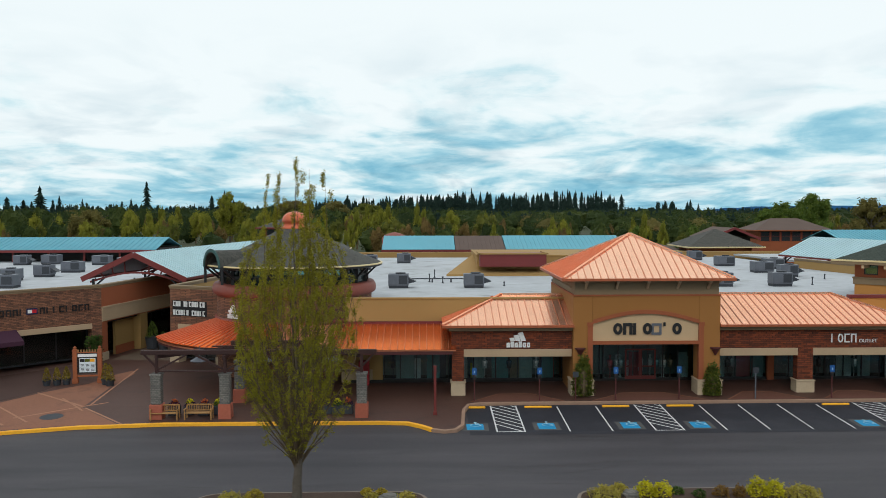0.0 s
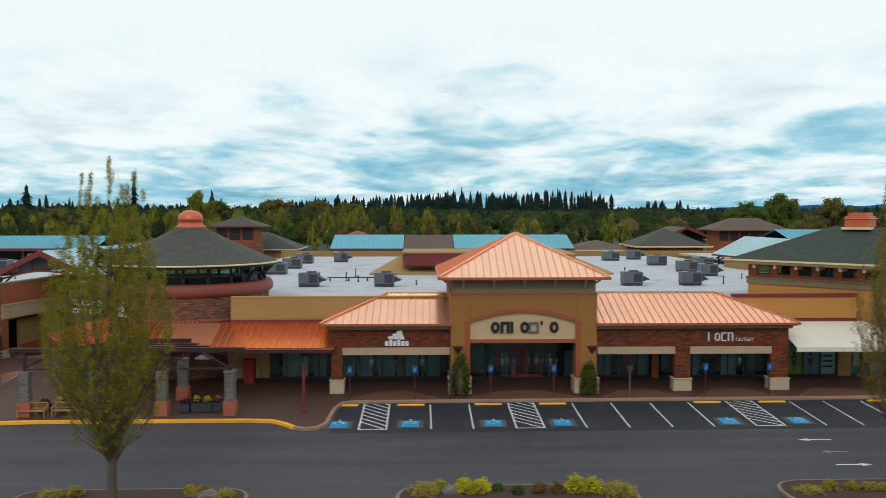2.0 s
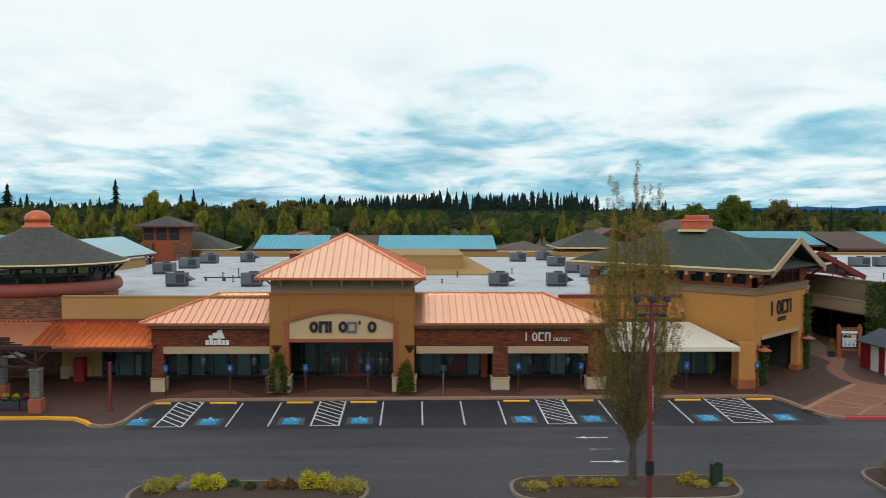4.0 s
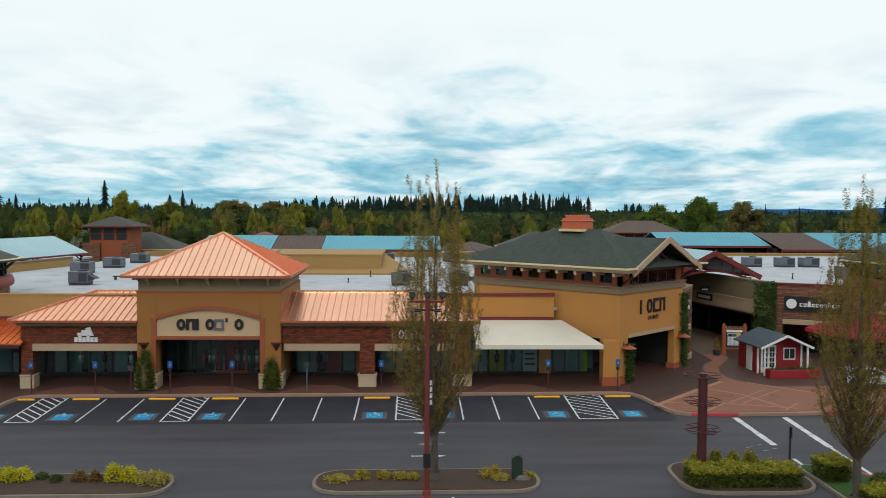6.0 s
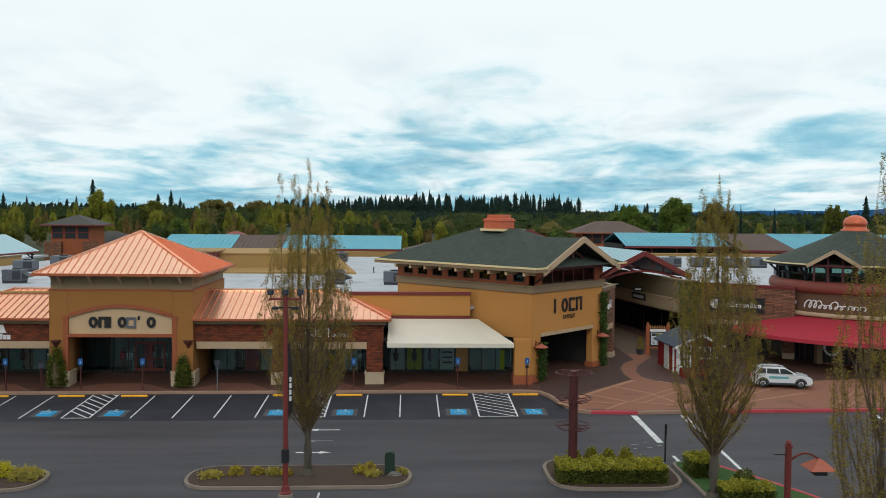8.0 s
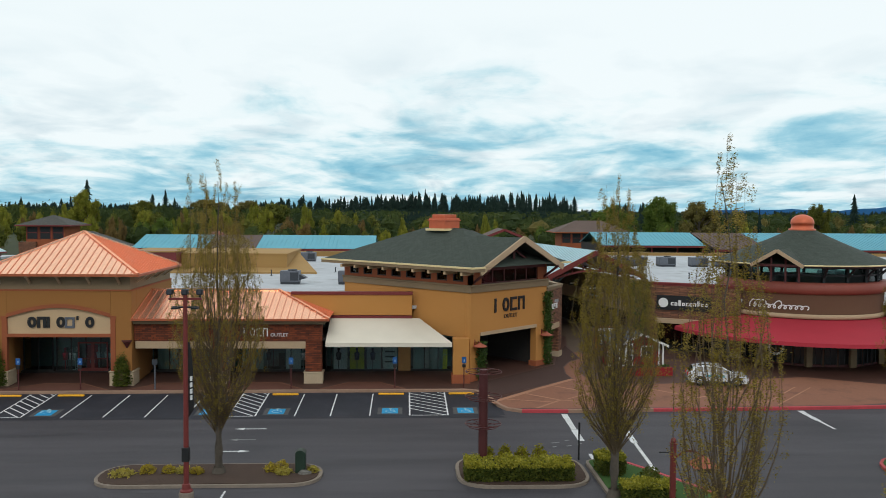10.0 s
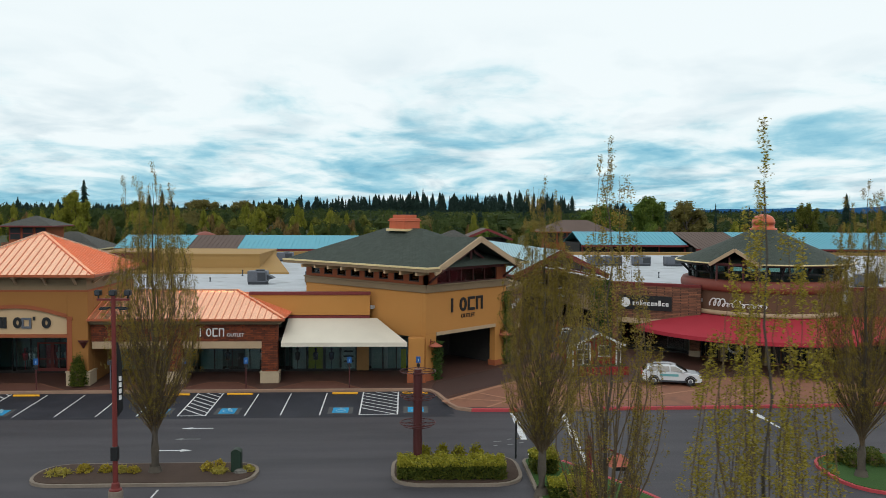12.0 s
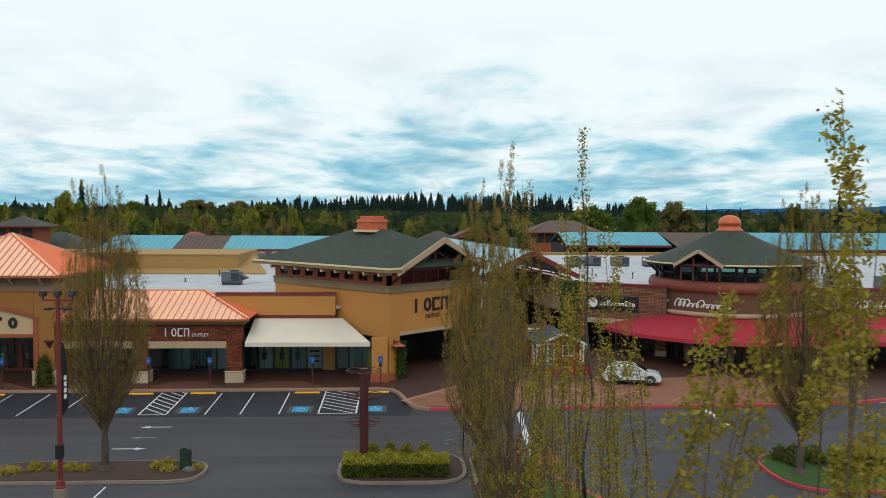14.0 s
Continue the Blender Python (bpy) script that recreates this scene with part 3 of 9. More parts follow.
def copper_wing(x0, x1, r0, r1, left_hip, right_hip):
    roof = part("roof", slab(bmesh.new(), [(x0 + 0.02, EAVE_Y + 0.02, EAVE_Z), (x1 - 0.02, EAVE_Y + 0.02, EAVE_Z), (r1, RIDGE_Y, RIDGE_Z), (r0, RIDGE_Y, RIDGE_Z)], 0.1), COPPER_D, row, "standing seam copper roof")
    seamed(roof, [(x0, EAVE_Y, EAVE_Z), (x1, EAVE_Y, EAVE_Z), (r1, RIDGE_Y, RIDGE_Z), (r0, RIDGE_Y, RIDGE_Z)], 0.53, COPPER, COPPER_D)
    by = 2 * RIDGE_Y - EAVE_Y
    if left_hip:
        seamed(roof, [(x0, by - 3.5, EAVE_Z + 0.0), (x0, EAVE_Y, EAVE_Z), (r0, RIDGE_Y, RIDGE_Z), (x0 + (r0 - x0) * 0.66, by - 3.5, EAVE_Z + (RIDGE_Z - EAVE_Z) * 0.66)][::1], 0.53, COPPER, COPPER_D)
    if right_hip:
        seamed(roof, [(x1, EAVE_Y, EAVE_Z), (x1, by - 3.5, EAVE_Z), (x1 + (r1 - x1) * 0.66, by - 3.5, EAVE_Z + (RIDGE_Z - EAVE_Z) * 0.66), (r1, RIDGE_Y, RIDGE_Z)], 0.53, COPPER, COPPER_D)
    hip = bmesh.new()
    if left_hip:
        beam(hip, (x0, EAVE_Y, EAVE_Z + 0.08), (r0, RIDGE_Y, RIDGE_Z + 0.08), 0.22, 0.10)
    if right_hip:
        beam(hip, (x1, EAVE_Y, EAVE_Z + 0.08), (r1, RIDGE_Y, RIDGE_Z + 0.08), 0.22, 0.10)
    beam(hip, (r0, RIDGE_Y, RIDGE_Z + 0.06), (r1, RIDGE_Y, RIDGE_Z + 0.06), 0.24, 0.12)
    part("ridge_cap", hip, COPPER, roof)
    gut = bmesh.new()
    box(gut, x0 - 0.05, x1 + (0.05 if right_hip else 0), EAVE_Y - 0.14, EAVE_Y + 0.02, EAVE_Z - 0.14, EAVE_Z + 0.02)
    part("gutter", gut, COPPER_G, row, "dark copper gutter")


copper_wing(5.05, 14.5, 9.7, 14.5, True, False)
copper_wing(25.1, 39.95, 25.1, 35.4, False, True)

# tower with a square copper roof
TX, T0, T1, TF = 19.72, 14.45, 25.1, 61.75
tower = base("entrance_tower", "ochre stucco entrance tower with pyramid copper roof", "tower")
part("wall", boxes((T0, 15.85, TF, 63.0, 0.45, 7.6), (23.55, T1, TF, 63.0, 0.45, 7.6), (T0, T1, 63.0, 73.0, 4.4, 7.6), bevel=0.03), STUCCO_TW, tower)
bm = bmesh.new()
box(bm, 15.85, 23.55, TF, 63.0, 6.35, 7.6)
arch = [(15.85 + 7.7 * i / 24, 5.62 + 0.72 * math.sin(math.pi * i / 24)) for i in range(25)]
lo = [bm.verts.new((x, TF, z)) for x, z in arch]
hi = [bm.verts.new((x, TF, 6.36)) for x, z in arch]
for i in range(24):
    bm.faces.new((lo[i], lo[i + 1], hi[i + 1], hi[i]))
part("arch_wall", bm, STUCCO_TW, tower)
bm = bmesh.new()
for i in range(24):
    a, b = arch[i], arch[i + 1]
    va = [bm.verts.new(p) for p in ((a[0], TF - 0.08, a[1]), (b[0], TF - 0.08, b[1]), (b[0], TF - 0.08, b[1] + 0.28), (a[0], TF - 0.08, a[1] + 0.28), (a[0], TF + 0.1, a[1]), (b[0], TF + 0.1, b[1]), (b[0], TF + 0.1, b[1] + 0.28), (a[0], TF + 0.1, a[1] + 0.28))]
    for f in ((0, 1, 2, 3), (0, 4, 5, 1), (3, 2, 6, 7)):
        bm.faces.new([va[k] for k in f])
box(bm, 15.45, 15.87, TF - 0.08, TF + 0.2, 5.45, 5.72)
box(bm, 23.53, 23.95, TF - 0.08, TF + 0.2, 5.45, 5.72)
box(bm, 15.85, 23.55, TF - 0.08, TF + 0.3, 4.12, 4.36)
box(bm, 15.5, 15.86, TF - 0.06, TF + 0.3, 0.45, 5.45)
box(bm, 23.54, 23.9, TF - 0.06, TF + 0.3, 0.45, 5.45)
part("trim", bm, STUCCO_RED, tower, "orange arched surround")
bm = bmesh.new()
lo = [bm.verts.new((x, TF + 0.12, 4.3)) for x, z in arch]
hi = [bm.verts.new((x, TF + 0.12, z + 0.02)) for x, z in arch]
for i in range(24):
    bm.faces.new((lo[i], lo[i + 1], hi[i + 1], hi[i]))
part("sign_panel", bm, CREAM, tower, "cream arched sign panel")
part("cornice", boxes((T0 - 0.02, T1 + 0.02, TF - 0.04, 73.0, 7.6, 7.72), bevel=0.01), STUCCO_RED, tower)
part("frieze", boxes((T0 + 0.1, T1 - 0.1, TF + 0.1, 72.9, 7.72, 8.75)), TAUPE, tower)
for a, b in ((T0 - 0.15, 15.95), (23.45, T1 + 0.15)):
    part("plinth", boxes((a, b, TF - 0.15, 63.1, 0.3, 1.45), (a - 0.05, b + 0.05, TF - 0.2, 63.15, 1.45, 1.55), bevel=0.03), PLINTH, tower, "cream stone plinth")
parts("side_wall", ((T0, T0 + 0.3, 63.0, 69.4, 0.45, 4.4), (T1 - 0.3, T1, 63.0, 69.4, 0.45, 4.4)), STUCCO_TW, tower)
shop_window(tower, 15.0, 17.3, BACK_Y, 0.66, 4.1, 2)
shop_window(tower, 17.6, 24.6, BACK_Y, 0.66, 4.1, 6)
for x in (19.3, 20.51):
    door = part("door", boxes((x, x + 1.2, 66.5, 66.56, 0.66, 0.92)), REDSTEEL, tower, "red framed glass door")
    parts("stile", ((x, x + 0.12, 66.5, 66.56, 0.92, 2.9), (x + 1.08, x + 1.2, 66.5, 66.56, 0.92, 2.9)), REDSTEEL, door, bevel=0)
    parts("rail", ((x, x + 1.2, 66.5, 66.56, 2.9, 3.02), (x + 0.12, x + 1.08, 66.51, 66.55, 1.62, 1.7)), REDSTEEL, door, bevel=0)
    part("handle", boxes((x + (1.0 if x < 20 else 0.14), x + (1.05 if x < 20 else 0.19), 66.42, 66.46, 1.3, 1.6)), GREYMETAL, door, "steel pull handle")
part("arcade_ceiling", boxes((T0 + 0.3, T1 - 0.3, 63.0, 69.4, 4.2, 4.39)), INTERIOR_SHADE, tower)
TE, TZ, TA, TAZ = 60.95, 8.92, 67.05, 11.92
E0, E1, EB = TX - 6.1, TX + 6.1, 2 * TA - TE
roof = part("roof", boxes((E0 + 0.05, E1 - 0.05, TE + 0.05, EB - 0.05, TZ - 0.16, TZ - 0.01)), TAUPE, tower, "pyramid roof of standing seam copper")
for o in ([(E0, TE), (E1, TE)], [(E1, TE), (E1, EB)], [(E1, EB), (E0, EB)], [(E0, EB), (E0, TE)]):
    seamed(roof, [(*o[0], TZ), (*o[1], TZ), (TX, TA, TAZ)], 0.53, COPPER, COPPER_D)
hip = bmesh.new()
for x, y in ((E0, TE), (E1, TE), (E1, EB), (E0, EB)):
    beam(hip, (x, y, TZ + 0.06), (TX, TA, TAZ + 0.06), 0.24, 0.12)
part("hip_cap", hip, COPPER, roof)
part("gutter", boxes((E0 - 0.1, E1 + 0.1, TE - 0.12, TE + 0.02, TZ - 0.16, TZ + 0.03), (E0 - 0.12, E0 + 0.02, TE, EB, TZ - 0.16, TZ + 0.03), (E1 - 0.02, E1 + 0.12, TE, EB, TZ - 0.16, TZ + 0.03)), COPPER_G, tower)
for i in range(5):
    x = T0 + 0.9 + (T1 - T0 - 1.8) * i / 4
    bm = bmesh.new()
    beam(bm, (x, TF + 0.1, 8.15), (x, TE + 0.25, 8.68), 0.16, 0.14)
    box(bm, x - 0.1, x + 0.1, TE + 0.15, TF + 0.1, 8.62, 8.76)
    part("bracket", bm, LINTEL, tower)
for s, x in ((-1, T0 + 0.1), (1, T1 - 0.1)):
    for i in range(4):
        y = 63.2 + 2.6 * i
        bm = bmesh.new()
        beam(bm, (x, y, 8.15), (x + s * 0.75, y, 8.68), 0.16, 0.14)
        box(bm, min(x, x + s * 0.8), max(x, x + s * 0.8), y - 0.1, y + 0.1, 8.62, 8.76)
        part("bracket", bm, LINTEL, tower)
for x in (14.95, 24.75):
    bm = bmesh.new()
    lathe(bm, x, TF - 0.02, [(0.05, 3.3), (0.3, 3.75), (0.38, 3.8), (0.38, 3.9), (0.0, 3.9)], 12, 180, 360)
    part("wall_light", bm, BROWNSTEEL, tower, "rust half-cone wall light")

# tan upper wall and copper skirt between tower and rotunda
part("upper_wall", boxes((-2.3, 14.45, 66.0, 66.3, 5.3, 7.0), (-2.3, 14.45, 65.95, 66.35, 7.0, 7.12), bevel=0.02), STUCCO_TAN, row, "tan stucco parapet wall")
part("upper_wall", boxes((36.6, 46.3, 66.0, 66.3, 5.3, 7.0), bevel=0.02), STUCCO_OR, row, "orange stucco parapet wall")
part("coping", boxes((36.5, 46.35, 65.88, 66.4, 6.98, 7.22), (38.5, 46.3, 65.9, 66.05, 5.05, 5.28), bevel=0.02), MAROON, row, "maroon metal coping")
part("coping", boxes((-2.3, 5.3, 65.9, 66.02, 5.05, 5.3), bevel=0.02), MAROON, row, "maroon flashing over the copper skirt")
skirt = part("skirt_roof", slab(bmesh.new(), [(-7.2, 61.62, 3.78), (6.0, 61.62, 3.78), (6.0, 65.95, 5.08), (-7.2, 65.95, 5.08)], 0.08), COPPER_D, row, "copper skirt roof over the walkway")
seamed(skirt, [(-3.0, 61.6, 3.8), (6.0, 61.6, 3.8), (6.0, 66.0, 5.1), (-3.0, 66.0, 5.1)], 0.53, COPPER_S, COPPER_D)
part("beam", boxes((-4.0, 5.8, 61.7, 62.0, 3.45, 3.72)), BROWNSTEEL, row)
shop_window(row, 0.6, 5.6, BACK_Y, 0.68, 3.6, 4)
part("wall", boxes((-2.6, 0.5, BACK_Y, BACK_Y + 0.2, 0.5, 3.8)), STUCCO_TAN, row, "tan stucco wall under the skirt roof")
part("wall_base", boxes((-2.7, -0.3, BACK_Y - 0.06, BACK_Y + 0.02, 0.5, 1.5)), LINTEL, row)


# ---------- rotundas ----------
def rotunda(cx, cy, R, label, wallmat, skirt_r, skirt_mat, skirt_z, seams):
    rt = base("rotunda", label, "rotunda")
    bm = bmesh.new()
    lathe(bm, cx, cy, [(R - 0.9, 0.4), (R - 0.9, 6.9)], 64)
    part("drum_wall", bm, wallmat, rt, smooth=True)
    bm = bmesh.new()
    lathe(bm, cx, cy, [(R - 0.88, 6.85), (R - 0.75, 6.9), (R - 0.55, 7.05), (R - 0.5, 7.35), (R - 0.58, 7.65), (R - 0.7, 7.85), (R - 1.4, 7.87)], 64)
    part("band", bm, BAND, rt, "rounded dull red band", smooth=True)
    bm = bmesh.new()
    lathe(bm, cx, cy, [(R - 0.86, 4.75), (R - 0.7, 4.8), (R - 0.7, 5.1), (R - 0.88, 5.15)], 64)
    part("flashing", bm, BAND if seams else LINTEL, rt, smooth=True)
    bm = bmesh.new()
    lathe(bm, cx, cy, [(0, 7.9), (R - 1.2, 7.9)], 32)
    part("floor", bm, INTERIOR_SHADE, rt)
    bm = bmesh.new()
    lathe(bm, cx, cy, [(R - 1.3, 7.85), (R - 1.3, 9.3)], 40)
    part("pane", bm, CLERE, rt, "blue-green clerestory glass", smooth=True).visible_shadow = False
    n = 20
    for i in range(n):
        a = 2 * math.pi * (i + 0.5) / n
        c, s = math.cos(a), math.sin(a)
        bm = bmesh.new()
        beam(bm, (cx + (R - 1.25) * c, cy + (R - 1.25) * s, 7.85), (cx + (R - 1.25) * c, cy + (R - 1.25) * s, 9.25), 0.22, 0.2)
        beam(bm, (cx + (R - 1.2) * c, cy + (R - 1.2) * s, 8.35), (cx + (R - 0.3) * c, cy + (R - 0.3) * s, 9.2), 0.12, 0.14)
        part("post", bm, DARKSTEEL, rt)
    bm = bmesh.new()
    lathe(bm, cx, cy, [(R - 1.38, 8.42), (R - 1.2, 8.42), (R - 1.2, 8.56), (R - 1.38, 8.56)], 40)
    part("rail", bm, DARKSTEEL, rt)
    bm = bmesh.new()
    lathe(bm, cx, cy, [(R - 1.4, 9.15), (R - 0.1, 9.15), (R, 9.2), (R, 9.36)], 64)
    part("soffit", bm, DARKSTEEL, rt, smooth=True)
    bm = bmesh.new()
    lathe(bm, cx, cy, [(R - 0.02, 9.32), (R + 0.06, 9.32), (R + 0.06, 9.42), (R - 0.1, 9.44)], 64)
    part("drip_edge", bm, GOLD, rt, smooth=True)
    bm = bmesh.new()
    prof = [(R, 9.4)] + [(R + (1.0 - R) * t, 9.4 + 2.95 * (0.80 * t + 0.20 * t * t)) for t in (0.1, 0.25, 0.4, 0.55, 0.7, 0.85, 1.0)]
    lathe(bm, cx, cy, prof, 64)
    part("roof", bm, SHINGLE if seams else SHINGLE_G, rt, "charcoal shingle cone roof" if seams else "dark green shingle cone roof", smooth=True)
    bm = bmesh.new()
    lathe(bm, cx, cy, [(1.2, 12.25), (1.22, 12.38), (1.0, 12.42), (0.98, 12.8), (1.05, 12.82), (1.03, 13.0)] + [(1.03 * math.cos(t), 13.0 + 0.72 * math.sin(t)) for t in (0.2, 0.45, 0.7, 0.95, 1.2, 1.4, 1.5708)], 32)
    part("finial", bm, COPPER_F, rt, "rounded copper dome finial", smooth=True)
    return rt


rotL = rotunda(-7.25, 73.5, 7.35, "round stone rotunda with charcoal shingle cone roof and copper dome", STONE, 11.5, COPPER, 3.8, True)
rotR = rotunda(82.65, 75.0, 7.9, "round brown rotunda with green shingle roof and copper dome", mat("brown_stucco", (0.125, 0.064, 0.037), 0.9, grain=0.1, scale=18, big=0.12, bigscale=0.3), 11.5, AWN_RED, 3.4, False)


def cone_panels(parent, cx, cy, r0, z0, r1, z1, a0, a1, step, pan, seam):
    n = max(1, round(radians(a1 - a0) * r1 / step))
    for i in range(n):
        a, b = radians(a0 + (a1 - a0) * i / n), radians(a0 + (a1 - a0) * (i + 1) / n)
        bm = bmesh.new()
        q = [(cx + r * math.cos(t), cy + r * math.sin(t), z) for r, z, t in ((r1, z1, a), (r1, z1, b), (r0, z0, b), (r0, z0, a))]
        slab(bm, q, 0.05)
        ob = part("roof_panel", bm, pan, parent)
        if seam:
            bm = bmesh.new()
            beam(bm, Vector(q[0]) + Vector((0, 0, 0.03)), Vector(q[3]) + Vector((0, 0, 0.03)), 0.05, 0.07)
            part("seam", bm, seam, ob)


bm = bmesh.new()
lathe(bm, -7.25, 73.5, [(6.5, 4.86), (11.35, 3.62), (11.35, 3.52), (6.5, 4.7)], 48, 205, 300)
sk = part("skirt_roof", bm, COPPER_D, rotL, "curved copper skirt roof")
cone_panels(sk, -7.25, 73.5, 6.5, 5.05, 11.4, 3.8, 205, 291, 0.6, COPPER_S, COPPER_D)
bm = bmesh.new()
lathe(bm, -7.25, 73.5, [(11.1, 3.35), (11.3, 3.35), (11.3, 3.6), (11.1, 3.6)], 40, 206, 295)
part("beam", bm, BROWNSTEEL, rotL)
bm = bmesh.new()
lathe(bm, 82.65, 75.0, [(7.0, 4.72), (12.2, 3.42), (12.25, 3.1), (12.2, 3.1), (12.15, 3.38), (7.0, 4.6)], 60, 185, 330)
part("awning", bm, AWN_RED, rotR, "wide red canvas awning")
# shopfront of the rotunda under its awning: dark glazing between brown piers
for i in range(14):
    a0 = 192 + 10 * i
    bm = bmesh.new()
    lathe(bm, 82.65, 75.0, [(7.06, 0.9), (7.06, 3.6)], 3, a0, a0 + 8)
    w = part("window", bm, mat("smoked_glass", (0.012, 0.014, 0.015), 0.08, grain=0.1, scale=2, bump=0, spec=0.35) if "smoked_glass" not in bpy.data.materials else bpy.data.materials["smoked_glass"], rotR, "dark shop glazing")
    for b in (a0, a0 + 4, a0 + 8):
        c, s = math.cos(radians(b)), math.sin(radians(b))
        bm = bmesh.new()
        beam(bm, (82.65 + 7.08 * c, 75 + 7.08 * s, 0.8), (82.65 + 7.08 * c, 75 + 7.08 * s, 3.6), 0.07, 0.07)
        part("mullion", bm, DARKSTEEL, w)
    bm = bmesh.new()
    lathe(bm, 82.65, 75.0, [(7.02, 0.3), (7.12, 0.3), (7.12, 0.86), (7.02, 0.9)], 3, a0, a0 + 8)
    part("sill", bm, BROWNSTEEL, w)
    if i % 3 == 0:
        c, s = math.cos(radians(a0 - 1)), math.sin(radians(a0 - 1))
        bm = bmesh.new()
        beam(bm, (82.65 + 7.2 * c, 75 + 7.2 * s, 0.3), (82.65 + 7.2 * c, 75 + 7.2 * s, 4.0), 0.5, 0.6)
        part("pier", bm, TAUPE, rotR, "brown stucco pier")
bm = bmesh.new()
for k in range(16):
    t0, t1 = 2 * math.pi * k / 16, 2 * math.pi * (k + 0.8) / 16
    beam(bm, (0.62 * math.cos(t0), 0, 0.62 * math.sin(t0)), (0.62 * math.cos(t1), 0, 0.62 * math.sin(t1)), 0.04, 0.2)
part("window_emblem", bm, WHITEPAINT, rotR, "white ring emblem on dark glass").matrix_basis = pose(82.65 + 7.2 * math.cos(radians(230.0)), 75 + 7.2 * math.sin(radians(230.0)), 2.2, 0, 0, 230.0 + 90)


# ---------- corner shop set at 45 degrees ----------
LM = pose(50.8, 62.4, 0, 0, 0, 45)


def lv(x, y, z):
    return tuple(LM @ Vector((x, y, z)))


corner_unit = base("corner_shop", "orange stucco corner shop with green hipped roof and gable", "shop building")
parts("wall", ((0, 10.0, 0, 0.5, 4.2, 7.47), (0, 0.5, 0.5, 14.8, 3.9, 7.47), (9.5, 10.0, 0.6, 9.0, 0.5, 7.47), (0, 0.5, 0.6, 1.8, 0.5, 3.9)), STUCCO_OR, corner_unit, m=LM)
parts("pier", ((0, 1.2, 0, 0.6, 0.5, 4.2), (8.55, 10.0, 0, 0.6, 0.5, 4.2)), STUCCO_OR, corner_unit, m=LM)
# dark sheet over the stucco side wall; it paints in the passage's shade
part("lining", boxes((9.4, 9.49, 0.7, 6.0, 0.5, 4.1), m=LM), INTERIOR_SHADE, corner_unit)
parts("pier_base", ((-0.1, 1.3, -0.1, 0.7, 0.4, 1.15), (8.45, 10.1, -0.1, 0.7, 0.4, 1.15)), STUCCO_RED, corner_unit, "rust coloured pier base", LM)
part("band", boxes((-0.12, 10.12, -0.12, 0.5, 7.47, 7.95), (-0.12, 0.5, 0.5, 14.9, 7.47, 7.95), (-0.2, 10.2, -0.2, 0.5, 7.95, 8.08), (-0.2, 0.5, 0.5, 14.95, 7.95, 8.08), m=LM, bevel=0.02), TAUPE, corner_unit, "taupe trim band")
part("beam_trim", boxes((1.2, 8.55, -0.05, 0.3, 4.02, 4.3), m=LM), LINTEL, corner_unit)
bm = bmesh.new()
box(bm, 0.0, 0.3, 0, 14.8, 8.0, 8.3, m=LM)
box(bm, 0.0, 0.3, 0, 14.8, 9.12, 9.6, m=LM)
prev = 0.0
for i in range(8):
    a = 0.75 + 1.74 * i
    box(bm, 0.0, 0.3, prev, a, 8.3, 9.12, m=LM)
    prev = a + 1.12
box(bm, 0.0, 0.3, prev, 14.8, 8.3, 9.12, m=LM)
box(bm, 0.0, 1.3, 0, 0.3, 8.0, 9.6, m=LM)
box(bm, 8.7, 10.0, 0, 0.3, 8.0, 9.6, m=LM)
box(bm, 9.7, 10.0, 0, 14.8, 8.0, 9.6, m=LM)
part("upper_wall", bm, STUCCO_RED, corner_unit, "rust upper wall with a row of square windows")
for i in range(8):
    a = 0.75 + 1.74 * i
    w = part("window", boxes((0.02, 0.12, a, a + 1.12, 8.3, 8.38), (0.02, 0.12, a, a + 1.12, 9.04, 9.12), (0.02, 0.12, a, a + 0.08, 8.3, 9.12), (0.02, 0.12, a + 1.04, a + 1.12, 8.3, 9.12), m=LM), DARKSTEEL, corner_unit)
    part("pane", boxes((0.15, 0.17, a + 0.02, a + 1.1, 8.32, 9.1), m=LM), CLERE, w)
part("attic_floor", boxes((0.3, 9.7, 0.3, 14.6, 7.9, 8.0), m=LM), INTERIOR_SHADE, corner_unit)
part("attic_core", boxes((2.5, 8.5, 3.0, 13.0, 8.0, 9.4), m=LM), INTERIOR_SHADE, corner_unit)
# back wall and ceiling in near-black too, for the unlit depth
part("passage_wall", boxes((0.6, 9.4, 6.0, 6.3, 0.5, 4.2), m=LM), INTERIOR_SHADE, corner_unit, "back wall of the covered passage, its shade put into near-black colour")
part("passage_ceiling", boxes((0.5, 9.5, 0.6, 6.0, 4.1, 4.3), m=LM), INTERIOR_SHADE, corner_unit)
EZ, RZ = 9.5, 12.35
X0, X1, Y0, Y1 = -1.45, 11.45, -1.45, 16.25
bm = bmesh.new()
cs = [bm.verts.new(lv(*p)) for p in ((X0, Y0, EZ), (X1, Y0, EZ), (X1, Y1, EZ), (X0, Y1, EZ), (5.0, 5.2, RZ), (5.0, 9.6, RZ))]
for f in ((0, 1, 4), (1, 2, 5, 4), (2, 3, 5), (3, 0, 4, 5), (0, 3, 2, 1)):
    bm.faces.new([cs[i] for i in f])
roof = part("roof", bm, SHINGLE_G, corner_unit, "dark green shingle hipped roof")
bm = bmesh.new()
GY = -1.3
for s in (-1, 1):
    q = [(5 + s * 5.3, GY, 9.28), (5, GY, 11.72), (5, 4.0, 11.72), (5 + s * 5.3, 4.0, 9.28)]
    slab(bm, [lv(*p) for p in q], 0.14)
part("gable_roof", bm, SHINGLE_G, corner_unit, smooth=False)
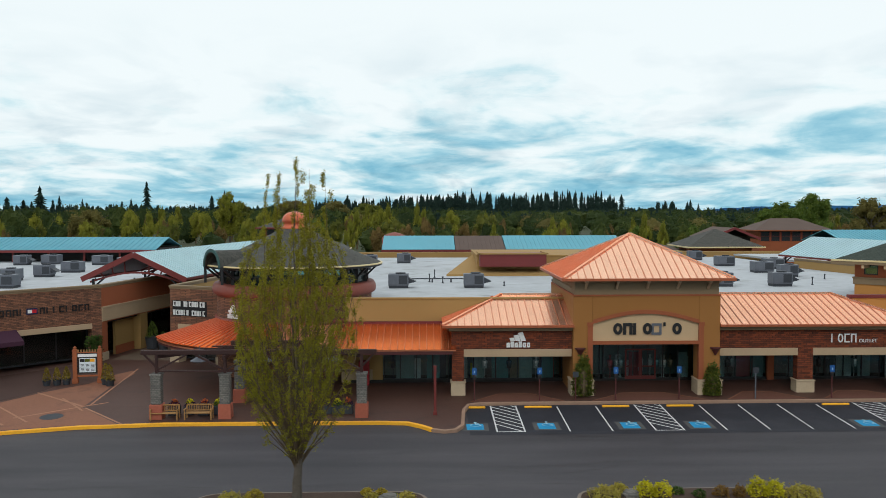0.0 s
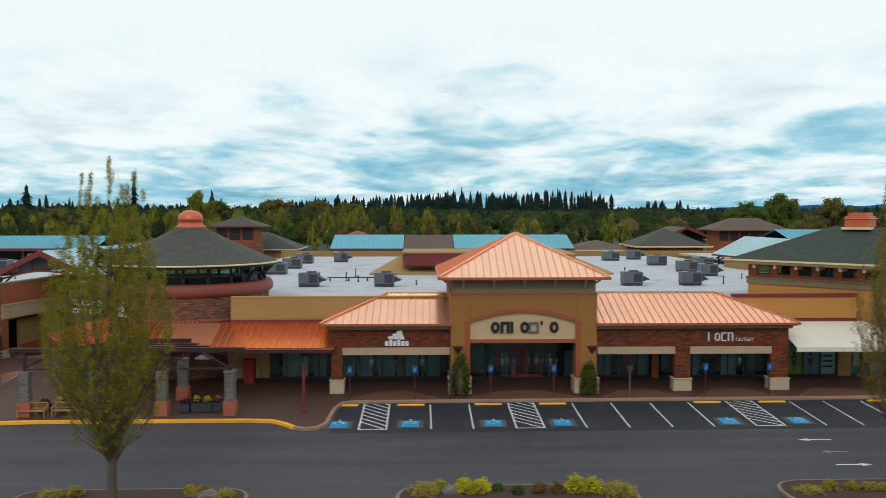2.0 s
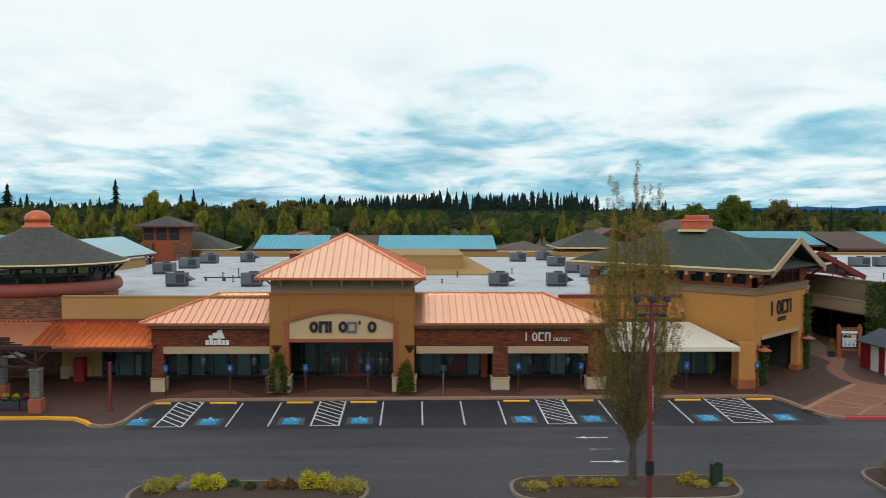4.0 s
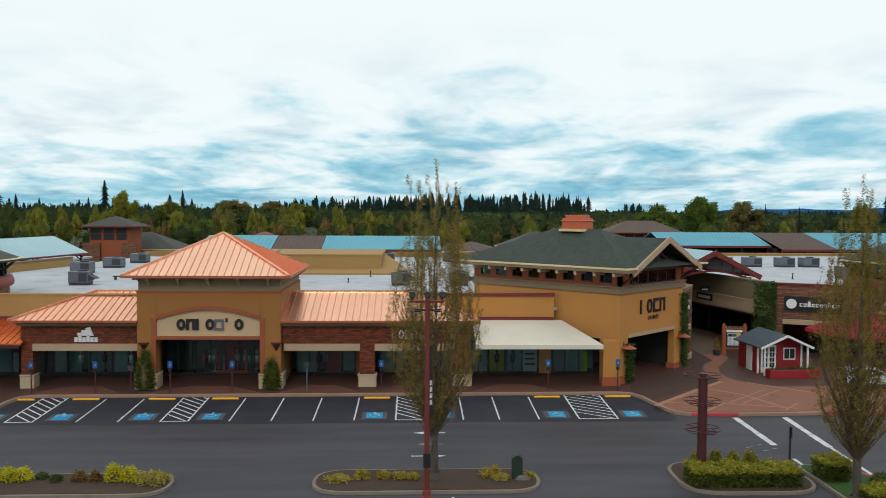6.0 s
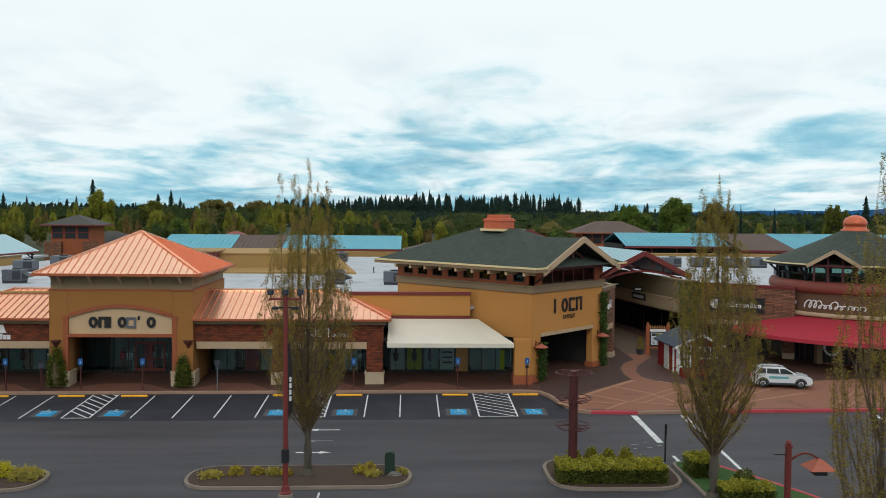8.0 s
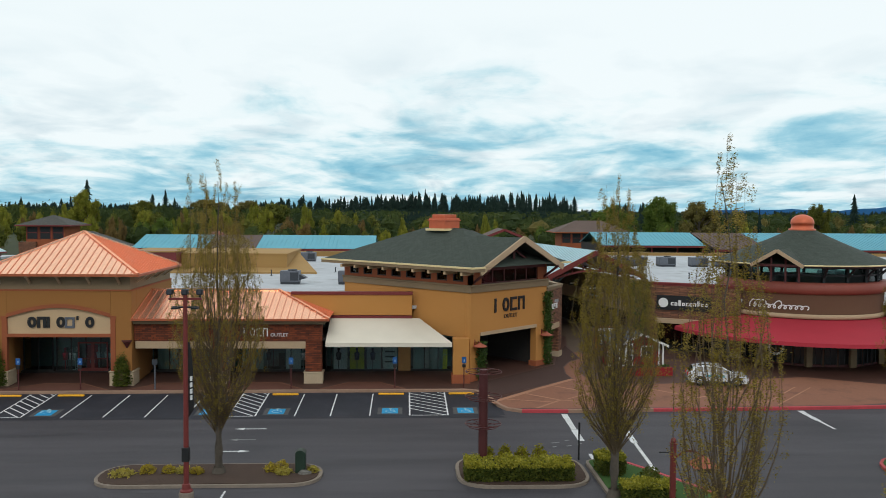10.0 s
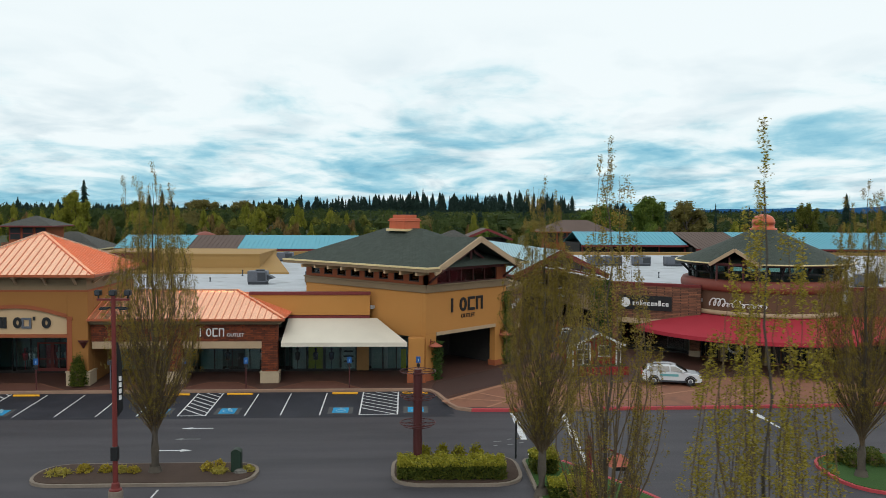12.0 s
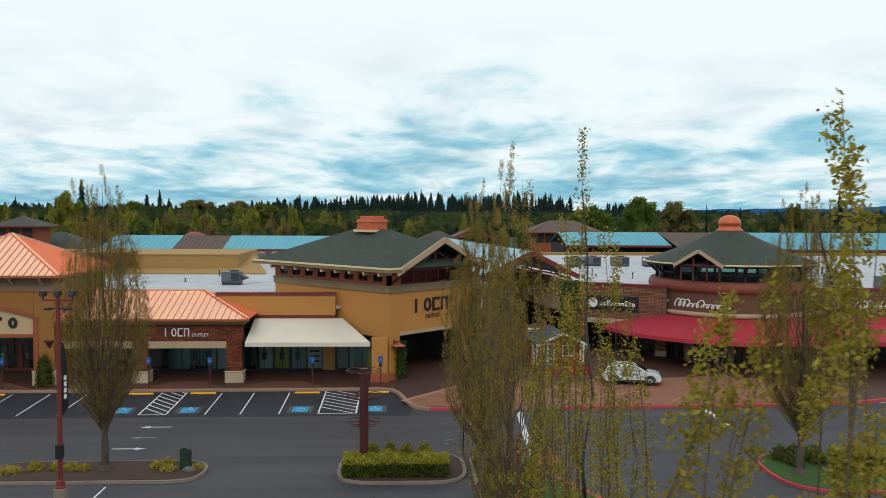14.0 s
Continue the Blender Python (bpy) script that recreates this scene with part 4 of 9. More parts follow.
bm = bmesh.new()
for s in (-1, 1):
    a, b = Vector(lv(5 + s * 5.45, GY - 0.06, 9.12)), Vector(lv(5, GY - 0.06, 11.62))
    beam(bm, a, b, 0.14, 0.46)
part("barge_board", bm, LINTEL, corner_unit, "tan timber barge boards")
for a, b in (((X0, Y0 - 0.02), (X0, Y1)), ((X0, Y0), (0.0, Y0)), ((10.0, Y0), (X1, Y0))):
    part("drip_edge", beam(bmesh.new(), lv(*a, EZ + 0.02), lv(*b, EZ + 0.02), 0.12, 0.14), GOLD, corner_unit, "pale gold eave edge")
bm = bmesh.new()
beam(bm, lv(X0 + 0.05, Y0, EZ - 0.17), lv(X0 + 0.05, Y1, EZ - 0.17), 0.12, 0.24)
beam(bm, lv(X0, Y0 + 0.05, EZ - 0.17), lv(0.0, Y0 + 0.05, EZ - 0.17), 0.12, 0.24)
part("fascia", bm, TAUPE, corner_unit)
for i in range(9):
    y = -0.3 + 1.74 * i
    part("rafter_tail", boxes((X0 + 0.1, 0.05, y, y + 0.2, 8.9, 9.16), m=LM), CREAM, corner_unit)
bm = bmesh.new()
va = [bm.verts.new(lv(*p)) for p in ((0.8, 0.55, 9.5), (9.2, 0.55, 9.5), (5, 0.55, 11.45))]
bm.faces.new(va)
part("gable_wall", bm, INTERIOR_SHADE, corner_unit)
w = part("window", boxes((1.3, 8.7, 0.1, 0.2, 8.05, 8.17), (1.3, 8.7, 0.1, 0.2, 9.3, 9.45), m=LM), BROWNSTEEL, corner_unit)
for i in range(6):
    x = 1.3 + 7.4 * i / 5
    part("mullion", boxes((x - 0.06, x + 0.06, 0.08, 0.22, 8.17, 9.3), m=LM), BROWNSTEEL, w)
    if i < 5:
        part("pane", boxes((x + 0.07, x + 1.41, 0.14, 0.16, 8.18, 9.29), m=LM), CLERE, w)
bm = bmesh.new()
beam(bm, lv(0.8, -0.3, 9.3), lv(9.2, -0.3, 9.3), 0.22, 0.26)
beam(bm, lv(5, -0.3, 9.4), lv(5, -0.3, 11.5), 0.2, 0.2)
for s in (-1, 1):
    beam(bm, lv(5 + s * 2.6, -0.3, 9.4), lv(5 + s * 0.3, -0.3, 10.6), 0.16, 0.16)
    beam(bm, lv(5 + s * 4.6, 0.1, 8.2), lv(5 + s * 4.6, -1.5, 9.3), 0.16, 0.16)
part("truss", bm, BROWNSTEEL, corner_unit, "dark brown gable truss")
part("roof_vent", boxes((4.05, 5.95, 6.45, 8.35, 12.1, 13.2), (3.95, 6.05, 6.35, 8.45, 12.95, 13.05), (4.25, 5.75, 6.65, 8.15, 13.2, 13.5), m=LM, bevel=0.03), COPPER_F, corner_unit, "copper clad roof vent box")
part("vent_flashing", boxes((3.85, 6.15, 6.25, 8.55, 12.1, 12.3), m=LM), GOLD, corner_unit)

# cream awning and its windows
bm = bmesh.new()
slab(bm, [(39.7, 61.5, 3.75), (49.35, 61.5, 3.75), (46.9, 65.95, 5.08), (39.7, 65.95, 5.08)], 0.04)
box(bm, 39.7, 49.35, 61.48, 61.52, 3.42, 3.75)
part("awning", bm, AWN_WHITE, row, "long cream canvas awning")
shop_window(row, 39.7, 45.2, BACK_Y, 0.7, 3.4, 4)
part("window_pier", boxes((45.2, 46.2, BACK_Y - 0.1, BACK_Y + 0.2, 0.5, 3.6)), WOOD, row, "brown timber panel between shop windows")
shop_window(row, 46.2, 49.6, BACK_Y, 0.7, 3.4, 3)
part("pier", boxes((49.45, 50.7, 61.95, 62.9, 1.2, 4.0), bevel=0.02), STUCCO_OR, row, "orange stucco corner pier")
part("plinth", boxes((49.35, 50.8, 61.85, 63.0, 0.4, 1.2), bevel=0.03), STUCCO_RED, row)


# ---------- walls of the two side streets ----------
def shopfront(name, label, p, q, upper, panes, lintel=True, zt=7.15, zl=3.95, rec=1.1, band=None, inner=INTERIOR_SHADE, cop=TAUPE):
    """A shop wall from p to q: parapet wall, coping, lintel, end piers and recessed glazing. It faces to the right of p-q."""
    p, q = Vector(p), Vector(q)
    L = (q - p).length
    m = pose(p.x, p.y, 0, 0, 0, math.degrees(math.atan2(q.y - p.y, q.x - p.x)))
    th = base(name, label, "shop wall")
    part("wall", boxes((0, L, 0, 0.35, zl, zt), m=m), upper, th)
    part("coping", boxes((-0.06, L + 0.06, -0.08, 0.45, zt, zt + 0.16), (-0.03, L + 0.03, -0.04, 0.4, zt - 0.14, zt), m=m, bevel=0.02), cop, th)
    if band:
        part("sign_band", boxes((0, L, -0.07, 0.02, zl + 0.1, zl + 1.25), (0, L, -0.12, 0.02, zl + 1.25, zl + 1.4), m=m), band, th)
    if lintel:
        part("lintel", boxes((0.9, L - 0.9, -0.1, 0.4, zl - 0.45, zl + 0.02), m=m, bevel=0.02), LINTEL, th)
    for a in (0.0, L - 0.9):
        part("pier", boxes((a, a + 0.9, 0.0, 0.8, 0.5, zl), m=m), upper, th)
        part("plinth", boxes((a - 0.06, a + 0.96, -0.08, 0.88, 0.4, 1.3), m=m, bevel=0.02), PLINTH, th)
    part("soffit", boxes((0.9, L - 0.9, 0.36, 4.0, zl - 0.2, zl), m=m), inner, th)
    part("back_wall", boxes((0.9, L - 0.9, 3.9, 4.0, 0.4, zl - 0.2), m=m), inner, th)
    w = part("window", boxes((0.9, L - 0.9, rec - 0.05, rec + 0.05, 0.8, 0.95), m=m), DARKSTEEL, th)
    for i in range(panes + 1):
        x = 0.9 + (L - 1.8) * i / panes
        part("mullion", boxes((x - 0.04, x + 0.04, rec - 0.06, rec + 0.06, 0.95, zl - 0.2), m=m), DARKSTEEL, w)
        if i < panes:
            part("pane", boxes((x + 0.05, x + (L - 1.8) / panes - 0.05, rec - 0.01, rec + 0.01, 0.96, zl - 0.21), m=m), GLASS, w)
    return th, m, L


BROWN_ST = bpy.data.materials["brown_stucco"]
OLIVE = mat("olive_stucco", (0.20, 0.15, 0.085), 0.9, grain=0.1, scale=18, big=0.15, bigscale=0.3)
west, WMX, WL = shopfront("stone_shop_wall", "ledge stone shop wall with beige lintel", (-41.0, 60.0), (-24.7, 76.4), STONE, 8)
st_, OMX, OL = shopfront("street_wall", "rust and tan shop wall along the side street", (-24.7, 76.4), (-17.0, 116.0), STUCCO_RED, 8, False, band=LINTEL)
part("pier", boxes((6.6, 7.9, 0.0, 0.8, 0.5, 3.95), m=OMX), STUCCO_TAN, st_, "tan stucco pier")
part("bay_wall", boxes((3.4, 6.6, 0.75, 1.0, 0.5, 3.75), m=OMX), STUCCO_TAN, st_, "tan stucco infill wall")
part("bay_base", boxes((3.4, 6.6, 0.68, 0.75, 0.5, 1.35), m=OMX), STUCCO_RED, st_, "rust coloured wall base")
stone_unit, CMX, CL = shopfront("stone_shop_wall", "ledge stone shop wall beside the rotunda", (-18.5, 75.7), (-13.2, 73.2), STONE, 2)
shopfront("street_wall", "tan shop wall along the side street", (-11.5, 116.0), (-18.5, 75.8), STUCCO_TAN, 8, False)
board_unit, SMX, SL = shopfront("stone_shop_wall", "ledge stone shop wall with maroon coping", (68.4, 76.2), (75.8, 72.0), STONE, 3, cop=MAROON)
short_unit, KMX, KL = shopfront("brick_shop_wall", "short brick shop wall beside the corner shop", (57.95, 69.6), (59.9, 73.4), STONE, 1)
shopfront("street_wall", "olive stucco shop wall along the side street", (61.2, 114.0), (68.4, 76.3), OLIVE, 9, False, band=LINTEL)
shopfront("street_wall", "tan stucco shop wall along the side street", (59.9, 73.5), (53.0, 114.0), STUCCO_TAN, 8, False)
ewing, EMX, EL = shopfront("shop_wing", "brown stucco shop wing with red awning", (88.3, 69.6), (126.0, 69.6), BROWN_ST, 14, cop=MAROON)
part("awning", slab(bmesh.new(), [(87.5, 63.2, 3.45), (126, 63.2, 3.45), (126, 69.5, 4.75), (87.5, 69.5, 4.75)], 0.05), AWN_RED, ewing, "red canvas awning")
part("valance", boxes((87.5, 126, 63.15, 63.2, 3.1, 3.44)), AWN_RED, ewing)
# dark purple awning on the stone wall
bm = bmesh.new()
slab(bm, [tuple(WMX @ Vector(v)) for v in ((8.0, -1.6, 3.3), (15.9, -1.6, 3.3), (15.9, -0.05, 4.05), (8.0, -0.05, 4.05))], 0.05)
part("awning", bm, AWN_DARK, west, "dark purple canvas awning")
part("valance", boxes((8.0, 15.9, -1.64, -1.58, 2.95, 3.26), m=WMX), AWN_DARK, west)

for pts, nm in (([(-41.0, 60.3), (-24.9, 76.7), (-17.3, 116), (-17.3, 140), (-95, 140), (-95, 60)], "west"), ([(68.7, 76.5), (76, 72.4), (82.65, 75), (89, 69.9), (180, 69.9), (180, 149), (57, 149), (61.5, 114)], "east")):
    single("flat_roof", prism(bmesh.new(), pts, 5.75, 6.05), MEMBRANE, "pale grey flat membrane roof", "roof", kind="structure")


# ---------- gabled street canopies ----------
def canopy(p, q, hw, ze, zr, label, posts=5, truss=True, step=0.75):
    p, q = Vector(p), Vector(q)
    d = (q - p).normalized()
    n = Vector((d.y, -d.x))
    th = base("street_canopy", label, "canopy")

    def at(a, s, z):
        v = p + d * a + n * s
        return (v.x, v.y, z)
    L = (q - p).length
    for s in (-1, 1):
        out = [at(0, s * hw, ze), at(L, s * hw, ze), at(L, 0, zr), at(0, 0, zr)]
        seamed(th, out, step, SHEENROOF, SHEENROOF, thick=0.06, rib=0.06, wide=0.06)
        part("soffit", slab(bmesh.new(), [at(0.1, s * hw, ze - 0.03), at(L - 0.1, s * hw, ze - 0.03), at(L - 0.1, 0, zr - 0.03), at(0.1, 0, zr - 0.03)], 0.05), BROWNSTEEL, th, "dark brown underside of the canopy")
        bm = bmesh.new()
        beam(bm, at(-0.08, s * (hw + 0.1), ze - 0.22), at(-0.08, 0, zr - 0.12), 0.14, 0.5)
        beam(bm, at(0, s * hw, ze - 0.1), at(L, s * hw, ze - 0.1), 0.14, 0.2)
        part("barge_board", bm, REDSTEEL, th, "red brown steel edge beam")
    for i in range(posts):
        a = 0.6 + (L - 1.2) * i / (posts - 1)
        bm = bmesh.new()
        k = 9
        arch = [at(a, hw * 0.92 * (2 * j / k - 1), ze - 0.5 + 0.95 * math.cos(math.pi / 2 * (2 * j / k - 1))) for j in range(k + 1)]
        for u, v in zip(arch, arch[1:]):
            beam(bm, u, v, 0.14, 0.18)
        for s in (-1, 1):
            beam(bm, at(a, s * hw * 0.95, ze - 0.15), at(a, 0, zr - 0.2), 0.14, 0.2)
            for f in (0.25, 0.5, 0.72):
                zz0 = ze - 0.5 + 0.95 * math.cos(math.pi / 2 * f * 0.92)
                beam(bm, at(a, s * hw * f * 0.92, zz0), at(a, s * hw * f * 0.98, zr - 0.25 - (zr - ze) * f), 0.1, 0.1)
        part("truss", bm, REDSTEEL, th, "red brown arched steel truss")
        for s in (-1, 1):
            bm = bmesh.new()
            beam(bm, at(a, s * hw * 0.86, 5.9), at(a, s * hw * 0.86, ze - 0.2), 0.2, 0.2)
            beam(bm, at(a, s * hw * 0.86, ze - 1.0), at(a, s * hw * 0.55, ze + 0.25), 0.12, 0.14)
            part("post", bm, DARKSTEEL, th)
    return th


canopy((-23.8, 82.3), (-16.9, 124.0), 5.2, 7.45, 9.75, "blue metal gabled canopy over the west side street")
canopy((64.9, 82.0), (58.0, 121.0), 5.0, 7.45, 9.85, "blue metal gabled canopy over the east side street")


# ---------- rear shops, seen across the roofs ----------
def far_gable(x0, x1, y0, y1, ze, zr, material, label, wallmat=None, zb=5.9, ends=True, fascia=True):
    """A long low gabled roof of which the front slope shows, on posts or a wall."""
    th = base("rear_roof", label, "roof")
    ym = (y0 + y1) / 2
    seamed(th, [(x0, y0, ze), (x1, y0, ze), (x1, ym, zr), (x0, ym, zr)], 0.8, material, material, joined=True, name="roof", thick=0.08, rib=0.06, wide=0.08)
    part("rear_slope", slab(bmesh.new(), [(x0, ym, zr), (x1, ym, zr), (x1, y1, ze), (x0, y1, ze)], 0.1), material, th)
    if fascia:
        part("fascia", boxes((x0 - 0.1, x1 + 0.1, y0 - 0.1, y0 + 0.1, ze - 0.35, ze + 0.02)), MAROON, th)
    bm = bmesh.new()
    n = max(2, int((x1 - x0) / 5))
    for i in range(n + 1):
        x = x0 + 0.3 + (x1 - x0 - 0.6) * i / n
        box(bm, x - 0.12, x + 0.12, y0 + 0.6, y0 + 0.85, zb, ze)
    part("post", bm, REDSTEEL, th)
    part("wall", boxes((x0 + 0.2, x1 - 0.2, y0 + 3.0, y1 - 1.0, 0.2, ze + 0.1)), wallmat or INTERIOR_SHADE, th)
    return th


far_gable(-90.0, -36.5, 130.0, 144.0, 7.85, 9.5, BLUEROOF, "long blue-green metal roof of the rear row")
far_gable(-4.2, 9.0, 156, 174, 6.55, 8.75, BLUEROOF, "blue-green metal roof section of the rear row")
far_gable(9.1, 18.1, 156, 174, 6.5, 8.72, BROWNROOF, "brown roof section of the rear row")
far_gable(18.2, 40.0, 156, 174, 6.55, 8.75, BLUEROOF, "long blue-green metal roof of the rear row")
single("rear_wall", boxes((-12, 66, 150.0, 151.0, 0.2, 6.4)), STUCCO_TAN, "low tan stucco parapet of the rear shops", "wall")
far_gable(83.4, 104.3, 163, 183, 7.2, 9.5, BLUEROOF, "blue-green metal roof east of the side street")
far_gable(104.4, 115.0, 158, 188, 6.7, 9.48, BROWNROOF, "brown shingle roof section east of the side street")
far_gable(115.1, 180.0, 158, 188, 6.7, 9.5, BLUEROOF, "long blue-green metal roof on the east side")
single("rear_parapet", boxes((66, 180, 148.0, 149.0, 5.5, 6.4), (66, 180, 147.9, 149.1, 6.4, 6.55)), STUCCO_TAN, "tan parapet of the east shops", "wall")


def hip_block(name, x0, x1, y0, y1, z0, ze, zr, over, wall, roofmat, label, windows=0, edge=GOLD):
    th = base(name, label, "building")
    part("wall", boxes((x0, x1, y0, y1, z0, ze)), wall, th)
    if windows:
        for i in range(windows):
            a = x0 + (x1 - x0) * (i + 0.12) / windows
            b = x0 + (x1 - x0) * (i + 0.88) / windows
            w = part("window", boxes((a, b, y0 - 0.06, y0 + 0.05, ze - 2.6, ze - 0.35)), DARKSTEEL, th)
            part("frame", boxes((a - 0.12, b + 0.12, y0 - 0.12, y0 - 0.02, ze - 1.5, ze - 1.38), (a - 0.14, a, y0 - 0.12, y0 - 0.02, ze - 2.7, ze - 0.3), (b, b + 0.14, y0 - 0.12, y0 - 0.02, ze - 2.7, ze - 0.3)), REDSTEEL, w)
    bm = bmesh.new()
    a, b, c, d = x0 - over, x1 + over, y0 - over, y1 + over
    h = min(b - a, d - c) / 2
    top = [((a + b) / 2 - max(0, (b - a) / 2 - h), (c + d) / 2), ((a + b) / 2 + max(0, (b - a) / 2 - h) + 0.01, (c + d) / 2)]
    vs = [bm.verts.new(p) for p in ((a, c, ze), (b, c, ze), (b, d, ze), (a, d, ze), (*top[0], zr), (*top[1], zr))]
    for f in ((0, 1, 5, 4), (1, 2, 5), (2, 3, 4, 5), (3, 0, 4), (3, 2, 1, 0)):
        bm.faces.new([vs[i] for i in f])
    part("roof", bm, roofmat, th)
    part("drip_edge", boxes((a - 0.05, b + 0.05, c - 0.08, c + 0.05, ze - 0.18, ze + 0.06), (a - 0.08, a + 0.05, c, d, ze - 0.18, ze + 0.06), (b - 0.05, b + 0.08, c, d, ze - 0.18, ze + 0.06)), edge, th)
    return th


hip_block("rear_tower", -26.5, -19.3, 164, 172, 0.2, 10.45, 12.4, 1.5, STUCCO_RED, SHINGLE, "red brown glazed rear tower with hipped roof", 3, MAROON)
parts("stone_base", ((-27.6, -24.4, 163.2, 163.9, 0.2, 7.3), (-20.4, -17.6, 163.2, 163.9, 0.2, 7.3)), STONE, bpy.data.objects["rear_tower"])
hip_block("rear_wing", -27.0, -13.2, 173, 185, 0.2, 5.7, 9.0, 1.0, STUCCO_TAN, SHINGLE, "low rear wing with dark hipped roof")
hip_block("rear_pavilion", 53.0, 63.6, 158, 168, 0.2, 6.9, 10.0, 1.8, STUCCO_RED, SHINGLE, "rear pavilion with dark hipped roof and gold edge", 0)
hip_block("rear_shop", 41.5, 51.5, 163, 174, 0.2, 6.0, 7.7, 1.2, STUCCO_TAN, BROWNROOF, "low rear shop with brown roof")
hip_block("rear_hall", 83.5, 98.5, 206, 214.5, 0.2, 8.7, 11.5, 2.0, STUCCO_RED, BROWNROOF, "large rear hall with brown hipped roof and red eaves", 6, STUCCO_RED)
g = base("rear_gable", "small brown gabled porch roof with red edge beams", "roof")
for s in (-1, 1):
    part("roof", slab(bmesh.new(), [(66 + s * 5.0, 174, 7.9), (66, 174, 10.0), (66, 188, 10.0), (66 + s * 5.0, 188, 7.9)], 0.2), BROWNROOF, g)
    part("barge_board", beam(bmesh.new(), (66 + s * 5.2, 173.9, 7.75), (66, 173.9, 9.9), 0.2, 0.5), MAROON, g)
part("wall", boxes((62, 70, 176, 187, 0.2, 7.9)), INTERIOR_SHADE, g)
# small orange dome far behind
bm = bmesh.new()
lathe(bm, -4.6, 230, [(3.4, 0.2), (3.4, 6.3), (2.6, 7.0), (1.2, 7.6), (0.0, 7.8)], 24)
single("rear_dome", bm, BAND, "small copper dome roof far behind the rear row", "dome", smooth=True)

# raised tan block in the middle of the roof
rb = base("raised_roof_block", "raised tan stucco roof block with sloping wings", "roof block")
part("wall", prism(bmesh.new(), [(6.2, 101.0), (35.0, 101.0), (30.5, 117.0), (10.7, 117.0)], 6.0, lambda x, y: 6.25 if y < 102 and not (11 < x < 30) else 8.25), STUCCO_TAN, rb)
part("wall", boxes((10.0, 31.0, 104.0, 118.0, 6.0, 8.2), (9.9, 31.1, 103.9, 118.1, 8.2, 8.35)), STUCCO_TAN, rb)
part("recess", boxes((10.2, 18.0, 101.6, 106, 7.1, 8.55)), MAROON, rb, "maroon metal clad recess")
part("recess_rim", boxes((10.0, 18.2, 101.4, 101.65, 8.55, 8.7), (10.0, 10.25, 101.4, 107, 8.55, 8.7), (17.95, 18.2, 101.4, 107, 8.55, 8.7)), STUCCO_TAN, rb)


# ---------- dormers on the rotundas ----------
bm = bmesh.new()
DX = pose(-7.25, 73.5, 0, 0, 0, 219 - 270)
pr = [(1.4 * math.cos(t), 9.3 + 1.35 * math.sin(t)) for t in [math.pi * i / 14 for i in range(15)]]
for y0, y1, g in ((-7.55, -4.0, 0.0),):
    o = [[bm.verts.new(tuple(DX @ Vector((x * k, y, 9.3 + (z - 9.3) * k)))) for x, z in pr] for y, k in ((y0, 1.0), (y1, 1.0), (y0, 0.86))]
    for i in range(14):
        bm.faces.new((o[0][i], o[0][i + 1], o[1][i + 1], o[1][i]))
        bm.faces.new((o[0][i], o[2][i], o[2][i + 1], o[0][i + 1]))
part("dormer", bm, SHINGLE, rotL, "arched charcoal shingle dormer", smooth=False)
bm = bmesh.new()
for i in range(14):
    (x0, z0), (x1, z1) = pr[i], pr[i + 1]
    beam(bm, DX @ Vector((x0 * 0.97, -7.57, z0)), DX @ Vector((x1 * 0.97, -7.57, z1)), 0.1, 0.24)
part("dormer_edge", bm, TEAL, rotL, "dark teal curved edge")
for s in (-1, 1):
    bm = bmesh.new()
    beam(bm, DX @ Vector((s * 1.5, -7.4, 8.0)), DX @ Vector((s * 1.5, -7.4, 9.4)), 0.18, 0.18)
    beam(bm, DX @ Vector((s * 1.5, -6.2, 8.3)), DX @ Vector((s * 1.5, -7.4, 9.3)), 0.14, 0.14)
    part("dormer_post", bm, DARKSTEEL, rotL)

DR = pose(82.65, 75.0, 0, 0, 0, 232 - 270)
bm = bmesh.new()
for s in (-1, 1):
    slab(bm, [tuple(DR @ Vector(v)) for v in ((s * 2.05, -8.5, 9.42), (0, -8.5, 10.72), (0, -4.0, 10.72), (s * 2.05, -4.0, 9.42))], 0.12)
part("dormer_roof", bm, SHINGLE_G, rotR)
bm = bmesh.new()
for s in (-1, 1):
    beam(bm, DR @ Vector((s * 2.2, -8.56, 9.3)), DR @ Vector((0, -8.56, 10.63)), 0.12, 0.3)
part("barge_board", bm, LINTEL, rotR, "tan gable barge boards")
bm = bmesh.new()
beam(bm, DR @ Vector((-1.8, -8.0, 9.35)), DR @ Vector((1.8, -8.0, 9.35)), 0.16, 0.2)
for x in (-1.7, -0.6, 0.6, 1.7):
    beam(bm, DR @ Vector((x, -8.0, 7.9)), DR @ Vector((x, -8.0, 9.3 + 0.6 * (1.8 - abs(x)))), 0.14, 0.14)
part("dormer_frame", bm, BROWNSTEEL, rotR)


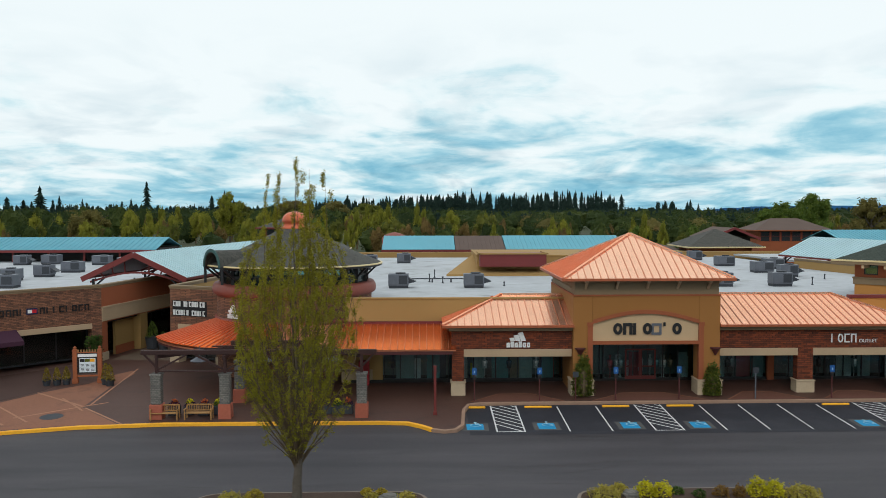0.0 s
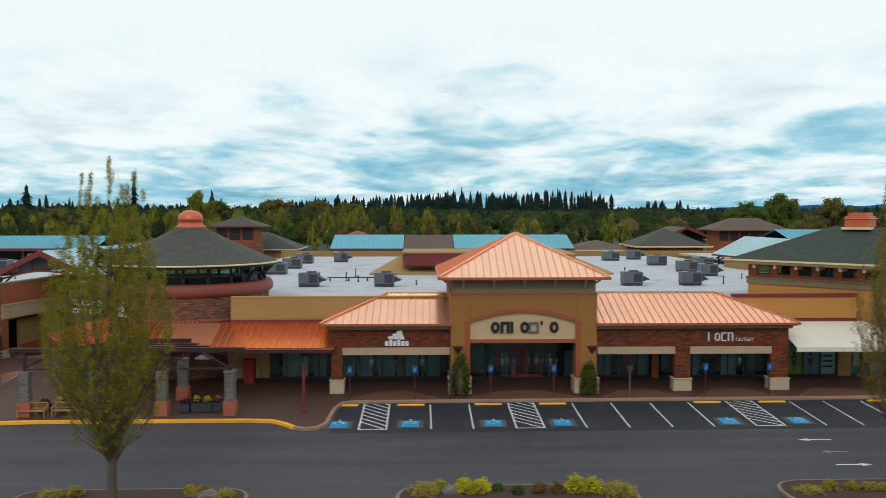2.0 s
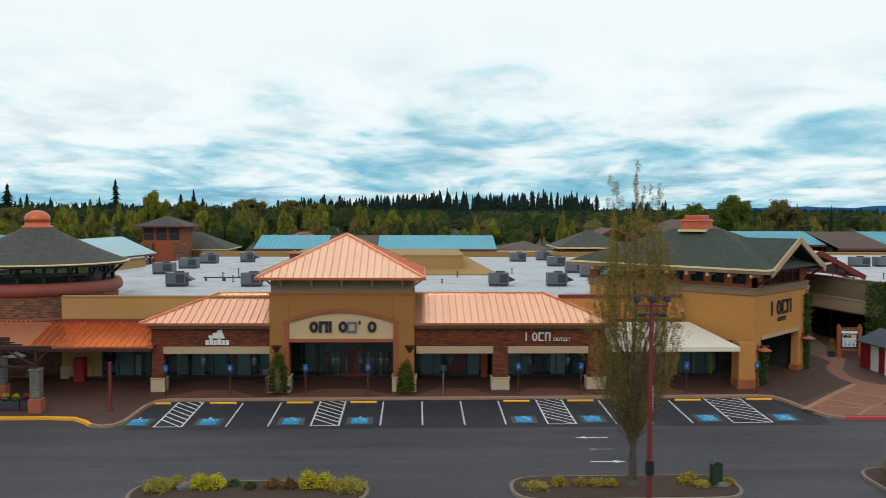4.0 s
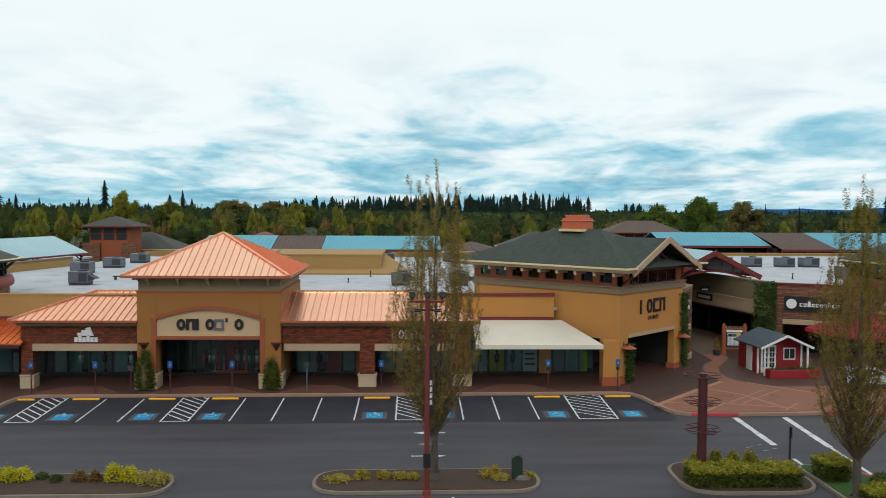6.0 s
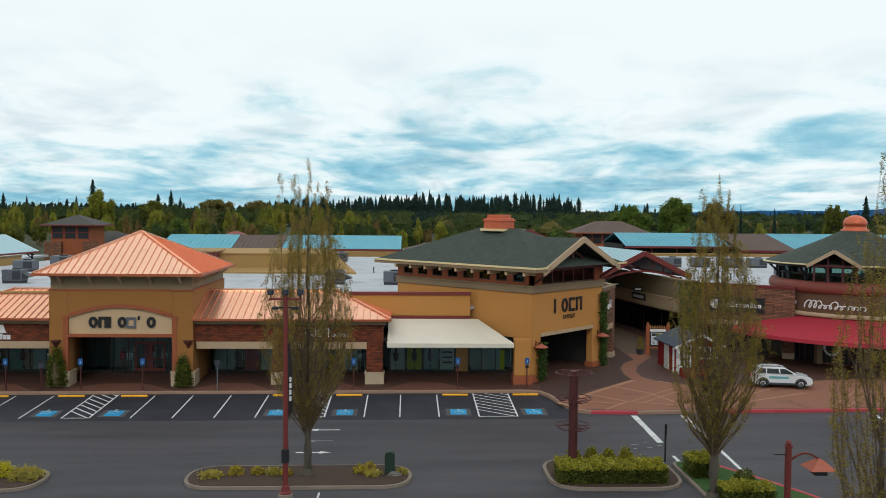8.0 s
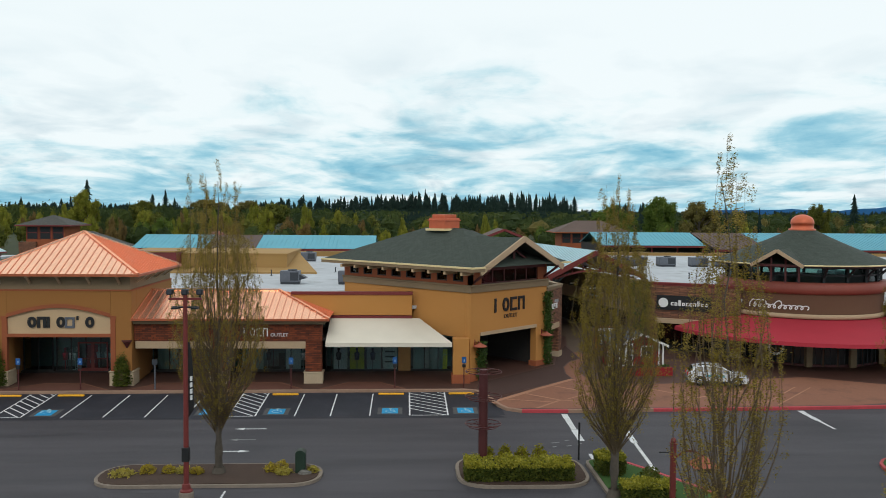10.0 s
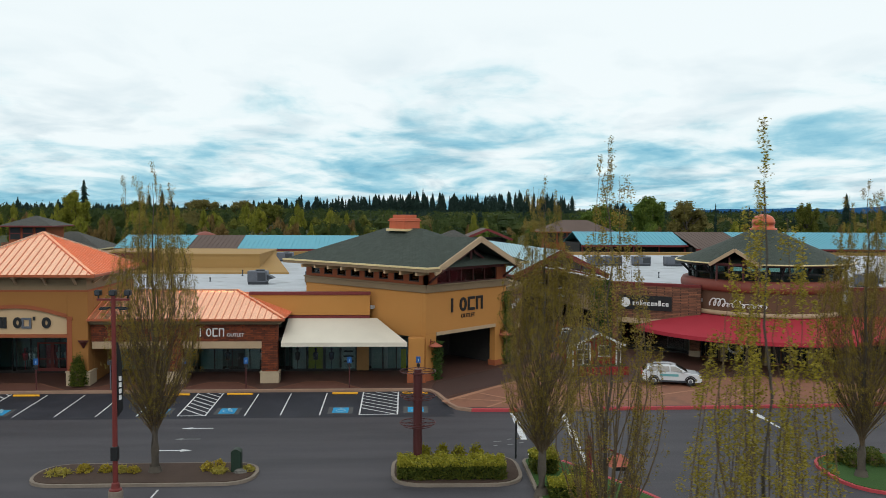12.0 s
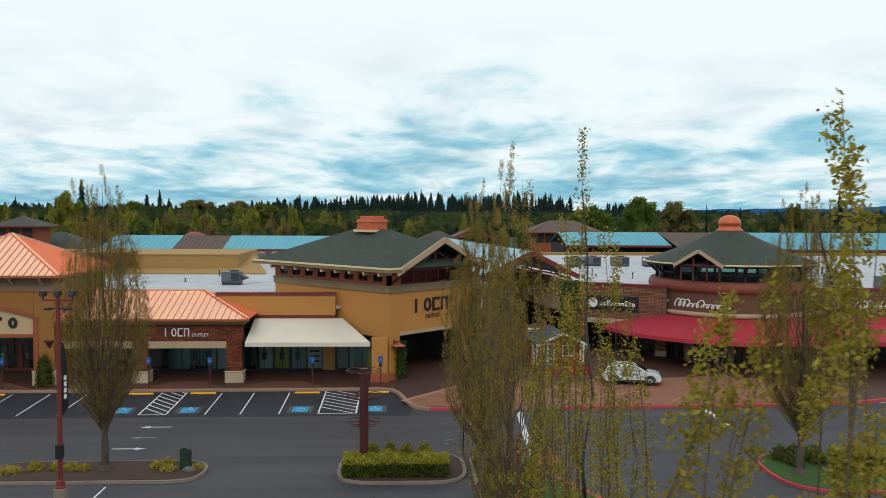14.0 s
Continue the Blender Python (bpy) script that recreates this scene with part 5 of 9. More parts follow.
# ---------- roof plant ----------
def hvac(w, d, h, label, hood=True):
    th = base("roof_air_unit", label, "air conditioner", "roof air units")
    part("curb", boxes((-w / 2 + 0.05, w / 2 - 0.05, -d / 2 + 0.05, d / 2 - 0.05, 0, 0.25)), DARKGREY, th)
    part("cabinet", boxes((-w / 2, w / 2, -d / 2, d / 2, 0.25, h), bevel=0.03), GREYMETAL, th)
    part("access_panel", boxes((-w / 2 + 0.12, -0.05, -d / 2 - 0.025, -d / 2 + 0.01, 0.4, h - 0.15), bevel=0.01), GREYMETAL, th)
    part("access_panel", boxes((0.05, w / 2 - 0.12, -d / 2 - 0.025, -d / 2 + 0.01, 0.4, h - 0.15), bevel=0.01), DARKGREY, th)
    part("fan_cover", lathe(bmesh.new(), 0.2, 0.1, [(0.5, h), (0.5, h + 0.12), (0.42, h + 0.12), (0.0, h + 0.05)], 16), DARKGREY, th)
    if hood:
        bm = bmesh.new()
        vs = [bm.verts.new(v) for v in ((w / 2, -d / 2 + 0.1, h - 0.35), (w / 2, d / 2 - 0.1, h - 0.35), (w / 2, d / 2 - 0.1, 0.45), (w / 2, -d / 2 + 0.1, 0.45), (w / 2 + 0.75, -d / 2 + 0.1, h - 0.75), (w / 2 + 0.75, d / 2 - 0.1, h - 0.75))]
        for f in ((0, 1, 5, 4), (4, 5, 2, 3), (0, 4, 3), (1, 2, 5)):
            bm.faces.new([vs[i] for i in f])
        part("intake_hood", bm, DARKGREY, th)
    return th


unit = hvac(2.0, 1.5, 1.4, "grey rooftop air unit with sloping intake hood")
unit.matrix_basis = pose(1.1, 86.3, 6.05)
low = hvac(2.4, 1.8, 1.35, "long dark grey rooftop air unit", False)
low.matrix_basis = pose(-4.9, 102.8, 6.05)
for x, y in ((8.6, 86.3), (33.7, 86.9), (39.7, 86.9), (55.0, 92.0), (45.5, 99.0), (44.8, 131.6), (0.6, 126.0)):
    copy_thing(unit, pose(x, y, 6.05))
for x, y in ((-4.5, 112.7), (-4.3, 123.0), (44.7, 118.0), (45.1, 105.6), (40.6, 128.7), (31.0, 127.0), (49.0, 112.0)):
    copy_thing(low, pose(x, y, 6.05))
for x, y, u in ((-53.5, 124, unit), (-50.2, 126, low), (-40.5, 109.5, low), (-42.2, 124, low), (-40.8, 102, unit), (-42.2, 96.3, low), (-38.5, 87.7, low), (-36.8, 118, unit)):
    copy_thing(u, pose(x, y, 6.05))
for x, y, u in ((83.0, 118.5, low), (79, 119, low), (87.5, 118, low), (94, 92, low), (97.5, 84, unit), (76.0, 117, unit), (91, 118, low), (102, 82, unit), (86.5, 98, low)):
    copy_thing(u, pose(x, y, 6.05))


def vent_pipe(x, y, h, r=0.08):
    bm = bmesh.new()
    h, r = 0.65 * h, 0.75 * r
    tube(bm, (0, 0, 0), (0, 0, h), r, n=10)
    tube(bm, (0, 0, h), (0, 0, h + 0.12), r * 1.6, n=10)
    tube(bm, (0, 0, 0), (0, 0, 0.06), r * 2.2, n=10)
    ob = single("vent_pipe", bm, DARKGREY, "thin dark roof vent pipe", "vent pipe", "roof vents")
    ob.matrix_basis = pose(x, y, 6.05)


for x, y, h in ((4.2, 93, 1.2), (5.6, 91.5, 0.9), (11.8, 88, 0.5), (4.8, 98.5, 1.3), (30.0, 98, 0.9), (16.5, 86.5, 1.0), (43.5, 88.0, 1.1), (48, 95, 0.7), (-33, 97, 0.9), (-27, 92, 0.8), (75, 100, 1.2), (79, 96, 0.9), (28, 90, 0.5), (37, 104, 0.8), (52, 86, 0.9)):
    vent_pipe(x, y, h)
bm = bmesh.new()
for a, b in (((2.2, 92.5), (9.5, 92.5)), ((9.5, 92.5), (9.5, 96))):
    tube(bm, (a[0], a[1], 6.45), (b[0], b[1], 6.45), 0.07, n=6)
for x in (2.5, 4.5, 6.5, 8.5):
    box(bm, x - 0.08, x + 0.08, 92.3, 92.7, 6.05, 6.4)
single("gas_pipe", bm, DARKGREY, "thin grey gas pipe on roof blocks", "pipe")


# ---------- paving patterns in the plaza ----------
for pts, m_, lb in (
        ([(-27.5, 59.5), (-26.2, 61.5), (-24.6, 64.3), (-22.3, 67.0), (-21.6, 70.0), (-20.5, 71.8), (-19.9, 70.6), (-20.2, 66.0), (-19.9, 59.7), (-15.9, 55.4), (-18.5, 55.5), (-24.0, 54.3), (-29.0, 53.2), (-32, 56)], PAVE_PINK, "pinkish stamped concrete field in the plaza"),
        ([(-24.2, 77.0), (-18.9, 76.2), (-12.8, 112.0), (-17.9, 112.0)], PAVE_GREY, "grey brown paving of the side street"),
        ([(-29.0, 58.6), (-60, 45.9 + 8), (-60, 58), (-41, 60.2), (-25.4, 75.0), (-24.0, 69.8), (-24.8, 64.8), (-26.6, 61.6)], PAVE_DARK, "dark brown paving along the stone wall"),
        ([(52.0, 55.9), (53.2, 54.8), (57, 54.55), (63, 54.85), (70, 55.05), (78, 55.35), (86, 57), (86, 60), (78, 64.0), (70, 62.6), (66.0, 61.7), (62.7, 61.7), (61.0, 62.9), (60.1, 64.5), (60.1, 66.6), (60.8, 68.8), (62.1, 71.1), (63.2, 73.0), (63.3, 74.7), (61.3, 74.7), (61.3, 71.6), (60.1, 70.2), (59.2, 68.0), (58.9, 65.4), (59.1, 63.4)], PAVE_PINK, "pinkish stamped concrete field in the plaza"),
        ([(61.3, 74.75), (63.3, 74.75), (65.7, 83.3), (64.6, 95.0), (60.8, 95.0), (62.3, 84.2), (61.4, 78.6)], PAVE_GREY, "grey brown paving of the side street"),
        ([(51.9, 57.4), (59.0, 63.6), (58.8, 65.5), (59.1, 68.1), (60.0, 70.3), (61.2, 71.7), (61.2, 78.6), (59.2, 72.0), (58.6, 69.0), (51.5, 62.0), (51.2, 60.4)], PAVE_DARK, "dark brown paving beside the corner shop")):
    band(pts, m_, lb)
for a, b, w in (((-26.3, 60.6), (-22.2, 56.3), 0.15), ((-27.3, 59.6), (-23.4, 55.6), 0.15), ((-22.4, 62.4), (-19.6, 58.9), 0.15), ((-20.3, 72.5), (-19.6, 60.2), 0.15), ((-19.7, 59.6), (-15.8, 55.6), 0.15), ((-25.0, 64.2), (-19.9, 59.9), 0.2), ((-23.5, 57.2), (-18.6, 61.0), 0.2)):
    band(strip(a, b, w), PAVE_TAN, "tan border strip in the paving", 0.009)
for a, b, w in (((51.9, 56.2), (59.1, 63.4), 0.42), ((54.7, 58.6), (56.9, 56.8), 0.2), ((52.9, 57.1), (56.6, 56.2), 0.13), ((56.9, 56.8), (54.9, 54.7), 0.2), ((56.9, 61.2), (59.2, 59.1), 0.2), ((59.2, 59.1), (60.7, 55.8), 0.2), ((57.4, 57.0), (61.5, 60.7), 0.13), ((58.2, 56.7), (62.3, 60.4), 0.13), ((60.5, 54.95), (62.3, 56.9), 0.13), ((56.9, 56.8), (61.6, 55.4), 0.15), ((71.1, 55.4), (75.7, 60.5), 0.13), ((72.2, 55.4), (76.8, 60.3), 0.13), ((64.8, 56.4), (71.0, 59.2), 0.2), ((66.0, 58.4), (72.5, 63.0), 0.13), ((61.0, 63.0), (66.0, 58.4), 0.2)):
    band(strip(a, b, w), PAVE_TAN, "tan border strip in the paving", 0.009)
for x, w in ((10.3, 3.3), (19.7, 4.1), (28.1, 2.9), (35.1, 3.0), (42.6, 3.2)):
    fan = [(x - w, 60.25), (x + w, 60.25), (x + 0.72 * w, 61.2), (x + 0.36 * w, 62.5), (x - 0.36 * w, 62.5), (x - 0.72 * w, 61.2)]
    band(fan, PAVE_MID, "red brown fan-shaped paving field by the kerb", 0.007)
    for a, b in zip(fan[1:], fan[2:] + fan[:1]):
        band(strip(a, b, 0.11), PAVE_PINK, "narrow pink border strip in the walkway", 0.011)
bm = bmesh.new()
prism(bm, [(-21.1 + 0.75 * math.cos(t), 57.5 + 0.75 * math.sin(t)) for t in [2 * math.pi * k / 20 for k in range(20)]], lambda x, y: walk_z(y) - 0.03, lambda x, y: walk_z(y) + 0.014)
single("utility_cover", bm, DARKGREY, "dark grey round utility cover in the plaza", "manhole cover")

# ---------- markings on the asphalt ----------
STOPS = (7.0, 11.6, 17.0, 21.5, 32.4, 37.0, 44.75, 49.95)


def paint(pts, material, name, label, lift=0.012, group=""):
    bm = bmesh.new()
    vs = [bm.verts.new((x, y, road_z(y) + lift)) for x, y in pts]
    bm.faces.new(vs)
    bmesh.ops.bisect_plane(bm, geom=bm.verts[:] + bm.edges[:] + bm.faces[:], plane_co=(0, 53.7, 0), plane_no=(0, 1, 0))
    for v in bm.verts:
        v.co.z = road_z(v.co.y) + lift
    return single(name, bm, material, label, "road marking", group, "structure")


for x in (12.95, 15.65, 22.9, 25.65, 28.4, 31.1, 38.35, 40.75, 43.4):
    paint(strip((x, 53.75), (x, 59.5), 0.085), WHITEPAINT, "stall_line", "worn white parking stall line", group="stall lines")
for a, b in ((8.34, 10.1), (18.4, 20.2), (33.85, 35.7), (46.1, 48.7)):
    for s, e in (((a, 53.75), (a, 59.8)), ((b, 53.75), (b, 59.8)), ((a, 53.8), (b, 53.8))):
        paint(strip(s, e, 0.1), WHITEPAINT, "hatch_line", "white border line of a hatched aisle", group="hatch lines")
    k = 0
    while True:
        y = 54.6 + 0.82 * k
        k += 1
        if y - 0 > 62.0:
            break
        p, q = Vector((a, y + 0.9)), Vector((b, y - 0.9))
        if p.y > 59.8:
            p = p.lerp(q, (p.y - 59.8) / (p.y - q.y)) if q.y < 59.8 else q
        if q.y < 53.8:
            q = q.lerp(p, (53.8 - q.y) / (p.y - q.y)) if p.y > 53.8 else p
        if (p - q).length > 0.2:
            paint(strip(p, q, 0.11), WHITEPAINT, "hatch_line", "white diagonal line of a hatched aisle", group="hatch lines")
for x in STOPS:
    paint([(x - 0.85, 54.05), (x + 0.85, 54.05), (x + 0.85, 55.75), (x - 0.85, 55.75)], mat("grey_patch", (0.075, 0.075, 0.075), 0.8, grain=0.3, scale=8, big=0.3, bigscale=1.5) if x == STOPS[0] else bpy.data.materials["grey_patch"], "pad_patch", "dull grey painted-over patch", 0.009)
    pad = paint([(x - 0.55, 54.25), (x + 0.55, 54.25), (x + 0.55, 55.55), (x - 0.55, 55.55)], BLUEPAINT, "access_pad", "blue square with worn pale wheelchair symbol", 0.014, "access pads")
    bm = bmesh.new()
    z0 = 0.019
    for cx, cy, r in ((x + 0.02, 55.36, 0.1),):
        bm.faces.new([bm.verts.new((cx + r * math.cos(t), cy + r * math.sin(t), road_z(cy) + z0)) for t in [2 * math.pi * k / 10 for k in range(10)]])
    for s, e in (((x, 55.24), (x + 0.03, 54.85)), ((x + 0.03, 54.88), (x + 0.3, 54.86)), ((x + 0.28, 54.88), (x + 0.36, 54.5)), ((x, 55.08), (x + 0.26, 55.06))):
        bm.faces.new([bm.verts.new((*v, road_z(v[1]) + z0)) for v in strip(s, e, 0.08)])
    ring = [math.radians(a) for a in range(100, 350, 20)]
    for t0, t1 in zip(ring, ring[1:]):
        bm.faces.new([bm.verts.new((x + r * math.cos(t), 54.72 + r * math.sin(t), road_z(54.72 + r * math.sin(t)) + z0)) for r, t in ((0.26, t0), (0.26, t1), (0.32, t1), (0.32, t0))])
    tagged(link("symbol", bm, PALEPAINT, pad), "worn pale wheelchair symbol")
    bm = boxes((-0.95, 0.95, -0.09, 0.09, 0.0, 0.14), bevel=0.04)
    ws = single("wheel_stop", bm, YELLOW, "yellow painted concrete wheel stop", "wheel stop", "wheel stops")
    ws.matrix_basis = pose(x, 59.25, road_z(59.25), 1.5)


def arrow(x, y, s, flip, material, label):
    p = [(-1.0, 0.0), (-0.35, 0.3), (-0.35, 0.09), (1.0, 0.09), (1.0, -0.09), (-0.35, -0.09), (-0.35, -0.3)]
    paint([(x + flip * s * a, y + 0.9 * b) for a, b in p], material, "lane_arrow", label)


FADED = mat("faded_paint", (0.20, 0.20, 0.20), 0.75, grain=0.4, scale=7, big=0.3, bigscale=1.0)
arrow(36.0, 50.4, 1.0, 1, WHITEPAINT, "white lane arrow on asphalt")
arrow(36.0, 47.8, 0.8, 1, FADED, "faded lane arrow on asphalt")
arrow(35.9, 45.3, 1.0, -1, WHITEPAINT, "white lane arrow on asphalt")
rnd = random.Random(5)
for x0, x1, ya, yb in ((56.65, 56.3, 53.9, 41.5), (60.05, 59.2, 53.9, 40.6), (73.4, 73.4, 54.6, 49.6)):
    n = 9
    for i in range(n):
        a, b = i / n, (i + 0.97) / n
        if n > 5 and i in (5, 6) and x0 < 58:
            continue
        paint(strip((x0 + (x1 - x0) * a, ya + (yb - ya) * a), (x0 + (x1 - x0) * b, ya + (yb - ya) * b), 0.42 - 0.03 * (i % 3) if i < 5 else 0.2), WHITEPAINT, "crossing_line", "worn white crossing stripe", group="crossing stripes")
for x, y, w in ((54.8, 46.6, 0.5), (55.6, 47.1, 0.3), (55.5, 45.9, 0.35), (56.2, 46.3, 0.3), (54.6, 45.7, 0.25)):
    paint(strip((x - w / 2, y), (x + w / 2, y + 0.15), 0.14), FADED, "worn_marking", "worn patch of white paint")
paint([(27, 37.0), (27.12, 37.0), (27.12, 33), (27, 33)], WHITEPAINT, "stall_line", "worn white parking stall line", group="stall lines")
paint([(36.9, 38.2), (37.0, 38.2), (37.0, 33), (36.9, 33)], WHITEPAINT, "stall_line", "worn white parking stall line", group="stall lines")
for a, b in ((86.8, 88.6),):
    for k in range(5):
        paint(strip((a, 55.8 + k * 0.9), (b, 56.6 + k * 0.9), 0.1), WHITEPAINT, "hatch_line", "white diagonal line of a hatched aisle", group="hatch lines")
# long tar seams and cracks
TAR = mat("tar_seal", (0.02, 0.021, 0.023), 0.55, grain=0.2, scale=20, bump=0.1)
rnd = random.Random(11)
for k in range(16):
    x, y = rnd.uniform(-22, 66), rnd.uniform(43, 53)
    L, a = rnd.uniform(1.5, 9), rnd.choice((0.0, 0.0, 0.0, 1.4)) + rnd.uniform(-0.15, 0.15)
    bm = bmesh.new()
    n = max(5, int(L / 0.35))
    prev = None
    px, py = x, y
    for i in range(n + 1):
        w = 0.012 + 0.02 * rnd.random()
        v = (bm.verts.new((px - math.sin(a) * w, py + math.cos(a) * w, road_z(py) + 0.007)), bm.verts.new((px + math.sin(a) * w, py - math.cos(a) * w, road_z(py) + 0.007)))
        if prev:
            bm.faces.new((prev[0], v[0], v[1], prev[1]))
        prev = v
        b = a + rnd.uniform(-0.6, 0.6)
        px, py = px + math.cos(b) * L / n, min(py + math.sin(b) * L / n, 53.5)
    single("road_crack", bm, TAR, "thin dark sealed crack in the asphalt", "crack", kind="structure")
for y, x0, x1 in ((43.4, -30, 70), (37.9, 0, 52)):
    paint(strip((x0, y), (x1, y + 0.12), 0.05), TAR, "road_seam", "long dark seam in the asphalt", 0.005)


# ---------- planting ----------
def leaf_mat(name, a, b, c=None, rough=0.6):
    m = bpy.data.materials.new(name)
    m.use_nodes = True
    nt = m.node_tree
    p = nt.nodes["Principled BSDF"]
    p.inputs["Roughness"].default_value = rough
    p.inputs["Specular IOR Level"].default_value = 0.25
    g = nt.nodes.new("ShaderNodeNewGeometry")
    r = nt.nodes.new("ShaderNodeValToRGB")
    nt.links.new(g.outputs["Random Per Island"], r.inputs[0])
    r.color_ramp.elements[0].color, r.color_ramp.elements[1].color = (*a, 1), (*b, 1)
    if c:
        e = r.color_ramp.elements.new(0.5)
        e.color = (*c, 1)
    n = nt.nodes.new("ShaderNodeTexNoise")
    n.inputs["Scale"].default_value = 0.7
    nt.links.new(g.outputs["Position"], n.inputs["Vector"])
    k = nt.nodes.new("ShaderNodeMath")
    k.operation = "MULTIPLY_ADD"
    k.inputs[1].default_value, k.inputs[2].default_value = 0.8, 0.6
    nt.links.new(n.outputs["Fac"], k.inputs[0])
    s = nt.nodes.new("ShaderNodeVectorMath")
    s.operation = "SCALE"
    nt.links.new(r.outputs[0], s.inputs[0])
    nt.links.new(k.outputs[0], s.inputs["Scale"])
    nt.links.new(s.outputs[0], p.inputs["Base Color"])
    t = nt.nodes.new("ShaderNodeBsdfTranslucent")
    nt.links.new(s.outputs[0], t.inputs[0])
    mx = nt.nodes.new("ShaderNodeMixShader")
    mx.inputs[0].default_value = 0.42
    nt.links.new(p.outputs[0], mx.inputs[1])
    nt.links.new(t.outputs[0], mx.inputs[2])
    nt.links.new(mx.outputs[0], nt.nodes["Material Output"].inputs[0])
    return m


BARK = mat("grey_bark", (0.085, 0.07, 0.055), 0.9, grain=0.35, scale=6, big=0.2, bigscale=1.2, bump=0.6)
TWIG = mat("brown_twig", (0.115, 0.08, 0.045), 0.9, grain=0.3, scale=6, bump=0.2)
L_SPRING = leaf_mat("spring_leaf", (0.17, 0.115, 0.022), (0.33, 0.25, 0.045), (0.24, 0.175, 0.03))
L_BUD = leaf_mat("bud_leaf", (0.20, 0.155, 0.018), (0.38, 0.31, 0.04), (0.28, 0.22, 0.026))
L_GREEN = leaf_mat("fresh_leaf", (0.18, 0.16, 0.012), (0.33, 0.30, 0.025), (0.245, 0.225, 0.016))
L_HEDGE = leaf_mat("hedge_leaf", (0.05, 0.075, 0.012), (0.16, 0.17, 0.025), (0.09, 0.11, 0.016))
L_TIPS = leaf_mat("hedge_tips", (0.20, 0.20, 0.02), (0.46, 0.40, 0.05), (0.33, 0.31, 0.035))
L_YELLOW = leaf_mat("yellow_leaf", (0.550, 0.462, 0.011), (0.770, 0.682, 0.033), (0.462, 0.440, 0.017))
L_STRAW = leaf_mat("olive_yellow_leaf", (0.30, 0.22, 0.025), (0.50, 0.38, 0.05), (0.38, 0.30, 0.035))
L_DRY = leaf_mat("dry_grass", (0.322, 0.253, 0.057), (0.460, 0.368, 0.092), (0.391, 0.345, 0.057))
L_DARK = leaf_mat("dark_leaf", (0.038, 0.075, 0.018), (0.090, 0.150, 0.030), (0.060, 0.105, 0.022))
L_BRONZE = leaf_mat("bronze_leaf", (0.160, 0.080, 0.020), (0.220, 0.130, 0.030))
L_FLOWER = leaf_mat("orange_flower", (0.450, 0.090, 0.030), (0.550, 0.160, 0.050))
L_PURPLE = leaf_mat("purple_leaf", (0.030, 0.012, 0.040), (0.060, 0.030, 0.070))
L_CONIFER = leaf_mat("fir_needles", (0.011, 0.029, 0.023), (0.024, 0.050, 0.037), (0.016, 0.038, 0.029), 0.8)
L_WOODG = leaf_mat("wood_green", (0.08, 0.095, 0.016), (0.18, 0.18, 0.03), (0.12, 0.13, 0.022), 0.8)
L_WOODT = leaf_mat("wood_olive", (0.115, 0.10, 0.028), (0.20, 0.17, 0.05), (0.155, 0.13, 0.037), 0.8)
L_OAK = leaf_mat("oak_green", (0.065, 0.11, 0.018), (0.15, 0.20, 0.032), (0.10, 0.15, 0.024), 0.8)
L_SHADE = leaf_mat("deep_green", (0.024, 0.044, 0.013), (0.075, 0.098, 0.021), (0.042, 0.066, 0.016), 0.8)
L_LIME = leaf_mat("lime_green", (0.15, 0.16, 0.018), (0.29, 0.275, 0.034), (0.21, 0.215, 0.025), 0.8)
L_TAN = leaf_mat("budding_tan", (0.13, 0.085, 0.03), (0.25, 0.165, 0.055), (0.19, 0.125, 0.04), 0.8)


def cards(rs, centres, size, flat=0.0, length=1.6):
    """Many small pointed leaves (two triangles each) at the given centres."""
    n = len(centres)
    d = rs.normal(size=(n, 3))
    d[:, 2] *= 1 - flat
    d /= np.linalg.norm(d, axis=1, keepdims=True)
    e = np.cross(d, rs.normal(size=(n, 3)))
    e /= np.linalg.norm(e, axis=1, keepdims=True)
    s = (size * rs.uniform(0.6, 1.35, n))[:, None]
    a, b = d * s * length / 2, e * s / 2
    v = np.stack((centres - a, centres + b * 0.9, centres + a, centres - b * 0.9), axis=1).reshape(-1, 3)
    return v


def leaf_mesh(name, verts):
    me = bpy.data.meshes.new(name)
    n = len(verts) // 4
    me.from_pydata([tuple(v) for v in verts], [], [(4 * i, 4 * i + 1, 4 * i + 2, 4 * i + 3) for i in range(n)])
    return me


def limb(vs, fs, pts, r0, r1, n=4):
    k0 = len(vs)
    m = len(pts)
    for i, p in enumerate(pts):
        p = Vector(p)
        d = Vector(pts[min(i + 1, m - 1)]) - Vector(pts[max(i - 1, 0)])
        q = d.to_track_quat("Z", "Y")
        r = r0 + (r1 - r0) * i / (m - 1)
        for j in range(n):
            t = 2 * math.pi * j / n
            vs.append(tuple(p + q @ Vector((r * math.cos(t), r * math.sin(t), 0))))
    for i in range(m - 1):
        for j in range(n):
            a, b = k0 + i * n + j, k0 + i * n + (j + 1) % n
            fs.append((a, b, b + n, a + n))


ENV_U = (0.0, 0.12, 0.18, 0.28, 0.40, 0.55, 0.68, 0.78, 0.86, 0.93, 1.0)
ENV_R = (0.02, 0.05, 0.36, 0.74, 0.96, 1.0, 0.86, 0.66, 0.46, 0.30, 0.16)


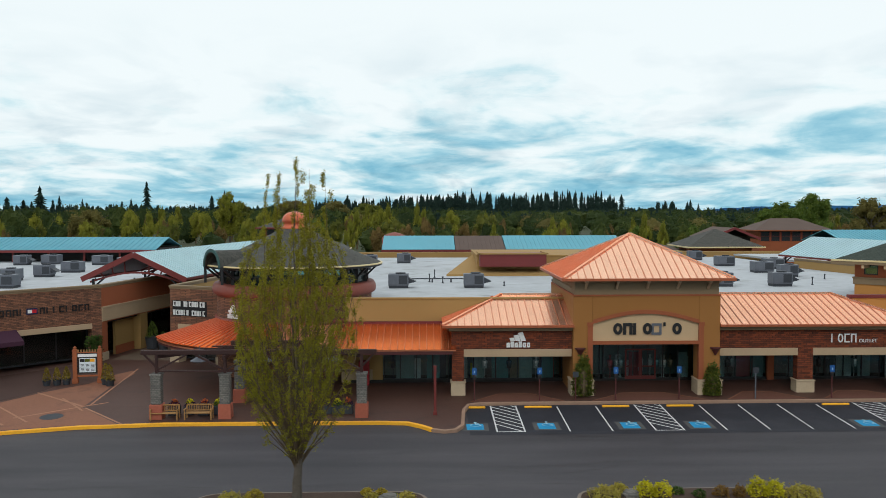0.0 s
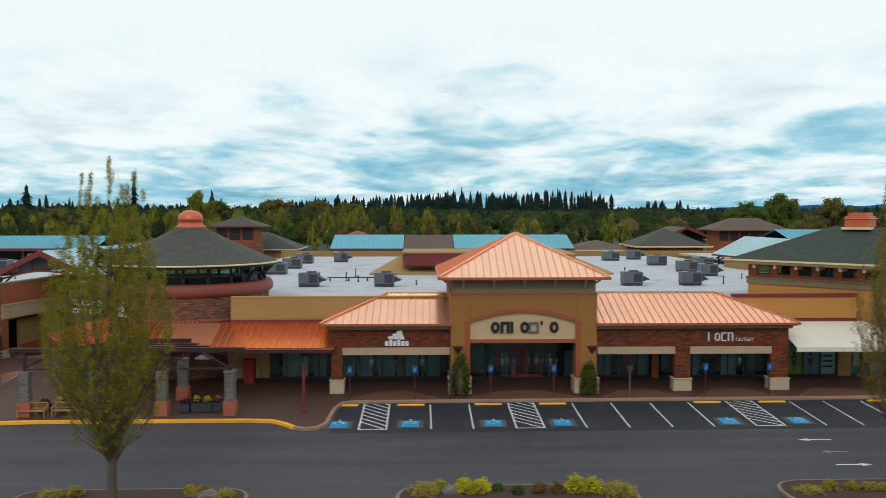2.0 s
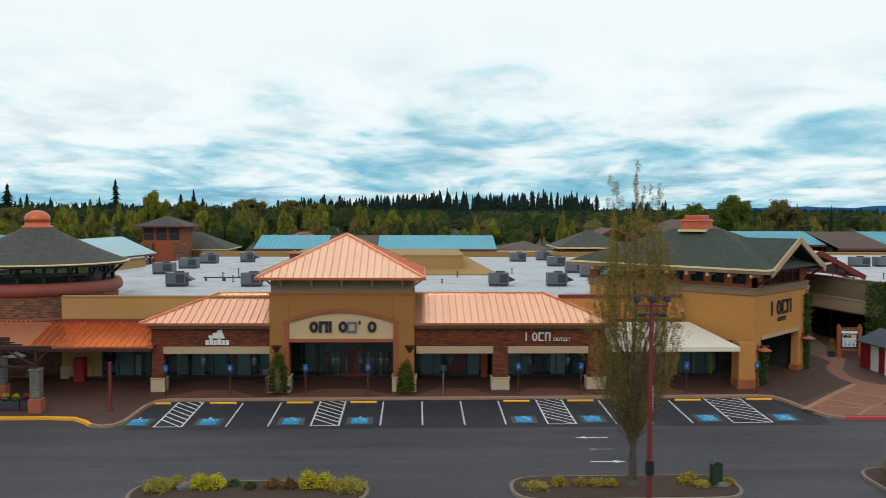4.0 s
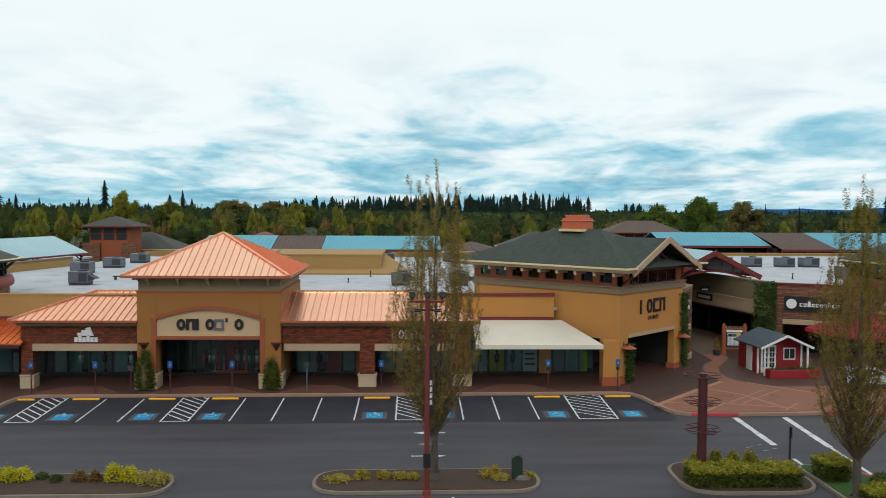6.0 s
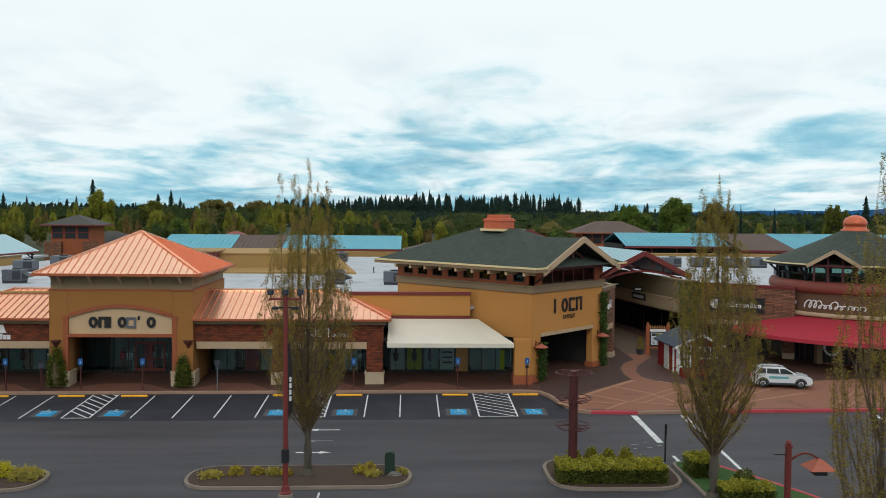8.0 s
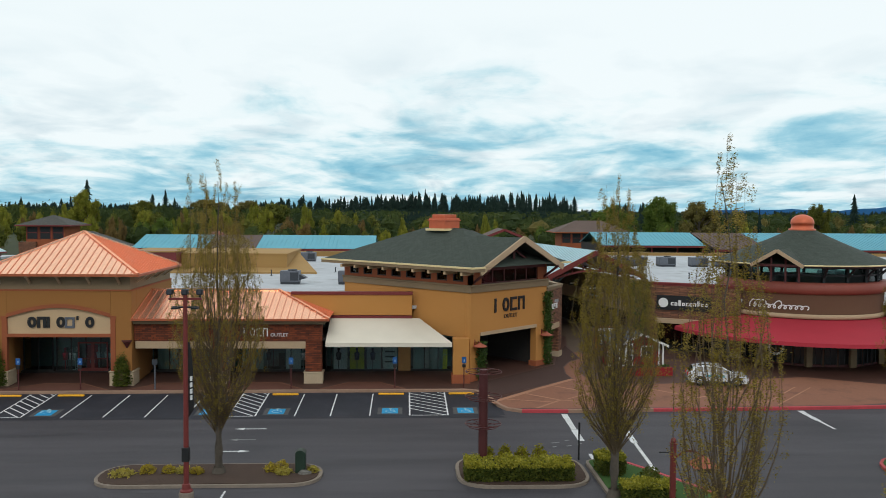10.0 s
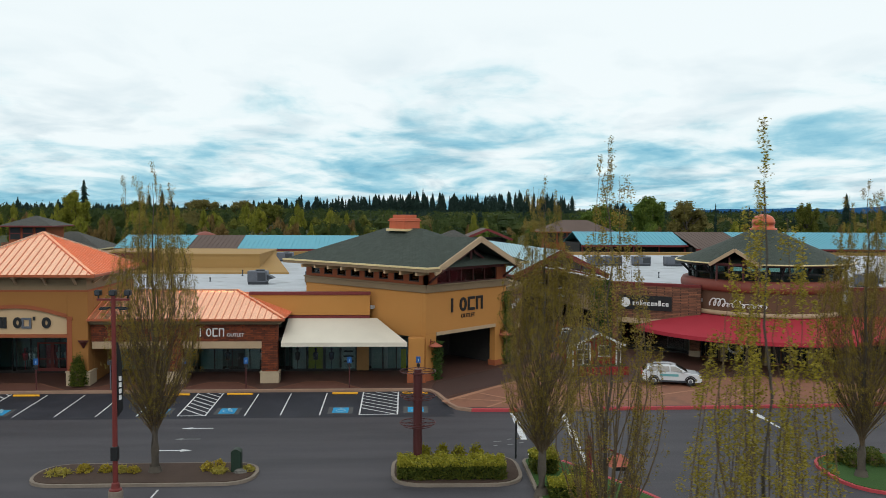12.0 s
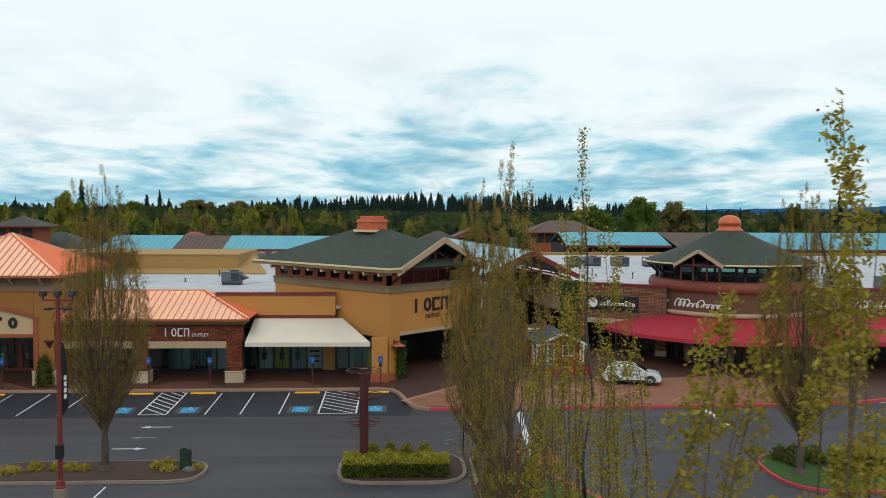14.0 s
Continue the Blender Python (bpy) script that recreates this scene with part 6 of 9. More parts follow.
def column_tree(seed, height, radius, leaves, leafmat, size, label, clear=1.5, limbs=168, low=0.45, full=0.55, spread=0.17):
    """A narrow upright street tree: a tapered trunk, steep limbs and many small leaves with gaps."""
    rs = np.random.RandomState(seed)
    th = base("street_tree", label, "tree", "street trees")
    vs, fs = [], []
    n = 12
    sway = 0.05 if limbs > 100 else 0.11
    trunk = [(sway * rs.normal() * (i > 1), sway * rs.normal() * (i > 1), height * 0.93 * i / n) for i in range(n + 1)]
    limb(vs, fs, [(0, 0, -0.1), (0, 0, 0.12), (0, 0, 0.4)], 0.42, 0.27, 9)
    limb(vs, fs, trunk[:5], 0.265, 0.11 if limbs > 100 else 0.055, 9)
    limb(vs, fs, trunk[4:], 0.11 if limbs > 100 else 0.055, 0.012, 9)
    me = bpy.data.meshes.new("trunk")
    me.from_pydata(vs, [], fs)
    me.materials.append(BARK)
    for p in me.polygons:
        p.use_smooth = True
    new("trunk", me).parent = th
    vs, fs, spots, wts = [], [], [], []
    for i in range(limbs):
        # each shoot keeps inside a spindle outline, widest at two fifths of the height and ending in thin spires
        leader = i % 14 == 0
        tip = rs.uniform(0.82, 0.98) if leader else 0.24 + full * rs.uniform() ** 0.8
        if i == 0:
            tip = 1.0
        root = max(clear / height, tip - rs.uniform(0.3, 0.6)) if not leader else rs.uniform(clear / height, 0.32)
        az = i * 2.39996 + rs.normal() * 0.3
        s = (0.06 if i == 0 else rs.uniform(0.25, 0.6)) if leader else rs.uniform(0.3, 1.0) ** 0.7
        pts = []
        for k in range(8):
            t = k / 7
            u = root + (tip - root) * t
            r = s * radius * (float(np.interp(u, ENV_U, ENV_R)) if not leader or u < 0.4 else 1.0 - 0.25 * (u - 0.4)) * min(1.0, 1.9 * t) ** 0.8
            w = 0.05 * rs.normal(size=2) * min(1.0, 2 * t)
            pts.append((math.cos(az) * r + w[0], math.sin(az) * r + w[1], u * height))
        limb(vs, fs, pts, (0.026 if root < 0.22 else 0.014) + 0.02 * rs.uniform(), 0.004)
        spots.append(np.array(pts))
        wts.append((tip - root) * (2.0 if leader else 0.4 + s))
    me = bpy.data.meshes.new("branchwork")
    me.from_pydata(vs, [], fs)
    me.materials.append(TWIG)
    new("branchwork", me).parent = th
    wts = np.array(wts) / sum(wts)
    pick = rs.choice(len(spots), leaves, p=wts)
    t = low + (1 - low) * rs.uniform(size=leaves) ** 0.8
    P = np.array(spots)[pick]
    i0 = np.minimum((t * 7).astype(int), 6)
    fr = (t * 7 - i0)[:, None]
    c = P[np.arange(leaves), i0] * (1 - fr) + P[np.arange(leaves), i0 + 1] * fr
    # leaves gather in tufts on short side twigs
    tuft = rs.normal(size=(leaves // 5 + 1, 3)) * np.array([spread, spread, 0.16])
    c = c + tuft[(pick * 7 + (t * 23).astype(int)) % len(tuft)] * rs.uniform(0.5, 1.15, (leaves, 1)) + rs.normal(size=(leaves, 3)) * 0.045
    me = leaf_mesh("crown", cards(rs, c, size))
    me.materials.append(leafmat)
    new("crown", me).parent = th
    return th


trees = [
    (1, -2.12, 39.6, 16.2, 2.9, 120000, L_GREEN, 0.042, 168, "tall narrow street tree in fresh yellow-green leaf"),
    (2, 36.1, 40.7, 16.4, 2.5, 90000, L_SPRING, 0.034, 190, "tall narrow street tree with thin olive spring leaf"),
    (3, 55.9, 36.5, 15.4, 2.2, 84000, L_SPRING, 0.034, 180, "tall narrow street tree with sparse spring leaf by a hedge"),
    (4, 55.45, 21.1, 15.9, 1.65, 30000, L_SPRING, 0.036, 96, "tall narrow street tree on the grass median"),
    (5, 55.3, 9.3, 15.4, 1.3, 26000, L_BUD, 0.034, 62, "tall narrow street tree with thin upright shoots"),
    (6, 73.1, 38.9, 15.6, 2.5, 88000, L_SPRING, 0.036, 168, "tall narrow street tree on the red-kerbed island"),
    (7, 55.6, 0.9, 14.9, 2.5, 36000, L_BUD, 0.036, 70, "tall narrow street tree with small yellow-green leaves"),
]
for sd, x, y, h, r, n, lm, sz, nl, lb in trees:
    column_tree(sd, h, r, n, lm, sz, lb, limbs=nl, full=0.66 if sd == 7 else 0.6, spread=0.12 if nl < 100 else 0.17).matrix_basis = pose(x, y, 0.1, 0, 0, 40 * sd)


def bush(name, x, y, z, w, d, h, leafmat, label, n=500, size=0.09, group="", dome=0.6, seed=0, category="shrub", length=1.6):
    """A low shrub: a hidden twiggy core and a shell of leaves with an uneven outline."""
    rs = np.random.RandomState(seed + int(abs(x) * 31 + abs(y) * 17))
    u = rs.normal(size=(n, 3))
    u /= np.linalg.norm(u, axis=1, keepdims=True)
    u[:, 2] = np.abs(u[:, 2])
    lump = 1 + 0.22 * np.sin(5 * np.arctan2(u[:, 1], u[:, 0]) + seed) * (1 - u[:, 2]) + 0.12 * rs.normal(size=n)
    c = u * (0.55 + 0.45 * rs.uniform(size=(n, 1)) ** 0.4) * lump[:, None] * np.array([w / 2, d / 2, h])
    c[:, 2] = c[:, 2] * (1 - 0.0) + 0.03
    me = leaf_mesh("foliage", cards(rs, c, size, length=length))
    me.materials.append(leafmat)
    th = base(name, label, category, group, at=pose(x, y, z))
    new("foliage", me).parent = th
    bm = bmesh.new()
    lathe(bm, 0, 0, [(0.0, 0.0), (w * 0.22, 0.0), (w * 0.28, h * 0.3), (w * 0.2, h * 0.62), (0.0, h * 0.75)], 8)
    part("core", bm, TWIG, th)
    return th


def island(pts, z, top, label, kerbmat=None, r=1.4, fill=MULCH):
    out = rounded(pts, r)
    k = single("island_kerb", prism(bmesh.new(), out, -0.1, z), kerbmat or KERB_GREY, label + " kerb", "kerb", kind="structure")
    c = Vector((sum(p[0] for p in out) / len(out), sum(p[1] for p in out) / len(out)))
    inner = []
    m = len(out)
    for i, p in enumerate(out):
        a, b = Vector(out[i - 1]), Vector(out[(i + 1) % m])
        d = (b - a)
        d = d.normalized() if d.length > 1e-6 else Vector((1, 0))
        nn = Vector((-d.y, d.x))
        q = Vector(p) + nn * 0.18
        if (q - c).length > (Vector(p) - c).length:
            q = Vector(p) - nn * 0.18
        inner.append(tuple(q))
    single("planting_bed", prism(bmesh.new(), inner, 0.0, z + 0.03), fill, label + " bed", "planting bed", kind="structure")


island([(-7.4, 38.6), (4.0, 38.6), (4.0, 42.1), (-7.4, 42.1)], 0.15, 0.2, "concrete edged parking island", r=1.9)
island([(11.1, 38.6), (22.9, 38.6), (22.9, 42.1), (11.1, 42.1)], 0.15, 0.2, "concrete edged parking island", r=1.9)
island([(29.9, 38.7), (41.5, 38.7), (41.5, 42.4), (29.9, 42.4)], 0.15, 0.2, "concrete edged parking island", r=1.9)
island([(48.5, 38.1), (55.4, 38.1), (55.4, 43.4), (48.5, 43.4)], 0.15, 0.2, "hedged parking island", r=2.0)
island([(55.7, 20.0), (62.3, 34.0), (60.2, 38.2), (58.4, 41.3), (57.4, 42.6), (55.7, 42.8)], 0.15, 0.2, "grass median", KERB_GREY, 0.8, GRASS)
bm = bmesh.new()
for p, q in (((57.9, 42.1), (58.6, 41.0)), ((58.6, 41.0), (60.3, 38.1)), ((60.3, 38.1), (62.2, 34.2))):
    beam(bm, (*p, 0.1), (*q, 0.1), 0.2, 0.16)
single("kerb", bm, REDKERB, "red painted kerb of the grass median", "kerb", kind="structure")
island([(53.6, -12.0), (62.0, -12.0), (62.0, 33.6), (56.3, 20.0), (53.6, 20.0)], 0.14, 0.2, "grass median", KERB_GREY, 0.8, GRASS)
island([(71.6, 36.0), (92, 36.0), (92, 43.2), (71.6, 43.2)], 0.15, 0.2, "red-kerbed lawn island", REDKERB, 3.2, GRASS)

z = 0.17
SHRUBS = ((12.5, 40.7, 1.5, 0.8, L_DRY, 900), (13.3, 41.3, 0.8, 0.75, L_DRY, 500), (14.45, 40.9, 0.9, 1.05, L_YELLOW, 700), (15.25, 40.85, 0.95, 1.0, L_YELLOW, 700), (16.1, 41.2, 0.6, 0.45, L_DARK, 300), (17.0, 40.7, 0.6, 0.5, L_DARK, 300), (18.1, 40.8, 0.75, 0.75, L_BRONZE, 350), (18.95, 40.7, 0.6, 0.75, L_BRONZE, 300), (19.85, 40.8, 1.0, 1.25, L_YELLOW, 800), (20.65, 40.7, 0.95, 1.05, L_YELLOW, 700), (21.9, 40.4, 1.7, 0.8, L_DRY, 1000))
SMALL_SHRUBS = ((31.2, 40.4, 1.2, 0.42, L_DRY, 500), (32.4, 40.8, 0.8, 0.62, L_STRAW, 450), (33.5, 40.8, 0.7, 0.55, L_STRAW, 350), (34.3, 40.7, 0.75, 0.5, L_DRY, 350), (35.0, 40.6, 0.65, 0.5, L_STRAW, 350), (38.8, 40.9, 0.75, 0.65, L_STRAW, 350), (39.5, 40.4, 0.8, 0.45, L_DRY, 400), (41.0, 40.6, 0.6, 0.5, L_DRY, 250), (39.3, 41.4, 0.6, 0.6, L_STRAW, 250),
                          (1.2, 40.9, 0.7, 0.45, L_DRY, 300), (1.0, 41.5, 0.6, 0.5, L_STRAW, 300), (1.7, 41.4, 0.6, 0.5, L_STRAW, 300), (2.9, 40.6, 0.9, 0.6, L_DRY, 450), (2.4, 41.0, 0.5, 0.3, L_DARK, 150), (-5.5, 40.8, 1.1, 0.6, L_DRY, 500), (-4.4, 41.0, 0.8, 0.7, L_STRAW, 400))
for x, y, w, h, lm, n in SHRUBS + SMALL_SHRUBS:
    bush("shrub", x, y, z, w, w * 0.95, h * (0.62 if x > 30 or x < 5 else 0.66), lm, {L_DRY: "low straw-coloured ornamental grass clump", L_YELLOW: "small bright yellow flowering shrub", L_STRAW: "small dull olive-yellow shrub", L_DARK: "small dark green shrub", L_BRONZE: "small bronze-leaved shrub"}[lm] + " in bark mulch", n, 0.075 if lm is not L_DRY else 0.06, "island shrubs", length=3.0 if lm is L_DRY else 1.6)


def rock(x, y, s, seed):
    rs = random.Random(seed)
    bm = bmesh.new()
    bmesh.ops.create_icosphere(bm, subdivisions=2, radius=1.0)
    for v in bm.verts:
        v.co *= 0.85 + 0.3 * rs.random()
        v.co.x *= s * 0.7
        v.co.y *= s * 0.5
        v.co.z = max(-0.05, v.co.z * s * 0.4)
    ob = single("boulder", bm, GREYSTONE, "flat grey boulder in a planting bed", "rock")
    ob.matrix_basis = pose(x, y, 0.18)


rock(13.75, 40.9, 0.75, 1)
rock(2.1, 40.7, 0.8, 2)
rock(40.6, 40.4, 0.5, 3)


def hedge(x0, x1, y0, y1, h, n, label, seed):
    rs = np.random.RandomState(seed)
    th = base("hedge", label, "hedge")
    f = rs.uniform(size=(n, 3))
    c = np.stack((x0 + (x1 - x0) * f[:, 0], y0 + (y1 - y0) * f[:, 1], 0.2 + h * f[:, 2]), axis=1)
    side = rs.randint(0, 3, n)
    c[side == 0, 2] = 0.15 + h
    c[side == 1, 1] = y0
    m = side == 2
    c[m, 0] = np.where(rs.uniform(size=m.sum()) < 0.5, x0, x1)
    c += rs.normal(size=c.shape) * 0.07
    c[:, 2] += 0.06 * np.sin(c[:, 0] * 3.1) + 0.05 * np.sin(c[:, 0] * 7.7 + c[:, 1] * 4)
    up = c[:, 2] > h + 0.02
    for name, keep, lm in (("foliage", ~up, L_HEDGE), ("new_growth", up, L_TIPS)):
        me = leaf_mesh(name, cards(rs, c[keep], 0.085))
        me.materials.append(lm)
        new(name, me).parent = th
    part("core", boxes((x0 + 0.12, x1 - 0.12, y0 + 0.12, y1 - 0.12, 0.1, h + 0.08), bevel=0.08), mat("hedge_core", (0.02, 0.03, 0.008), 0.95, grain=0.3, scale=12, bump=0.5) if "hedge_core" not in bpy.data.materials else bpy.data.materials["hedge_core"], th)


hedge(49.0, 54.3, 38.75, 40.35, 0.85, 11000, "clipped boxwood hedge with yellowish tips", 1)
hedge(56.0, 57.2, 39.6, 41.2, 0.95, 3500, "small clipped boxwood block beside the median", 2)
hedge(56.3, 58.6, 35.8, 37.0, 0.7, 3500, "low clipped hedge on the median", 3)
hedge(75.5, 83.0, 39.0, 40.4, 1.0, 9000, "clipped hedge on the red-kerbed island", 4)
for x, y in ((50.3, 42.3), (51.3, 42.5), (52.2, 42.4), (53.2, 42.5)):
    bush("shrub", x, y, z, 0.8, 0.7, 0.78, L_GREEN, "round leafy green shrub behind the hedge", 450, 0.1, "hedge shrubs")
for x, y in ((73.2, 41.6), (74.2, 42.0), (75.2, 41.8), (73.6, 40.6), (74.9, 40.9), (58.3, 38.7), (57.9, 37.6)):
    bush("shrub", x, y, z, 1.1, 1.1, 0.7, L_HEDGE, "low leafy shrub by the lawn", 500, 0.09, "lawn shrubs")
for x, w_, h_ in ((15.1, 1.0, 2.75), (24.45, 0.8, 2.1)):
    bush("climbing_plant", x, 61.35, 0.5, w_ + 0.35, 0.8, h_, L_HEDGE, "bushy dark green plant against the tower pier", 2600, 0.11, "pier plants")


def vine(p, q, z0, z1, n, label, seed, leafmat=L_DARK):
    rs = np.random.RandomState(seed)
    p, q = np.array(p, float), np.array(q, float)
    t = rs.uniform(size=n)
    c = np.zeros((n, 3))
    c[:, :2] = p + (q - p) * t[:, None] + rs.normal(size=(n, 2)) * 0.12
    c[:, 2] = z0 + (z1 - z0) * rs.uniform(size=n) ** 0.9
    me = leaf_mesh("climbing_plant", cards(rs, c, 0.14))
    me.materials.append(leafmat)
    tagged(new("climbing_plant", me), label, "climbing plant")


vine((51.5, 62.7), (52.0, 63.2), 0.6, 3.6, 900, "climbing plant on the corner shop pier", 1)
vine((57.7, 68.9), (58.3, 69.7), 0.7, 7.0, 1700, "tall climbing plant between two shop fronts", 2)
vine((66.9, 76.8), (68.6, 75.9), 1.5, 7.4, 2600, "thick climbing plant on the stone wall corner", 3)
vine((-25.6, 75.2), (-24.7, 76.1), 0.6, 2.9, 900, "climbing plant on the stone wall corner", 4)

# ---------- street things ----------


def glyph(bm, x0, x1, z0, z1, y, kind, s=0.16):
    """One plain block of a sign, as wide as a letter: 0 bar, 1 frame, 2 open bracket, 3 arch, 5 ring."""
    w = (z1 - z0) * s
    if kind == 0:
        box(bm, x0, x0 + w, y - 0.06, y, z0, z1)
    elif kind == 1:
        for r in ((x0, x0 + w, z0, z1), (x1 - w, x1, z0, z1), (x0 + w, x1 - w, z1 - w, z1), (x0 + w, x1 - w, z0, z0 + w)):
            box(bm, r[0], r[1], y - 0.06, y, r[2], r[3])
    elif kind == 2:
        for r in ((x0, x0 + w, z0, z1), (x0 + w, x1, z1 - w, z1), (x0 + w, x1, z0, z0 + w)):
            box(bm, r[0], r[1], y - 0.06, y, r[2], r[3])
    elif kind == 5:
        cx, cz, a, b = (x0 + x1) / 2, (z0 + z1) / 2, (x1 - x0) / 2, (z1 - z0) / 2
        ring = [[bm.verts.new((cx + (a - d) * math.cos(k * math.pi / 10), yy, cz + (b - d) * math.sin(k * math.pi / 10))) for k in range(20)] for d, yy in ((0, y), (0, y - 0.07), (w, y - 0.07), (w, y))]
        for p, q in zip(ring, ring[1:]):
            for k in range(20):
                bm.faces.new((p[k], p[(k + 1) % 20], q[(k + 1) % 20], q[k]))
    else:
        for r in ((x0, x0 + w, z0, z1), (x1 - w, x1, z0, z1), (x0 + w, x1 - w, z1 - w, z1)):
            box(bm, r[0], r[1], y - 0.06, y, r[2], r[3])


def sign(name, label, kinds, x0, x1, z0, z1, m, material, gap=0.22, s=0.18):
    th = base(name, label, "shop sign")
    n = len(kinds)
    w = (x1 - x0) / n
    for i, k in enumerate(kinds):
        if k is None:
            continue
        bm = bmesh.new()
        glyph(bm, x0 + w * i, x0 + w * (i + 1) - w * gap, z0, z1, -0.02, k, s)
        bmesh.ops.transform(bm, matrix=m, verts=bm.verts)
        part("sign_block", bm, material, th)
    return th


def lettering(text, x, z, h, m, material, parent, label):
    cu = bpy.data.curves.new("word", "FONT")
    cu.body, cu.size, cu.extrude, cu.align_x = text, h * 1.38, 0.02, "LEFT"
    tmp = bpy.data.objects.new("word", cu)
    scene.collection.objects.link(tmp)
    me = bpy.data.meshes.new_from_object(tmp)
    bpy.data.objects.remove(tmp)
    me.materials.append(material)
    ob = new("word", me)
    ob.parent = parent
    ob.matrix_basis = m @ pose(x, -0.05, z, 90)
    return tagged(ob, label)


FM = pose(0, 62.25, 0)
sg = sign("tower_sign", "black block sign on the cream arched panel", [5, 3, 0, 5, None, None, 5], 17.35, 22.35, 4.82, 5.66, pose(0, TF + 0.1, 0), SIGN_BLACK, 0.05, 0.27)
part("sign_block", boxes((20.98, 21.14, TF + 0.02, TF + 0.09, 5.42, 5.7)), SIGN_BLACK, sg, "small black upper block")
bm = bmesh.new()
glyph(bm, 20.12, 20.85, 4.8, 5.62, -0.02, 1, 0.2)
bmesh.ops.transform(bm, matrix=pose(0, TF + 0.1, 0), verts=bm.verts)
part("sign_block", bm, GREYMETAL, sg, "hollow grey square")


def stripes_sign(m, x0, x1, z0, z1, label):
    th = base("stripe_sign", label, "shop sign")
    w = x1 - x0
    zb = z0 + (z1 - z0) * 0.42
    for i in range(3):
        a = x0 + w * (0.16 + 0.22 * i)
        h = (z1 - zb) * (0.35 + 0.325 * i)
        bm = bmesh.new()
        lo = [(a, zb), (a + w * 0.2, zb), (a + w * 0.2 - h * 0.36, zb + h), (a - h * 0.36, zb + h * 0.86)]
        vs = [bm.verts.new((x, y, zz)) for y in (-0.1, 0.0) for x, zz in lo]
        for f in ((0, 1, 2, 3), (7, 6, 5, 4), (0, 4, 5, 1), (1, 5, 6, 2), (2, 6, 7, 3), (3, 7, 4, 0)):
            bm.faces.new([vs[k] for k in f])
        bmesh.ops.transform(bm, matrix=m, verts=bm.verts)
        part("stripe", bm, SIGN_WHITE, th)
    for i in range(6):
        bm = bmesh.new()
        glyph(bm, x0 + w * i / 6, x0 + w * (i + 0.8) / 6, z0, z0 + (z1 - z0) * (0.3 if i not in (1, 3) else 0.38), 0.0, 1, 0.3)
        bmesh.ops.transform(bm, matrix=m, verts=bm.verts)
        part("sign_block", bm, SIGN_WHITE, th)


stripes_sign(FM, 9.68, 11.45, 3.86, 5.0, "white sign of three slanted stripes on brick fascia")
RA = math.atan2(68 - 73.5, -11.8 + 7.25)
stripes_sign(pose(-7.25, 73.5, 0, 0, 0, math.degrees(RA) + 90) @ pose(0, -6.52, 0), -0.65, 0.65, 5.25, 6.35, "white sign of three slanted stripes on the stone rotunda")
sg = sign("brick_sign", "thin pale metal block sign on brick fascia", [0, 5, 2, 3], 33.4, 35.35, 4.12, 4.76, FM, SIGN_WHITE, 0.2, 0.13)
lettering("OUTLET", 35.45, 4.12, 0.26, FM, SIGN_WHITE, sg, "small white word OUTLET")
sg = sign("corner_sign", "large black block sign on orange stucco", [0, 5, 2, 3], 2.9, 7.0, 5.72, 6.85, LM, SIGN_BLACK, 0.16, 0.2)
lettering("OUTLET", 4.1, 5.18, 0.34, LM, SIGN_BLACK, sg, "black word OUTLET")
wp = (Vector((-30.64, 70.43)) - Vector((-41, 60))).length
wq = (Vector((-25.4, 75.7)) - Vector((-41, 60))).length
sign("stone_wall_sign", "dark block letters sign on ledge stone wall", [3, 1, 1, 3, 3, 0, None, None, 3, 0, 0, 2, 0, 1, 2, 3], wp - 1.2, wq, 5.18, 5.72, WMX, SIGN_BLACK, 0.25, 0.2)
fl = base("flag_panel", "small red, white and blue panel on stone wall", "shop sign")
fx = wp - 1.2 + (wq - wp + 1.2) * 6 / 16
for a, b, c, m_ in ((0, 0.9, 0, mat("navy_panel", (0.01, 0.015, 0.06), 0.5)), (0.1, 0.45, 0.01, SIGN_WHITE), (0.45, 0.8, 0.01, mat("red_panel", (0.5, 0.01, 0.02), 0.5))):
    part("stripe", boxes((fx + a, fx + b, -0.05 - c, -0.01, 5.2 + (0.12 if c else 0), 5.72 - (0.12 if c else 0)), m=WMX), m_, fl)
cs = sign("two_line_sign", "two lines of pale blocks on dark backing, ledge stone wall", [2, 3, 1, None, 1, 0, 2, 3, 1, 0, 2, 1], 0.4, 3.9, 5.5, 5.95, CMX, SIGN_WHITE, 0.25, 0.2)
sign("two_line_sign", "second line of pale blocks on ledge stone wall", [1, 2, 3, 1, 0, 3, None, 2, 3, 1, 0, 2], 0.4, 3.9, 4.75, 5.2, CMX, SIGN_WHITE, 0.25, 0.2)
part("backing", boxes((0.3, 4.0, -0.03, 0.0, 4.68, 6.02), m=CMX), SIGN_BLACK, cs)
bd = base("board_sign", "black board with white disc and pale blocks on stone wall", "shop sign")
part("board", boxes((1.0, 5.95, -0.09, 0.0, 4.75, 6.1), m=SMX), SIGN_BLACK, bd)
bm = bmesh.new()
lathe(bm, 0, 0, [(0.0, 0.0), (0.45, 0.0), (0.45, 0.04), (0.0, 0.04)], 20)
part("disc", bm, SIGN_WHITE, bd).matrix_basis = SMX @ pose(1.65, -0.1, 5.42, 90)
for i in range(10):
    bm = bmesh.new()
    glyph(bm, 2.35 + 0.34 * i, 2.6 + 0.34 * i, 5.2, 5.5 if i not in (2, 7) else 5.7, -0.09, (2, 1, 3, 1)[i % 4], 0.28)
    bmesh.ops.transform(bm, matrix=SMX, verts=bm.verts)
    part("sign_block", bm, SIGN_WHITE, bd)
